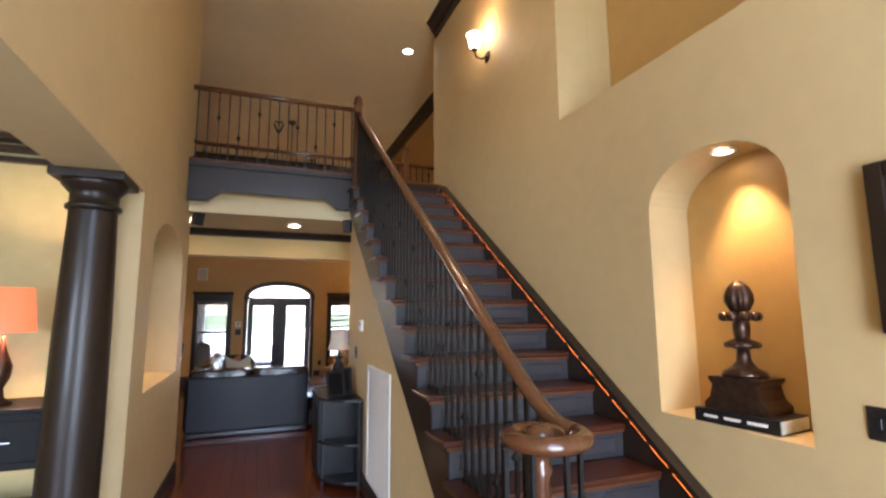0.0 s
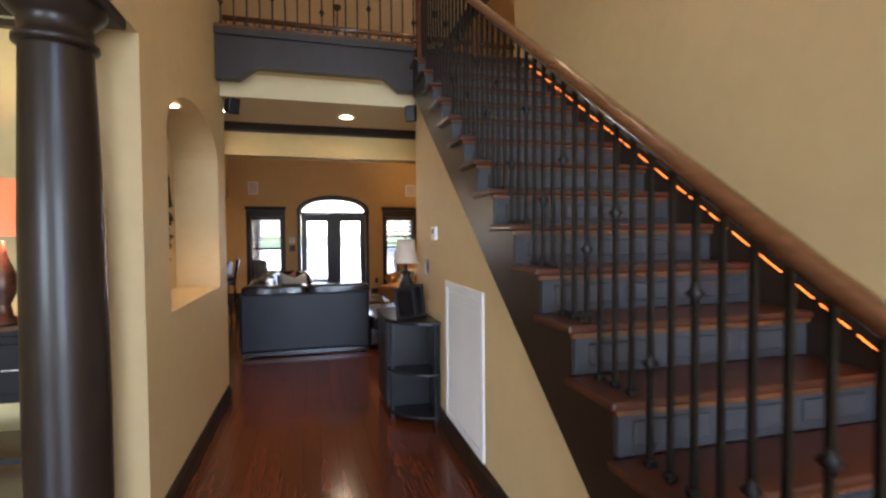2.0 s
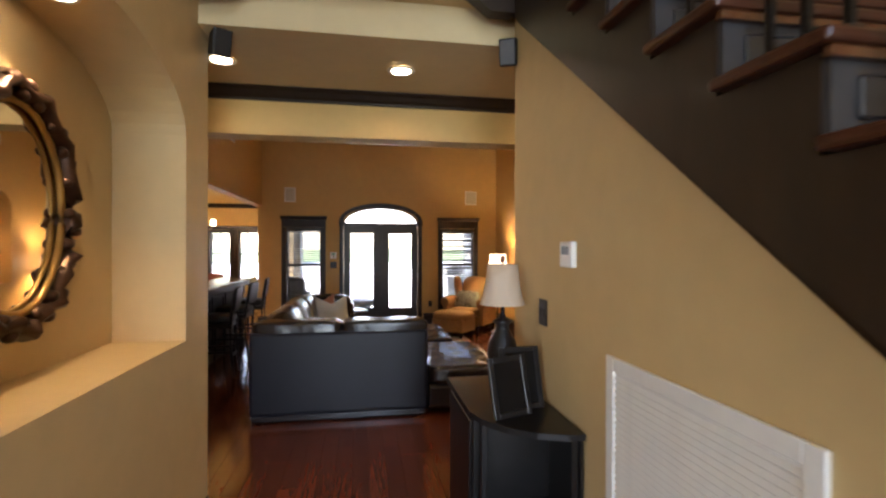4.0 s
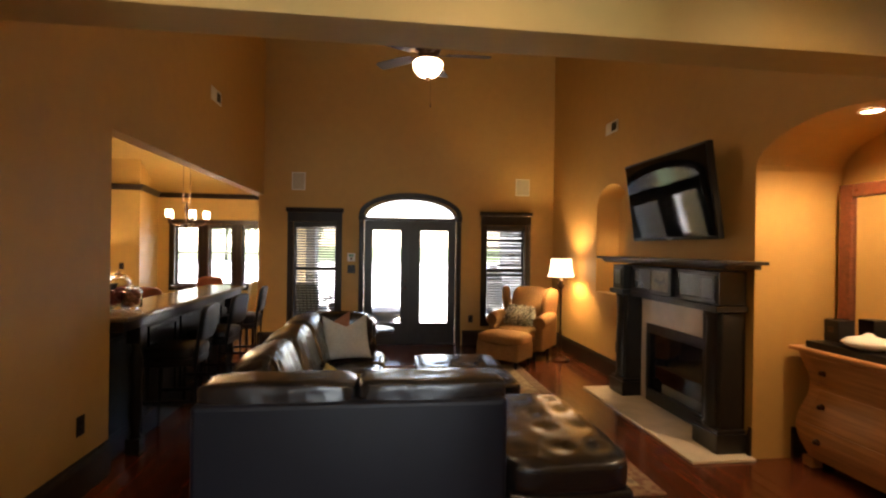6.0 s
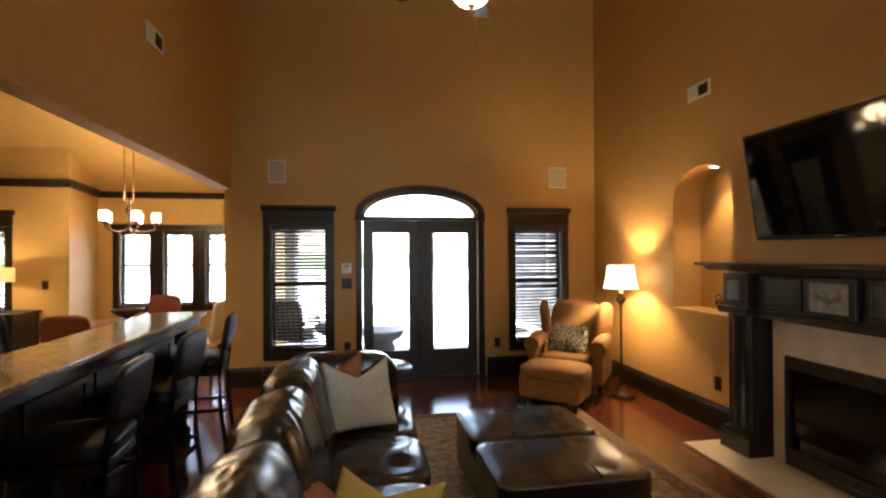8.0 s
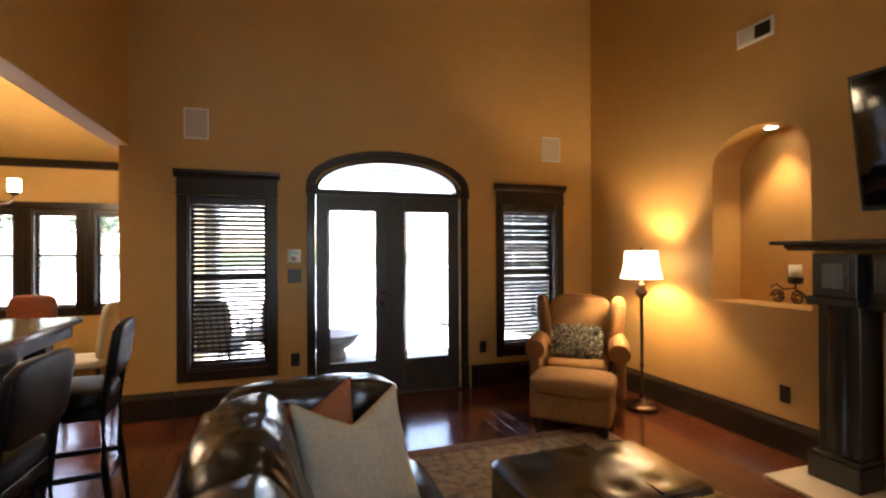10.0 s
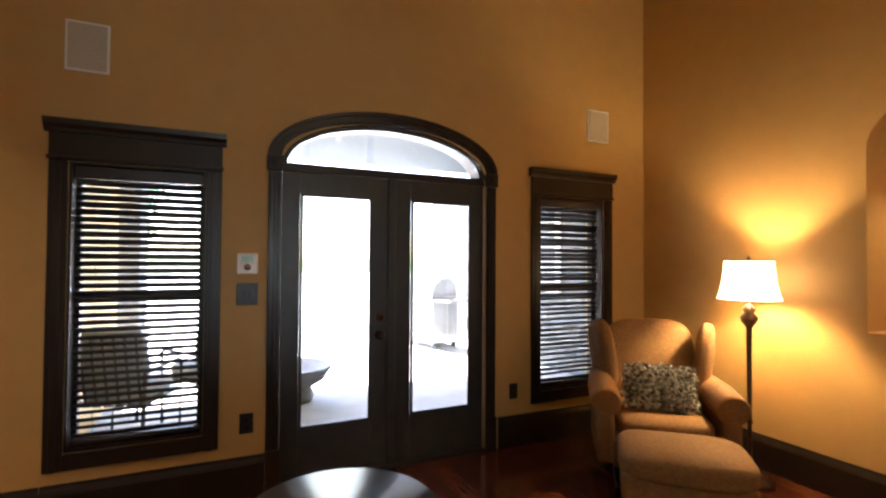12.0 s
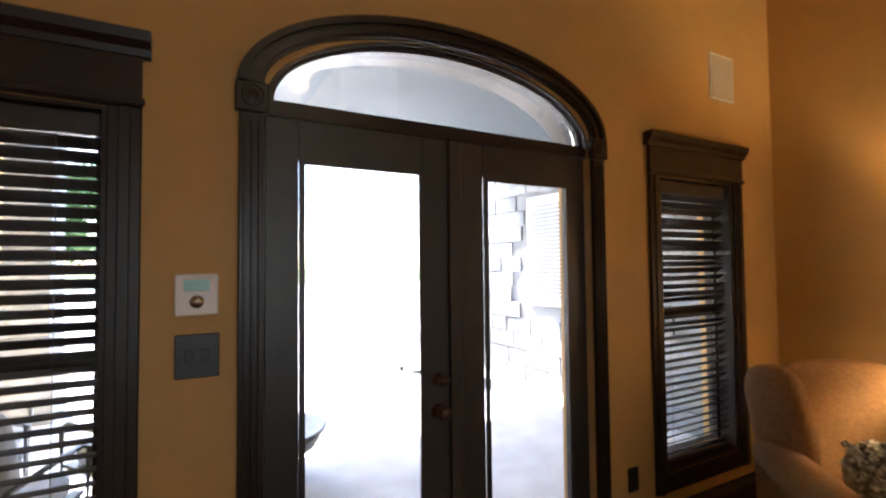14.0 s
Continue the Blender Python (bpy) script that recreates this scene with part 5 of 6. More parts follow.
# back run facing the garden
part("base", B(-0.16, 7.68, 0.06, 1.42, 8.62, 0.30, bevel=0.02), LEATHER, sf)
part("rear_panel", B(-0.17, 7.60, 0.07, 1.425, 7.80, 0.81, bevel=0.03, seg=3), BACKL, sf)
part("plinth", B(-0.15, 7.625, 0.02, 1.41, 7.66, 0.07), LEATHER, sf)
for x, w, sd in ((0.235, 0.80, 1.0), (1.03, 0.80, 5.0)):
    part("back_cushion", puff(bmesh.new(), x, 7.77, 0.808, w, 0.30, 0.20, 6.0, 26, 0.005, 7, seed=sd, crease=(11, 3, 6, 0.004)), LEATHER, sf)
    part("pillow_back", puff(bmesh.new(), x, 7.95, 0.56, w, 0.26, 0.36, 3.4, 20, 0.007, 6, seed=sd + 2, crease=(9, 3, 3, 0.006)), LEATHER, sf)
for x, sd in ((0.30, 3.0), (1.02, 8.0)):
    part("seat_cushion", puff(bmesh.new(), x + 0.03, 8.33, 0.36, 0.76, 0.72, 0.20, 5.0, 14, 0.006, 6, 0.02, tufts=[(x + dx, 8.33 + dy) for dx in (-0.15, 0.2) for dy in (-0.15, 0.15)], tuft_r=0.07, tuft_d=0.02, seed=sd), LEATHER, sf)
# chaise
part("chaise_base", B(1.435, 7.62, 0.06, 2.155, 8.86, 0.28, bevel=0.03, seg=3), LEATHER, sf)
part("chaise_cushion", puff(bmesh.new(), 1.795, 8.24, 0.36, 0.76, 1.28, 0.21, 6.0, 26, 0.006, 6, 0.0,
     tufts=[(1.56 + i * 0.235, 7.80 + j * 0.29) for i in range(3) for j in range(4)], tuft_r=0.06, tuft_d=0.017, seed=3.0, crease=(7, 7, 2, 0.003)), LEATHER, sf)
# long run along the bar side
part("side_base", B(-0.17, 8.62, 0.06, 0.74, 10.60, 0.30, bevel=0.02), LEATHER, sf)
part("side_panel", B(-0.215, 7.82, 0.07, -0.03, 10.62, 0.74, bevel=0.03, seg=3), LEATHER, sf)
for k, y in enumerate((8.36, 9.10, 9.84)):
    part("side_back_cushion", shift(puff(bmesh.new(), 0, 0, 0, 0.33, 0.775, 0.60, 3.8, 30, 0.009, 4.5, seed=11.0 + k * 3, crease=(5, 10, 2.5, 0.008)), pose(0.055, y + 0.05, 0.64, 0, -17, 0)), LEATHER, sf)
for k, y in enumerate((8.98, 9.61, 10.22)):
    part("side_seat_cushion", puff(bmesh.new(), 0.44, y, 0.36, 0.70, 0.64, 0.20, 5.0, 16, 0.006, 6, 0.02,
         tufts=[(0.44 + dx, y + dy) for dx in (-0.17, 0.17) for dy in (-0.17, 0.17)], tuft_r=0.08, tuft_d=0.022, seed=31.0 + k), LEATHER, sf)
part("end_arm", shift(puff(bmesh.new(), 0, 0, 0, 0.76, 0.27, 0.62, 4.6, 28, 0.008, 6, 0.02, seed=44, crease=(13, 4, 3, 0.008)), pose(0.32, 10.53, 0.52, 0, 0, 0)), LEATHER, sf)
part("end_cushion", puff(bmesh.new(), 0.26, 10.39, 0.69, 0.80, 0.26, 0.42, 3.8, 26, 0.009, 6, seed=47, crease=(12, 4, 3, 0.007)), LEATHER, sf)
for x, y in ((-0.1, 7.72), (1.35, 7.72), (2.1, 7.7), (2.1, 8.8), (0.68, 10.54), (-0.12, 10.54), (1.5, 8.8)):
    part("foot", B(x - 0.03, y - 0.03, 0, x + 0.03, y + 0.03, 0.062, bevel=0.004, seg=1), BLACKW, sf)


def pillow(at, rx, ry, rz, material, label, size=0.44, thick=0.15):
    """A soft square pillow with pointed corners and its top edge chopped into a V."""
    t = thing("throw_pillow", label, "pillow", group="sofa pillows")
    t.matrix_world = pose(*at, rx, ry, rz)
    n = 26
    bm = bmesh.new()
    rows = []
    for s in (1, -1):
        grid = []
        for j in range(n + 1):
            line = []
            for i in range(n + 1):
                u, v = -1 + 2 * i / n, -1 + 2 * j / n
                rim = i in (0, n) or j in (0, n)
                if s < 0 and rim:
                    line.append(rows[0][j][i])
                    continue
                x = u * (1 - 0.07 * (1 - v * v)) * size / 2
                y = v * (1 - 0.05 * (1 - u * u)) * size / 2
                y -= 0.27 * size * max(0.0, (v + 0.45) / 1.45) ** 1.5 * max(0.0, 1 - abs(u) * 1.02)
                z = s * thick / 2 * ((1 - u * u) * (1 - v * v)) ** 0.42
                p = Vector((x, y, z))
                w = noise.noise(p * 9 + Vector((at[1] * 3, at[0] * 5, s * 2.0))) + 0.5 * noise.noise(p * 21 + Vector((at[0], 1.0, 3.0)))
                p.z += 0.008 * w * (0 if rim else 1)
                line.append(bm.verts.new(p))
            grid.append(line)
        rows.append(grid)
        for j in range(n):
            for i in range(n):
                f = bm.faces.new((grid[j][i], grid[j][i + 1], grid[j + 1][i + 1], grid[j + 1][i]))
                f.smooth = True
    part("cushion", bm, material, t)
    return t


pillow((0.40, 10.03, 0.695), 62, 0, 15, CREAMF, "pale cream linen pillow leaning on the sofa arm", 0.46)
pillow((0.235, 10.18, 0.72), 70, 0, 16, RUSTF, "rust coloured linen pillow on the sofa", 0.42)
pillow((0.48, 8.72, 0.56), 26, 6, -16, GOLDF, "gold linen pillow lying on the corner seat", 0.46)
pillow((0.15, 8.92, 0.60), 24, 30, 52, RUSTF, "rust coloured linen pillow in the sofa corner", 0.44)

ot = thing("storage_ottoman", "large espresso leather storage ottoman with two tufted lids on the rug", "ottoman", (0, 0, 0.013))
part("body", B(1.12, 9.16, 0.05, 1.95, 10.36, 0.30, bevel=0.012), LEATHER, ot)
for a, b, sd in ((9.14, 9.757, 1.0), (9.763, 10.38, 2.0)):
    m = (a + b) / 2
    part("lid", puff(bmesh.new(), 1.535, m, 0.355, 0.87, b - a, 0.125, 9.0, 22, 0.003, 6, 0.012, tufts=[(1.53 + i * 0.2, m + j * 0.18) for i in (-1, 0, 1) for j in (-1, 1)], tuft_r=0.045, tuft_d=0.012, seed=sd), LEATHER, ot)
    bm = bmesh.new()
    for i in (-0.135, 0.135):
        box(bm, 1.53 + i - 0.003, a + 0.03, 0.42, 1.53 + i + 0.003, b - 0.03, 0.4265)
    part("seam", bm, LEATHER, ot)
for x in (1.17, 1.90):
    for y in (9.21, 10.31):
        part("foot", B(x - 0.03, y - 0.03, 0, x + 0.03, y + 0.03, 0.05), BLACKW, ot)

rt = thing("round_side_table", "round dark side table beyond the sofa arm", "table", (0.54, 11.56, 0))
bm = bmesh.new()
lathe(bm, [(0.34, 0.47), (0.375, 0.478), (0.38, 0.49), (0.375, 0.502), (0.001, 0.504)], n=48)
part("tabletop", bm, TABLET, rt)
bm = bmesh.new()
lathe(bm, [(0.20, 0), (0.20, 0.03), (0.05, 0.06), (0.045, 0.2), (0.06, 0.26), (0.04, 0.32), (0.08, 0.44), (0.15, 0.469)], n=28)
part("pedestal", bm, BLACKW, rt)

bk = thing("lidded_basket", "round tan woven basket with a dark handle beside the side table", "basket", (-0.02, 11.62, 0))
bm = bmesh.new()
lathe(bm, [(0.13, 0), (0.14, 0.01), (0.165, 0.2), (0.172, 0.38), (0.168, 0.40)], n=32)
for i in range(9):
    tube(bm, [((0.145 + 0.003 * i) * math.cos(a * 0.2618), (0.145 + 0.003 * i) * math.sin(a * 0.2618), 0.03 + i * 0.042) for a in range(24)], 0.008, 6, True)
part("body", bm, WICKER, bk)
bm = bmesh.new()
lathe(bm, [(0.165, 0.401), (0.182, 0.405), (0.184, 0.425), (0.172, 0.438), (0.12, 0.448), (0.001, 0.452)], n=36)
part("lid", bm, WICKER, bk)
bm = bmesh.new()
tube(bm, [(-0.03, -0.05, 0.447), (-0.028, -0.046, 0.49), (-0.01, -0.03, 0.515), (0.012, -0.012, 0.49), (0.014, -0.008, 0.448)], 0.006, 8)
part("handle", bm, BLACKW, bk)

# ---- wing chair, footstool, floor lamp ----
wc = thing("wing_chair", "tan upholstered wing chair with rolled arms", "armchair", (2.885, 12.17, 0), -38)
wc.scale = (0.96, 0.96, 0.97)
part("seat_frame", B(-0.34, -0.40, 0.14, 0.34, 0.32, 0.33, bevel=0.03, seg=3), TANF, wc)
part("seat_cushion", puff(bmesh.new(), 0, -0.10, 0.39, 0.60, 0.66, 0.16, 5.0, 12, 0.004, 6, 0.02), TANF, wc)
part("backrest", shift(puff(bmesh.new(), 0, 0, 0, 0.66, 0.18, 0.72, 4.0, 12, 0.004, 5), Matrix.Translation((0, 0.30, 0.69)) @ pose(0, 0, 0, -10, 0, 0)), TANF, wc)
for s in (-1, 1):
    bm = bmesh.new()
    puff(bm, 0, 0, 0, 0.13, 0.36, 0.52, 3.0, 10, 0.004, 5)
    part("wing", shift(bm, Matrix.Translation((s * 0.36, 0.16, 0.79)) @ pose(0, 0, 0, -8, s * 6, -s * 16)), TANF, wc)
    bm = bmesh.new()
    tube(bm, [(s * 0.385, -0.40, 0.565), (s * 0.385, -0.38, 0.57), (s * 0.385, -0.1, 0.585), (s * 0.37, 0.25, 0.60)], [0.092, 0.10, 0.10, 0.085], 16)
    ar = part("arm", bm, TANF, wc)
    part("arm_panel", B(s * 0.385 - 0.055, -0.385, 0.16, s * 0.385 + 0.055, 0.28, 0.56, bevel=0.025, seg=2), TANF, ar)
for x in (-0.3, 0.3):
    for y in (-0.34, 0.27):
        bm = bmesh.new()
        lathe(bm, [(0.018, 0), (0.028, 0.07), (0.035, 0.145)], x, y, n=12)
        part("leg", bm, BLACKW, wc)
sp_ = thing("shag_pillow", "grey and cream ruffled shag pillow on the wing chair", "pillow")
sp_.matrix_world = pose(2.80, 12.075, 0.60, 66, 0, -40)
part("cushion", puff(bmesh.new(), 0, 0, 0, 0.46, 0.30, 0.12, 2.8, 8), SHAG, sp_)
rnd = random.Random(5)
for g in range(3):
    vs, fs = [], []
    for i in range(260):
        u, v = rnd.uniform(-0.22, 0.22), rnd.uniform(-0.14, 0.14)
        z = 0.062 * (1 - (u / 0.25) ** 4) * (1 - (v / 0.17) ** 4)
        a = rnd.uniform(0, 6.28)
        d = Vector((math.cos(a), math.sin(a), 0)) * rnd.uniform(0.022, 0.036)
        w = Vector((-math.sin(a), math.cos(a), 0)) * 0.009
        p = Vector((u, v, z))
        k = len(vs)
        up = Vector((0, 0, rnd.uniform(0.010, 0.030)))
        vs += [p - w, p + w, p + w * 1.4 + d * 0.6 + up, p - w * 1.4 + d * 0.6 + up, p + d + up * 0.6]
        fs += [(k, k + 1, k + 2, k + 3), (k + 3, k + 2, k + 4)]
    me = bpy.data.meshes.new("tuft")
    me.from_pydata(vs, [], fs)
    me.materials.append((SHAG, CREAMF, surface("charcoal_shag", (0.10, 0.095, 0.085), 0.95, bump=0))[g])
    o = tagged(new("tuft", me), kind="stuff")
    o.parent = sp_
fo = thing("footstool", "tan upholstered footstool in front of the wing chair", "footstool", (2.44, 11.60, 0), -43)
part("cushion", puff(bmesh.new(), 0, 0, 0.37, 0.68, 0.52, 0.15, 4.5, 12, 0.004, 5, 0.015), TANF, fo)
part("skirt", B(-0.32, -0.24, 0.10, 0.32, 0.24, 0.34, bevel=0.03, seg=3), TANF, fo)
for x in (-0.27, 0.27):
    for y in (-0.19, 0.19):
        bm = bmesh.new()
        lathe(bm, [(0.018, 0), (0.03, 0.06), (0.034, 0.11)], x, y, n=12)
        part("leg", bm, BLACKW, fo)
fl = thing("floor_lamp", "lit floor lamp with a cream bell shade and dark turned pole", "lamp", (3.31, 11.79, 0))
bm = bmesh.new()
lathe(bm, [(0.135, 0), (0.138, 0.015), (0.12, 0.03), (0.07, 0.05), (0.035, 0.07), (0.03, 0.1)], n=32)
part("base", bm, BRONZE, fl)
bm = bmesh.new()
lathe(bm, [(0.018, 0.1), (0.022, 0.14), (0.013, 0.17), (0.013, 0.38), (0.022, 0.40), (0.013, 0.42), (0.016, 0.9), (0.018, 1.02), (0.05, 1.06), (0.058, 1.09), (0.03, 1.12), (0.045, 1.14), (0.02, 1.17), (0.008, 1.2), (0.008, 1.44)], n=20)
part("pole", bm, BRONZE, fl)
bm = bmesh.new()
lathe(bm, [(0.188, 1.205), (0.172, 1.255), (0.154, 1.34), (0.143, 1.47), (0.141, 1.47), (0.152, 1.34), (0.170, 1.255), (0.186, 1.206)], n=40, close=False)
sh = part("shade", bm, SHADE_LIT, fl)
bm = bmesh.new()
tube(bm, [(0.187 * math.cos(2 * math.pi * i / 40), 0.187 * math.sin(2 * math.pi * i / 40), 1.205) for i in range(40)], 0.005, 6, True)
part("trim", bm, RUSTF, sh)
bm = bmesh.new()
tube(bm, [(0.143 * math.cos(2 * math.pi * i / 40), 0.143 * math.sin(2 * math.pi * i / 40), 1.47) for i in range(40)], 0.005, 6, True)
part("trim", bm, RUSTF, sh)
bm = bmesh.new()
lathe(bm, [(0.006, 1.44), (0.014, 1.475), (0.004, 1.50)], n=10)
tube(bm, [(-0.162, 0, 1.465), (0.162, 0, 1.465)], 0.003, 6)
part("finial", bm, BRONZE, fl)
point_lamp("floor_lamp_bulb", (3.31, 11.79, 1.34), 56, (1.0, 0.75, 0.40), 0.03)

# ---- fireplace ----
fp = thing("fireplace", "black fireplace mantel with cream marble surround and hearth", "fireplace")
part("hearth", B(3.075, 8.46, 0.0, RX - 0.001, 10.43, 0.022, bevel=0.004, seg=1), MARBLE, fp, "cream marble hearth slab")
for a, b in ((8.86, 8.96), (9.925, 10.03)):
    part("marble_leg", B(RX - 0.045, a, 0.0225, RX - 0.001, b, 1.10), MARBLE, fp, "cream marble surround")
part("marble_head", B(RX - 0.045, 8.96, 0.835, RX - 0.001, 9.925, 1.10), MARBLE, fp, "cream marble surround")
fb = part("firebox", B(RX - 0.008, 8.96, 0.0225, RX - 0.0008, 9.925, 0.834), BLACKW, fp, "black firebox")
part("frame_top", B(RX - 0.055, 8.962, 0.74, RX - 0.0085, 9.923, 0.832, bevel=0.004, seg=1), MANTEL, fb)
part("frame_bottom", B(RX - 0.055, 8.962, 0.024, RX - 0.0085, 9.923, 0.15, bevel=0.004, seg=1), MANTEL, fb)
for a, b in ((8.962, 9.0), (9.885, 9.923)):
    part("frame_side", B(RX - 0.055, a, 0.151, RX - 0.0085, b, 0.739), MANTEL, fb)
part("fire_glass", B(RX - 0.03, 9.001, 0.151, RX - 0.025, 9.884, 0.739), SCREEN, fb)
for i in range(3):
    part("louvre", B(RX - 0.062, 9.02, 0.045 + i * 0.03, RX - 0.0555, 9.865, 0.06 + i * 0.03), MANTEL, fb)
for s, (a, b) in enumerate(((8.555, 8.855), (10.035, 10.335))):
    lg = part("pilaster", B(RX - 0.20, a + 0.03, 0.20, RX - 0.001, b - 0.03, 1.12, bevel=0.006, seg=1), MANTEL, fp)
    part("plinth", B(RX - 0.26, a, 0.0225, RX - 0.001, b, 0.17, bevel=0.006), MANTEL, lg)
    part("plinth_cap", B(RX - 0.245, a + 0.012, 0.171, RX - 0.001, b - 0.012, 0.199, bevel=0.008), MANTEL, lg)
    bm = bmesh.new()
    lathe(bm, [(0.072, 0.20), (0.08, 0.22), (0.064, 0.24), (0.062, 0.6), (0.054, 1.05), (0.064, 1.06), (0.058, 1.08), (0.078, 1.10), (0.078, 1.12)], RX - 0.185, (a + b) / 2, n=24)
    part("column", bm, MANTEL, lg)
    part("impost", B(RX - 0.275, a + 0.005, 1.121, RX - 0.001, b - 0.005, 1.175, bevel=0.008), MANTEL, lg)
    part("block", B(RX - 0.24, a + 0.025, 1.176, RX - 0.001, b - 0.025, 1.44, bevel=0.004, seg=1), MANTEL, lg)
    part("block_frame", B(RX - 0.252, a + 0.06, 1.205, RX - 0.2405, b - 0.06, 1.41, bevel=0.004, seg=1), MANTEL, lg)
    part("carved_tile", B(RX - 0.257, a + 0.09, 1.23, RX - 0.2525, b - 0.09, 1.385, bevel=0.002, seg=1), METALG, lg, "small grey carved relief tile")
part("frieze", B(RX - 0.16, 8.831, 1.101, RX - 0.001, 10.059, 1.44, bevel=0.004, seg=1), MANTEL, fp)
part("frieze_bead", B(RX - 0.18, 8.832, 1.12, RX - 0.1605, 10.058, 1.165, bevel=0.008), MANTEL, fp)
for a, b in ((8.87, 9.22), (9.67, 10.02)):
    for q in ((a, 1.19, b, 1.21), (a, 1.40, b, 1.42), (a, 1.21, a + 0.02, 1.40), (b - 0.02, 1.21, b, 1.40)):
        part("panel_moulding", B(RX - 0.172, q[0], q[1], RX - 0.1605, q[2], q[3], bevel=0.003, seg=1), MANTEL, fp)
# window reflection on the gloss is put into this lighter greenish grey
PANELW = surface("mantel_panel_painted_sheen", (0.040, 0.045, 0.040), 0.24, grain=14, vary=0.2, bump=0.04, coat=0.2)
for a, b in ((8.89, 9.20), (9.69, 10.00)):
    part("frieze_panel", B(RX - 0.166, a + 0.001, 1.211, RX - 0.1605, b - 0.001, 1.399), PANELW, fp, "mantel panel with window reflection painted in as greenish grey")
ct = part("centre_block", B(RX - 0.20, 9.27, 1.176, RX - 0.1605, 9.62, 1.44, bevel=0.005, seg=1), MANTEL, fp)
part("carved_panel", B(RX - 0.207, 9.315, 1.21, RX - 0.2005, 9.575, 1.405, bevel=0.003, seg=1), surface("grey_relief_plaster", (0.30, 0.29, 0.26), 0.6, grain=25, vary=0.5, bump=0.8, bump_scale=40), ct, "grey carved relief panel")
bm = bmesh.new()
for k in range(9):
    puff(bm, RX - 0.2085, 9.365 + k * 0.02, 1.285 + 0.03 * abs(k - 4) / 4, 0.007, 0.024, 0.03 + 0.03 * (k % 4 == 0), 2.2, 3)
part("carved_urn", bm, METALG, ct)
bm = bmesh.new()
prism(bm, [(RX - 0.001, 1.463), (RX - 0.28, 1.463), (RX - 0.29, 1.475), (RX - 0.31, 1.485), (RX - 0.315, 1.50), (RX - 0.001, 1.50)], "y", 8.44, 10.44)
part("bed_moulding", bm, MANTEL, fp)
part("mantel_shelf", B(RX - 0.345, 8.36, 1.5005, RX - 0.001, 10.52, 1.528, bevel=0.006), MANTEL, fp)

tv = thing("television", "large flat black television tilted down over the mantel", "television")
tv.matrix_world = Matrix.Translation((3.462, 9.44, 2.11)) @ pose(0, 0, 0, 0, -8.5, 0)
part("case", B(-0.03, -0.67, -0.41, 0.03, 0.67, 0.41, bevel=0.006), BLACKW, tv)
part("screen", B(-0.034, -0.65, -0.378, -0.0305, 0.65, 0.388), SCREEN, tv, "glossy black screen")
part("badge", B(-0.0345, -0.04, -0.40, -0.0305, 0.04, -0.39), STEEL, tv)
part("wall_mount", B(0.031, -0.25, -0.2, 0.075, 0.25, 0.2), BLACKW, tv)

ca = thing("candle_holder", "scrolled iron candle holder with a cream candle in the niche", "candle holder", (3.77, 10.76, 1.047), 90)
bm = bmesh.new()
for s in (-1, 1):
    c = []
    for k in range(30):
        a = k / 29 * 3.6 * math.pi
        r = 0.055 * (1 - k / 40)
        c.append((s * (0.075 + r * math.cos(a)) , 0.0, 0.062 + r * math.sin(a)))
    tube(bm, c, 0.008, 6)
tube(bm, [(-0.10, 0, 0.10), (-0.05, 0, 0.135), (0.03, 0, 0.12), (0.08, 0, 0.16), (0.13, 0, 0.135), (0.12, 0, 0.115)], 0.008, 6)
tube(bm, [(-0.06, 0, 0.135), (-0.06, 0, 0.17)], 0.008, 6)
part("scrollwork", bm, BRONZE, ca)
bm = bmesh.new()
lathe(bm, [(0.03, 0.165), (0.05, 0.175), (0.05, 0.22), (0.045, 0.22)], -0.06, 0, n=20)
part("cup", bm, BLACKW, ca)
bm = bmesh.new()
lathe(bm, [(0.042, 0.18), (0.042, 0.31), (0.03, 0.305), (0.001, 0.30)], -0.06, 0, n=20)
part("candle", bm, CREAMF, ca, "cream pillar candle")

for u, w, z, h in ((-0.589, 0.205, 2.624, 0.278), (3.055, 0.235, 2.624, 0.278)):
    sp = thing("wall_speaker", "flush white speaker grille high on the amber wall", "speaker", (u, BY, z), group="wall speakers")
    part("rim", B(-w / 2, -0.010, -h / 2, w / 2, -0.0005, h / 2, bevel=0.003, seg=1), WHITE, sp)
    part("grille", B(-w / 2 + 0.012, -0.0125, -h / 2 + 0.012, w / 2 - 0.012, -0.0102, h / 2 - 0.012, bevel=0.002, seg=1), surface("perforated_grille", (0.50, 0.42, 0.32), 0.6, grain=300, vary=0.3, bump=0.3, bump_scale=500), sp)


def wall_vent(m):
    v = thing("air_vent", "white metal air vent high on the amber wall", "vent", group="wall vents")
    v.matrix_world = m
    part("frame", B(-0.155, -0.010, -0.075, 0.155, -0.0005, 0.075, bevel=0.003, seg=1), WHITE, v)
    part("opening", B(0.0, -0.0115, -0.05, 0.125, -0.0102, 0.05), BLACKW, v, "dark half of the vent")
    for k in range(8):
        part("slat", B(-0.13 + k * 0.0155, -0.0150, -0.05, -0.121 + k * 0.0155, -0.0102, 0.05), WHITE, v)


wall_vent(on_wall(("e", RX), 10.87, 3.145))
wall_vent(on_wall(("w", LX), 10.74, 3.25))

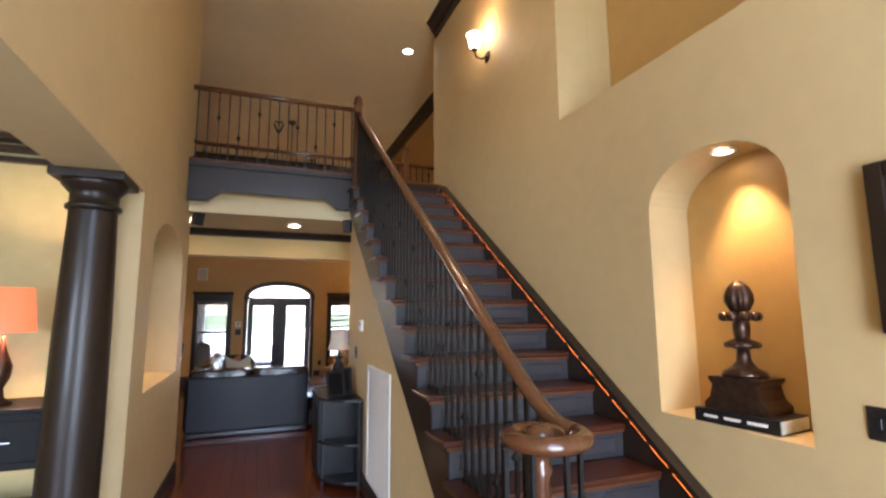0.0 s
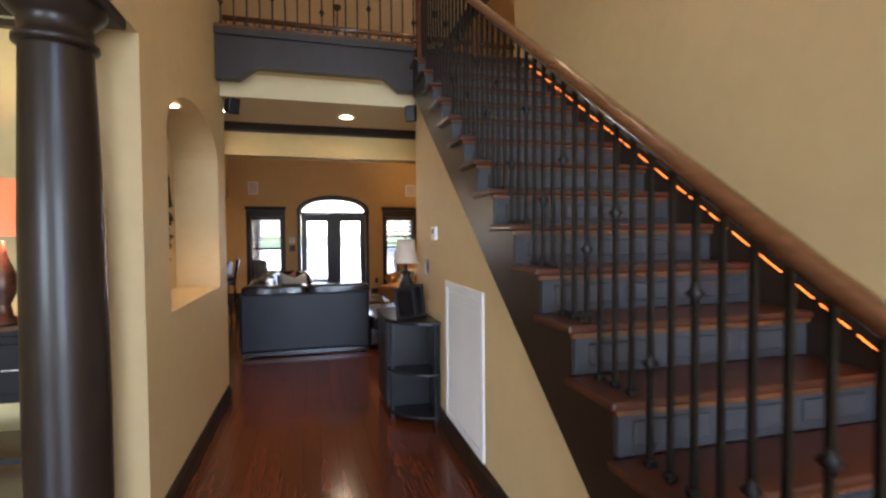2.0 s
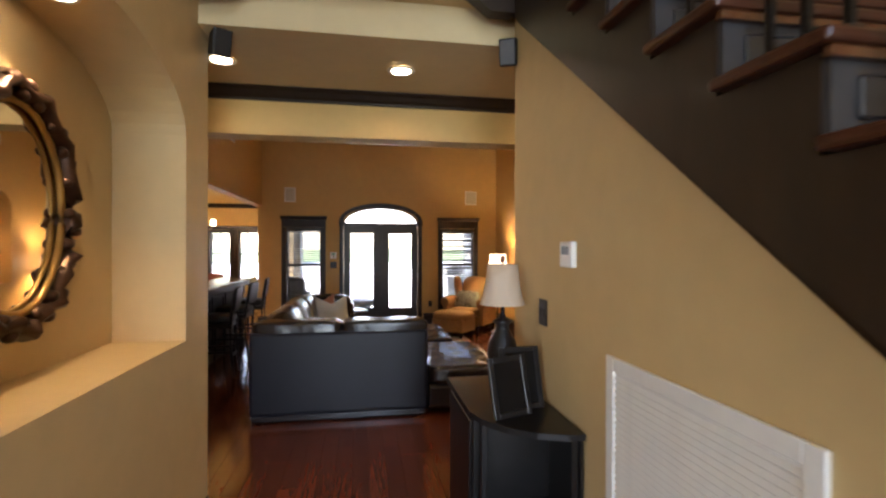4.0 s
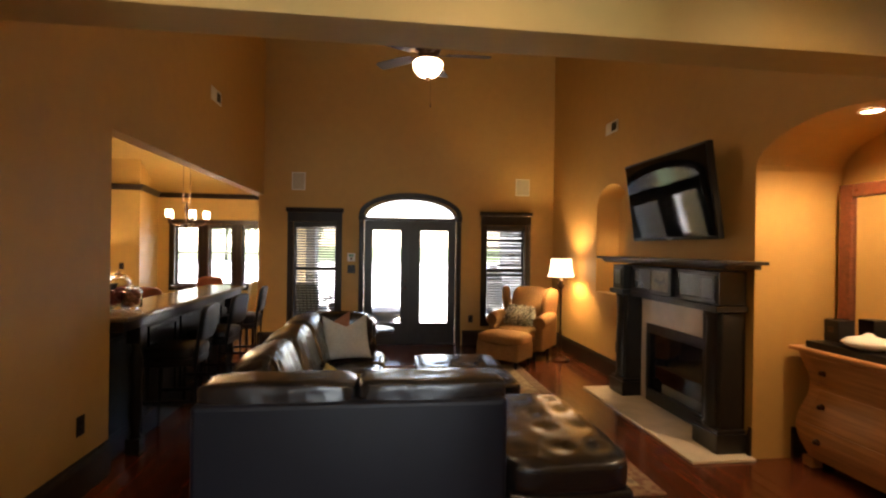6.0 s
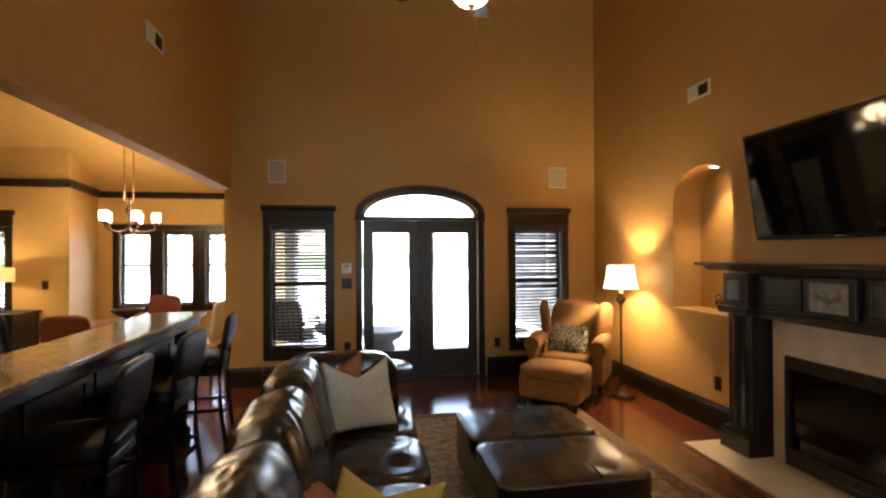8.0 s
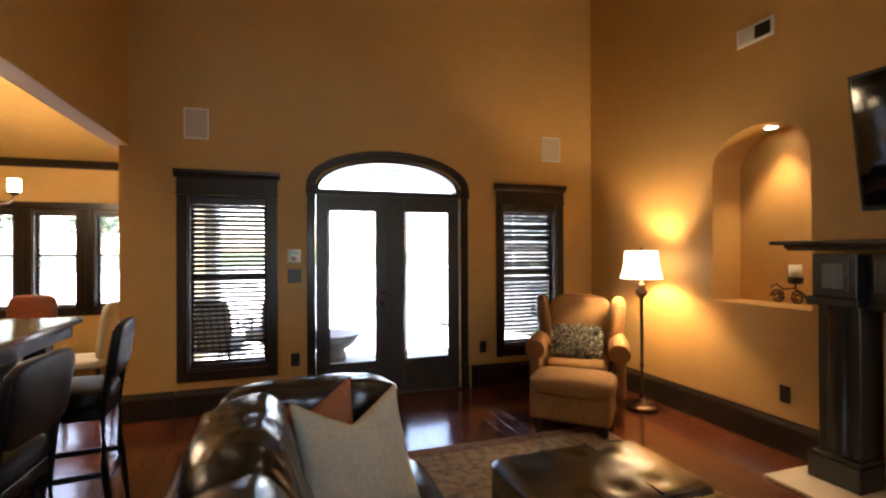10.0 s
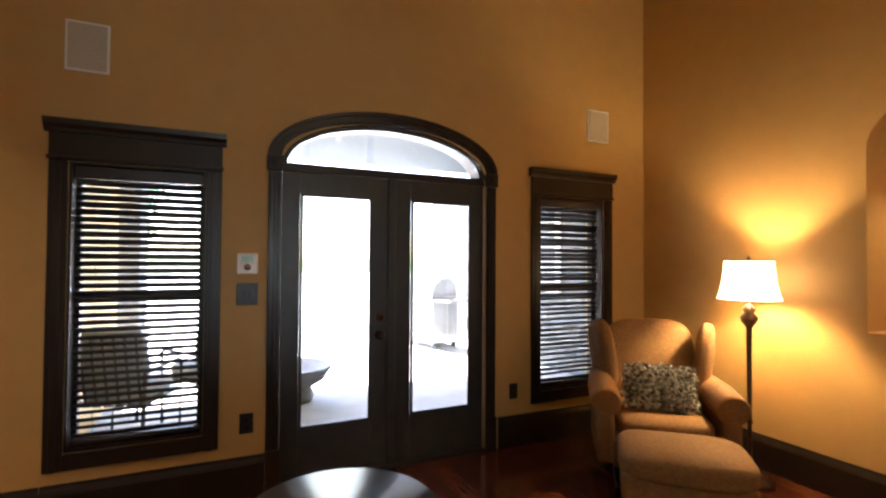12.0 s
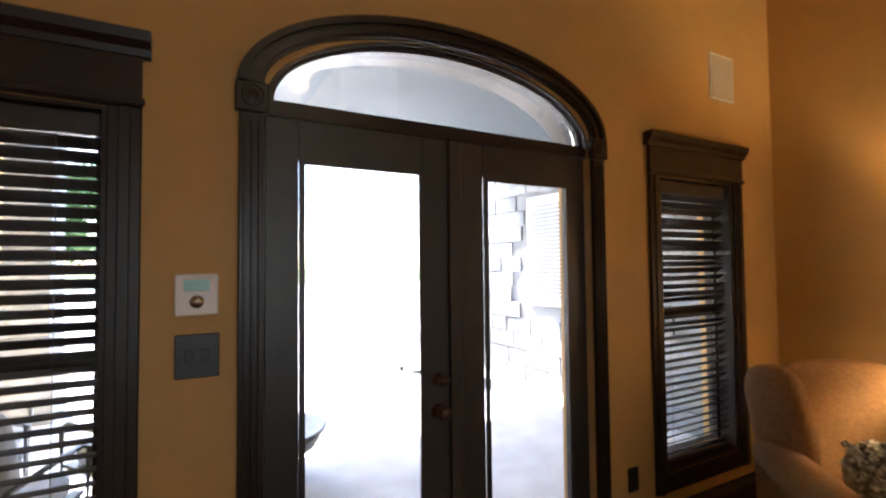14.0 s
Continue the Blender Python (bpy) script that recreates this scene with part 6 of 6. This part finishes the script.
# ---- ceiling fan ----
fan = thing("ceiling_fan", "bronze five blade ceiling fan with a glowing bowl light", "ceiling fan", (1.19, 10.10, 0.10))
bm = bmesh.new()
lathe(bm, [(0.07, CZ - 0.101), (0.07, CZ - 0.15), (0.02, CZ - 0.19), (0.013, CZ - 0.2), (0.013, 3.695), (0.03, 3.685)], n=18)
part("downrod", bm, BRONZE, fan)
bm = bmesh.new()
lathe(bm, [(0.03, 3.685), (0.08, 3.670), (0.125, 3.625), (0.135, 3.565), (0.12, 3.515), (0.09, 3.485), (0.085, 3.455), (0.13, 3.435), (0.13, 3.420)], n=32)
part("motor", bm, BRONZE, fan)
bm = bmesh.new()
lathe(bm, [(0.15, 3.420), (0.158, 3.405), (0.145, 3.345), (0.10, 3.290), (0.04, 3.265), (0.001, 3.262)], n=32)
bowl = part("light_bowl", bm, BULB, fan)
bm = bmesh.new()
lathe(bm, [(0.03, 3.267), (0.022, 3.250), (0.008, 3.240), (0.001, 3.225)], n=14)
part("finial", bm, BRONZE, bowl)
bm = bmesh.new()
tube(bm, [(0.03, 0.0, 3.265), (0.03, 0, 2.995)], 0.002, 5)
tube(bm, [(0.03, 0, 2.995), (0.03, 0, 2.955)], 0.006, 6)
part("pull_chain", bm, BRONZE, fan)
for k in range(5):
    a = -3 + k * 72
    bm = bmesh.new()
    prism(bm, [(0.19, -0.05), (0.30, -0.066), (0.62, -0.072), (0.655, -0.05), (0.66, 0.0), (0.655, 0.05), (0.62, 0.072), (0.30, 0.066), (0.19, 0.05)], "z", -0.004, 0.004)
    shift(bm, Matrix.Translation((0, 0, 3.500)) @ pose(0, 0, 0, 0, 0, a) @ pose(0, 0, 0, 12, 0, 0))
    bl = part("blade", bm, FANW, fan)
    bm = bmesh.new()
    box(bm, 0.10, -0.02, -0.012, 0.24, 0.02, -0.0045, bevel=0.003, seg=1)
    shift(bm, Matrix.Translation((0, 0, 3.500)) @ pose(0, 0, 0, 0, 0, a) @ pose(0, 0, 0, 12, 0, 0))
    part("blade_iron", bm, BRONZE, bl)
point_lamp("fan_light", (1.19, 10.10, 3.29), 2.5, (1.0, 0.70, 0.40), 0.1)

# ---- alcove: chest, mirror, boxes ----
ch = thing("bombe_chest", "honey pine bombe chest of drawers with bronze knobs in the alcove", "chest of drawers", (3.885, 7.86, 0))
BOMBE = [(0.08, 0.055), (0.13, 0.035), (0.22, 0.0), (0.33, -0.012), (0.43, 0.01), (0.53, 0.045), (0.62, 0.06), (0.70, 0.05), (0.78, 0.02), (0.86, 0.0)]
def bombe(z):
    for (za, xa), (zb, xb) in zip(BOMBE, BOMBE[1:]):
        if z <= zb:
            return xa + (xb - xa) * (z - za) / (zb - za)
    return BOMBE[-1][1]
def bombe_shell(bm, za, zb, out, back, half, n=8):
    """A slice of the swelling carcass from za to zb, standing out by a little."""
    rings = []
    for i in range(n + 1):
        z = za + (zb - za) * i / n
        x, w = bombe(z) - out, half - bombe(z) * 0.8 + out
        rings.append([bm.verts.new(p) for p in ((back, -w, z), (back, w, z), (x + 0.05, w, z), (x + 0.012, w - 0.03, z), (x, w - 0.10, z), (x - 0.008, 0, z), (x, -w + 0.10, z), (x + 0.012, -w + 0.03, z), (x + 0.05, -w, z))])
    for p, q in zip(rings, rings[1:]):
        for k in range(9):
            bm.faces.new((p[k], p[(k + 1) % 9], q[(k + 1) % 9], q[k]))
    bm.faces.new(rings[0][::-1])
    bm.faces.new(rings[-1])
    return bm
part("body", bombe_shell(bmesh.new(), 0.08, 0.86, 0.0, 0.405, 0.585, 14), PINE, ch)
part("top", B(-0.03, -0.61, 0.861, 0.41, 0.61, 0.893, bevel=0.01), PINE, ch)
for za, zb in ((0.13, 0.345), (0.375, 0.60), (0.63, 0.835)):
    d = part("drawer", bombe_shell(bmesh.new(), za, zb, 0.009, 0.10, 0.545, 6), PINE, ch)
    zm = (za + zb) / 2
    for y in (-0.36, 0.36):
        bm = bmesh.new()
        lathe(bm, [(0.024, 0), (0.026, 0.004), (0.009, 0.01), (0.018, 0.022), (0.014, 0.034), (0.001, 0.037)], n=14)
        shift(bm, Matrix.Translation((bombe(zm) - 0.011, y, zm)) @ pose(0, 0, 0, 0, -90, 0))
        part("knob", bm, BRONZE, d)
for x in (0.09, 0.36):
    for y in (-0.50, 0.50):
        part("foot", B(x - 0.045, y - 0.045, 0, x + 0.045, y + 0.045, 0.08, bevel=0.012), PINE, ch)
am = thing("leaning_mirror", "brown wood framed mirror hung over the chest", "mirror", (4.285, 7.96, 1.50))
for a in ((-0.47, -0.62, -0.37, 0.62), (0.37, -0.62, 0.47, 0.62), (-0.37, 0.52, 0.37, 0.62), (-0.37, -0.62, 0.37, -0.52)):
    part("frame", B(-0.05, a[0], a[1], -0.001, a[2], a[3], bevel=0.012), REDW, am)
part("glass", B(-0.02, -0.368, -0.518, -0.012, 0.368, 0.518), MIRROR, am)
bx = thing("media_box", "low black media box on the chest", "electronics", (4.06, 8.05, 0.894))
part("case", B(-0.15, -0.32, 0, 0.15, 0.32, 0.05, bevel=0.006), BLACKW, bx)
bx = thing("speaker_box", "small black speaker on the chest", "speaker", (4.12, 8.30, 0.945))
part("cabinet", B(-0.07, -0.06, 0, 0.07, 0.06, 0.16, bevel=0.008), BLACKW, bx)
part("knob", B(-0.078, -0.02, 0.07, -0.0705, 0.02, 0.11, bevel=0.003), BRONZE, bx)
dish = thing("covered_dish", "cream lidded dish on the media box", "dish", (4.05, 8.02, 0.945))
bm = bmesh.new()
lathe(bm, [(0.07, 0), (0.13, 0.02), (0.15, 0.045), (0.12, 0.07), (0.04, 0.09), (0.02, 0.11), (0.001, 0.115)], n=28)
part("dish", bm, WHITE, dish)

# ---- breakfast bar and kitchen side ----
bar = thing("breakfast_bar", "raised breakfast bar with tan granite top and black panelled front", "breakfast bar")
bm = bmesh.new()
box(bm, -1.50, 8.725, 1.045, -1.00, 11.60, 1.082, bevel=0.010)
part("worktop", bm, GRANITE, bar, "tan granite bar top")
part("front", B(-1.40, 8.73, 0.0, -1.20, 11.50, 1.044), BLACKW, bar)
for k in range(4):
    y = 8.80 + k * 0.64
    for q in ((y, 0.16, y + 0.56, 0.20), (y, 0.86, y + 0.56, 0.90), (y, 0.20, y + 0.04, 0.86), (y + 0.52, 0.20, y + 0.56, 0.86)):
        part("panel_moulding", B(-1.1995, q[0], q[1], -1.185, q[2], q[3], bevel=0.003, seg=1), BLACKW, bar)
part("apron", B(-1.195, 8.75, 0.97, -1.04, 11.55, 1.044, bevel=0.004, seg=1), BLACKW, bar)
for y in (9.05, 11.28):
    bm = bmesh.new()
    box(bm, -1.15, y - 0.05, 0.0, -1.05, y + 0.05, 0.12, bevel=0.006)
    lathe(bm, [(0.045, 0.12), (0.03, 0.16), (0.048, 0.3), (0.036, 0.5), (0.05, 0.72), (0.03, 0.8), (0.045, 0.84)], -1.10, y, n=18)
    box(bm, -1.15, y - 0.05, 0.84, -1.05, y + 0.05, 0.969, bevel=0.006)
    part("post", bm, BLACKW, bar)


def bar_stool():
    t = thing("bar_stool", "dark wood bar stool with a black leather back and seat", "bar stool", (0, 0, 0), 0, "bar stools")
    part("seat", puff(bmesh.new(), 0, 0, 0.705, 0.44, 0.44, 0.10, 5.0, 10, 0.003, 6, 0.015), BLACKL, t)
    part("seat_rail", B(-0.20, -0.20, 0.60, 0.20, 0.20, 0.66, bevel=0.008), BLACKW, t)
    part("backrest", shift(puff(bmesh.new(), 0, 0, 0, 0.05, 0.44, 0.30, 5.0, 10, 0.003, 6), Matrix.Translation((0.245, 0, 0.945)) @ pose(0, 0, 0, 0, 8, 0)), BLACKL, t)
    for y in (-0.19, 0.19):
        bm = bmesh.new()
        tube(bm, [(0.24, y, 0.0), (0.20, y, 0.35), (0.195, y, 0.66), (0.235, y, 0.95), (0.25, y, 1.06)], [0.016, 0.02, 0.02, 0.017, 0.014], 8)
        part("back_leg", bm, BLACKW, t)
        bm = bmesh.new()
        tube(bm, [(-0.21, y, 0.0), (-0.19, y, 0.62)], [0.016, 0.021], 8)
        part("front_leg", bm, BLACKW, t)
        part("side_stretcher", B(-0.19, y - 0.012, 0.30, 0.21, y + 0.012, 0.33, bevel=0.004, seg=1), BLACKW, t)
    part("footrest", B(-0.212, -0.19, 0.20, -0.186, 0.19, 0.23, bevel=0.004, seg=1), STEEL, t, "worn metal footrest")
    part("rear_stretcher", B(0.19, -0.19, 0.24, 0.214, 0.19, 0.27, bevel=0.004, seg=1), BLACKW, t)
    return t


s0 = bar_stool()
s0.matrix_world = pose(-0.96, 9.44, 0, 0, 0, 4)
copy_thing(s0, pose(-0.96, 10.32, 0, 0, 0, -3))
copy_thing(s0, pose(-0.96, 11.26, 0, 0, 0, 5))


CRAN = surface("dried_cranberry", (0.34, 0.06, 0.04), 0.5, grain=30, vary=0.4, bump=0.2)


def jar(at, r, h, fill, label):
    t = thing("apothecary_jar", label, "jar", at, group="glass jars")
    bm = bmesh.new()
    lathe(bm, [(r * 0.7, 0), (r, 0.015), (r, h * 0.72), (r * 0.7, h * 0.8), (r * 0.7, h * 0.82), (r * 0.66, h * 0.82), (r * 0.66, h * 0.79), (r * 0.94, h * 0.71), (r * 0.94, 0.02), (0.001, 0.02)], n=28)
    j = part("jar", bm, JARG, t)
    bm = bmesh.new()
    lathe(bm, [(r * 0.74, h * 0.822), (r * 0.74, h * 0.85), (r * 0.3, h * 0.91), (r * 0.12, h * 0.93), (r * 0.22, h * 0.97), (r * 0.1, h), (0.001, h)], n=24)
    part("lid", bm, JARG, t)
    bm = bmesh.new()
    rr = random.Random(int(h * 1000))
    for i in range(60):
        a, q, z = rr.uniform(0, 6.28), r * 0.72 * math.sqrt(rr.random()), 0.04 + rr.random() * h * 0.42
        puff(bm, q * math.cos(a), q * math.sin(a), z, 0.035, 0.035, 0.03, 2.2, 1)
    part("filling", bm, fill, j, "dried red and brown filling")


jar((-1.31, 9.20, 1.083), 0.085, 0.30, CRAN, "glass jar with a red filling on the bar")
jar((-1.19, 9.16, 1.083), 0.07, 0.20, RUSTF, "small glass jar with a rust filling on the bar")
jar((-1.42, 9.10, 1.083), 0.075, 0.38, CRAN, "tall glass jar with a dark red filling on the bar")

chd = thing("chandelier", "bronze chandelier with five glowing candle glasses over the dinette", "chandelier", (-2.48, 13.5, 0))
bm = bmesh.new()
lathe(bm, [(0.02, 1.86), (0.04, 1.88), (0.015, 1.92), (0.03, 1.98), (0.015, 2.05), (0.035, 2.18), (0.02, 2.24), (0.008, 2.27), (0.008, 2.30)], n=16)
part("stem", bm, BRONZE, chd)
bm = bmesh.new()
tube(bm, [(-0.055, 0, 2.28), (-0.055, 0, 3.52)], 0.004, 6)
tube(bm, [(0.055, 0, 2.28), (0.055, 0, 3.52)], 0.004, 6)
tube(bm, [(-0.07, 0, 2.28), (0.07, 0, 2.28)], 0.006, 6)
lathe(bm, [(0.07, 3.50), (0.07, 3.53), (0.05, 3.55)], n=18)
part("chain", bm, BRONZE, chd)
for k in range(5):
    a = radians(20 + 72 * k)
    c, s_ = math.cos(a), math.sin(a)
    bm = bmesh.new()
    tube(bm, [(0.02 * c, 0.02 * s_, 1.95), (0.14 * c, 0.14 * s_, 1.89), (0.27 * c, 0.27 * s_, 1.93), (0.30 * c, 0.30 * s_, 2.01)], 0.009, 7)
    lathe(bm, [(0.02, 2.0), (0.045, 2.02), (0.04, 2.03)], 0.30 * c, 0.30 * s_, n=14)
    arm = part("arm", bm, BRONZE, chd)
    bm = bmesh.new()
    lathe(bm, [(0.045, 2.03), (0.05, 2.05), (0.05, 2.15), (0.046, 2.15), (0.046, 2.04)], 0.30 * c, 0.30 * s_, n=18)
    part("glass_shade", bm, BULB, arm)
point_lamp("chandelier_light", (-2.48, 13.5, 2.25), 45, WARM, 0.15)

# dinette
dt = thing("dining_table", "dark wood dinette table under the chandelier", "table", (-2.55, 13.5, 0))
bm = bmesh.new()
lathe(bm, [(0.60, 0.72), (0.62, 0.735), (0.61, 0.75), (0.001, 0.752)], n=40)
part("tabletop", bm, REDW, dt)
bm = bmesh.new()
lathe(bm, [(0.30, 0), (0.28, 0.05), (0.08, 0.1), (0.07, 0.4), (0.1, 0.6), (0.3, 0.719)], n=24)
part("pedestal", bm, REDW, dt)


def dinette_chair(at, turn, mat, label):
    t = thing("dining_chair", label, "chair", at, turn, "dinette chairs")
    part("seat", puff(bmesh.new(), 0, 0, 0.45, 0.46, 0.46, 0.09, 5, 8), mat, t)
    part("backrest", shift(puff(bmesh.new(), 0, 0, 0, 0.46, 0.07, 0.52, 5, 8), Matrix.Translation((0, 0.23, 0.74)) @ pose(0, 0, 0, -8, 0, 0)), mat, t)
    for x in (-0.19, 0.19):
        for y in (-0.19, 0.2):
            part("leg", B(x - 0.02, y - 0.02, 0, x + 0.02, y + 0.02, 0.41, bevel=0.004, seg=1), BLACKW, t)
    return t


dinette_chair((-2.55, 12.55, 0), 180, REDW, "dark red leather chair at the dinette table")
dinette_chair((-3.25, 12.85, 0), 140, BLACKL, "black leather chair at the dinette table")
dinette_chair((-1.65, 13.5, 0), -90, CREAMF, "cream upholstered chair at the dinette table")
dinette_chair((-2.5, 14.45, 0), 0, REDW, "dark red leather chair by the bay windows")
cp = thing("centrepiece", "dark bronze bowl centrepiece on the dinette table", "bowl", (-2.5, 13.5, 0.753))
bm = bmesh.new()
lathe(bm, [(0.07, 0), (0.05, 0.03), (0.03, 0.06), (0.12, 0.1), (0.2, 0.17), (0.19, 0.17), (0.11, 0.11), (0.001, 0.09)], n=28)
part("bowl", bm, BRONZE, cp)
bu = thing("buffet", "dark wood buffet against the breakfast room wall", "buffet", (-4.35, 13.9, 0))
part("top", B(-0.7, -0.26, 0.84, 0.5, 0.28, 0.87, bevel=0.006), BLACKW, bu)
part("body", B(-0.67, -0.24, 0.06, 0.47, 0.27, 0.839, bevel=0.004, seg=1), BLACKW, bu)
for x in (-0.64, -0.08):
    part("door", B(x, -0.255, 0.12, x + 0.5, -0.2405, 0.78, bevel=0.006), BLACKW, bu)
for x in (-0.6, 0.4):
    part("foot", B(x - 0.05, -0.2, 0, x + 0.05, 0.22, 0.06), BLACKW, bu)
SHADE_AMBER = glow("dim_amber_shade", (1.0, 0.50, 0.14), 0.10, (0.5, 0.36, 0.2))
bl = thing("table_lamp", "lit drum shade table lamp on the breakfast room buffet", "lamp", (-4.15, 13.86, 0.871))
bm = bmesh.new()
lathe(bm, [(0.08, 0), (0.08, 0.015), (0.012, 0.03), (0.012, 0.42)], n=18)
part("base", bm, BRONZE, bl)
bm = bmesh.new()
lathe(bm, [(0.15, 0.40), (0.15, 0.58), (0.147, 0.58), (0.147, 0.402)], n=32, close=False)
part("shade", bm, SHADE_AMBER, bl)
point_lamp("buffet_lamp_bulb", (-4.15, 13.86, 1.36), 7, WARM)
plate("switch_plate", on_wall(("n", 14.2), -3.82, 1.2), 0.08, 0.12, "dark switch plate on the breakfast room wall", 1)

# ---- hardwood planks ----
PW = 0.118
fl_ = bpy.data.objects["floor"]
rnd = random.Random(11)
meshes = {}
def plank_mesh(length):
    if length not in meshes:
        bm = B(-PW / 2 + 0.0006, 0.0006, -0.012, PW / 2 - 0.0006, length - 0.0006, 0.0, bevel=0.0016, seg=1)
        bmesh.ops.recalc_face_normals(bm, faces=bm.faces[:])
        me = bpy.data.meshes.new("plank")
        bm.to_mesh(me)
        bm.free()
        me.materials.append(FLOORW)
        meshes[length] = me
    return meshes[length]
rest = bmesh.new()
count = 0
x = -6.80 + PW / 2
while x < 5.3:
    y = -1.8
    L = rnd.choice((0.6, 1.0, 1.4, 1.8))
    while y < 15.4:
        lim = 13.17 if x > -1.02 else 15.5
        if y > lim - 0.05:
            break
        inside = y + L < lim and (HX - 0.3 < x < SX + 0.2 and 1.4 < y + L / 2 < 7.9) or (LX < x < RX and 6.6 < y + L / 2 < 12.6)
        if inside and count < 300:
            o = new("plank", plank_mesh(L))
            o.location = (x, y, 0.0)
            o.parent = fl_
            count += 1
        else:
            box(rest, x - PW / 2 + 0.0006, y + 0.0006, -0.0119, x + PW / 2 - 0.0006, min(y + L, lim) - 0.0006, -0.0002)
        y += L
        L = rnd.choice((1.0, 1.4, 1.8, 2.2))
    x += PW
tagged(part("floor_planks", rest, FLOORW, fl_), "reddish brown hardwood planks", "", "", "stuff")
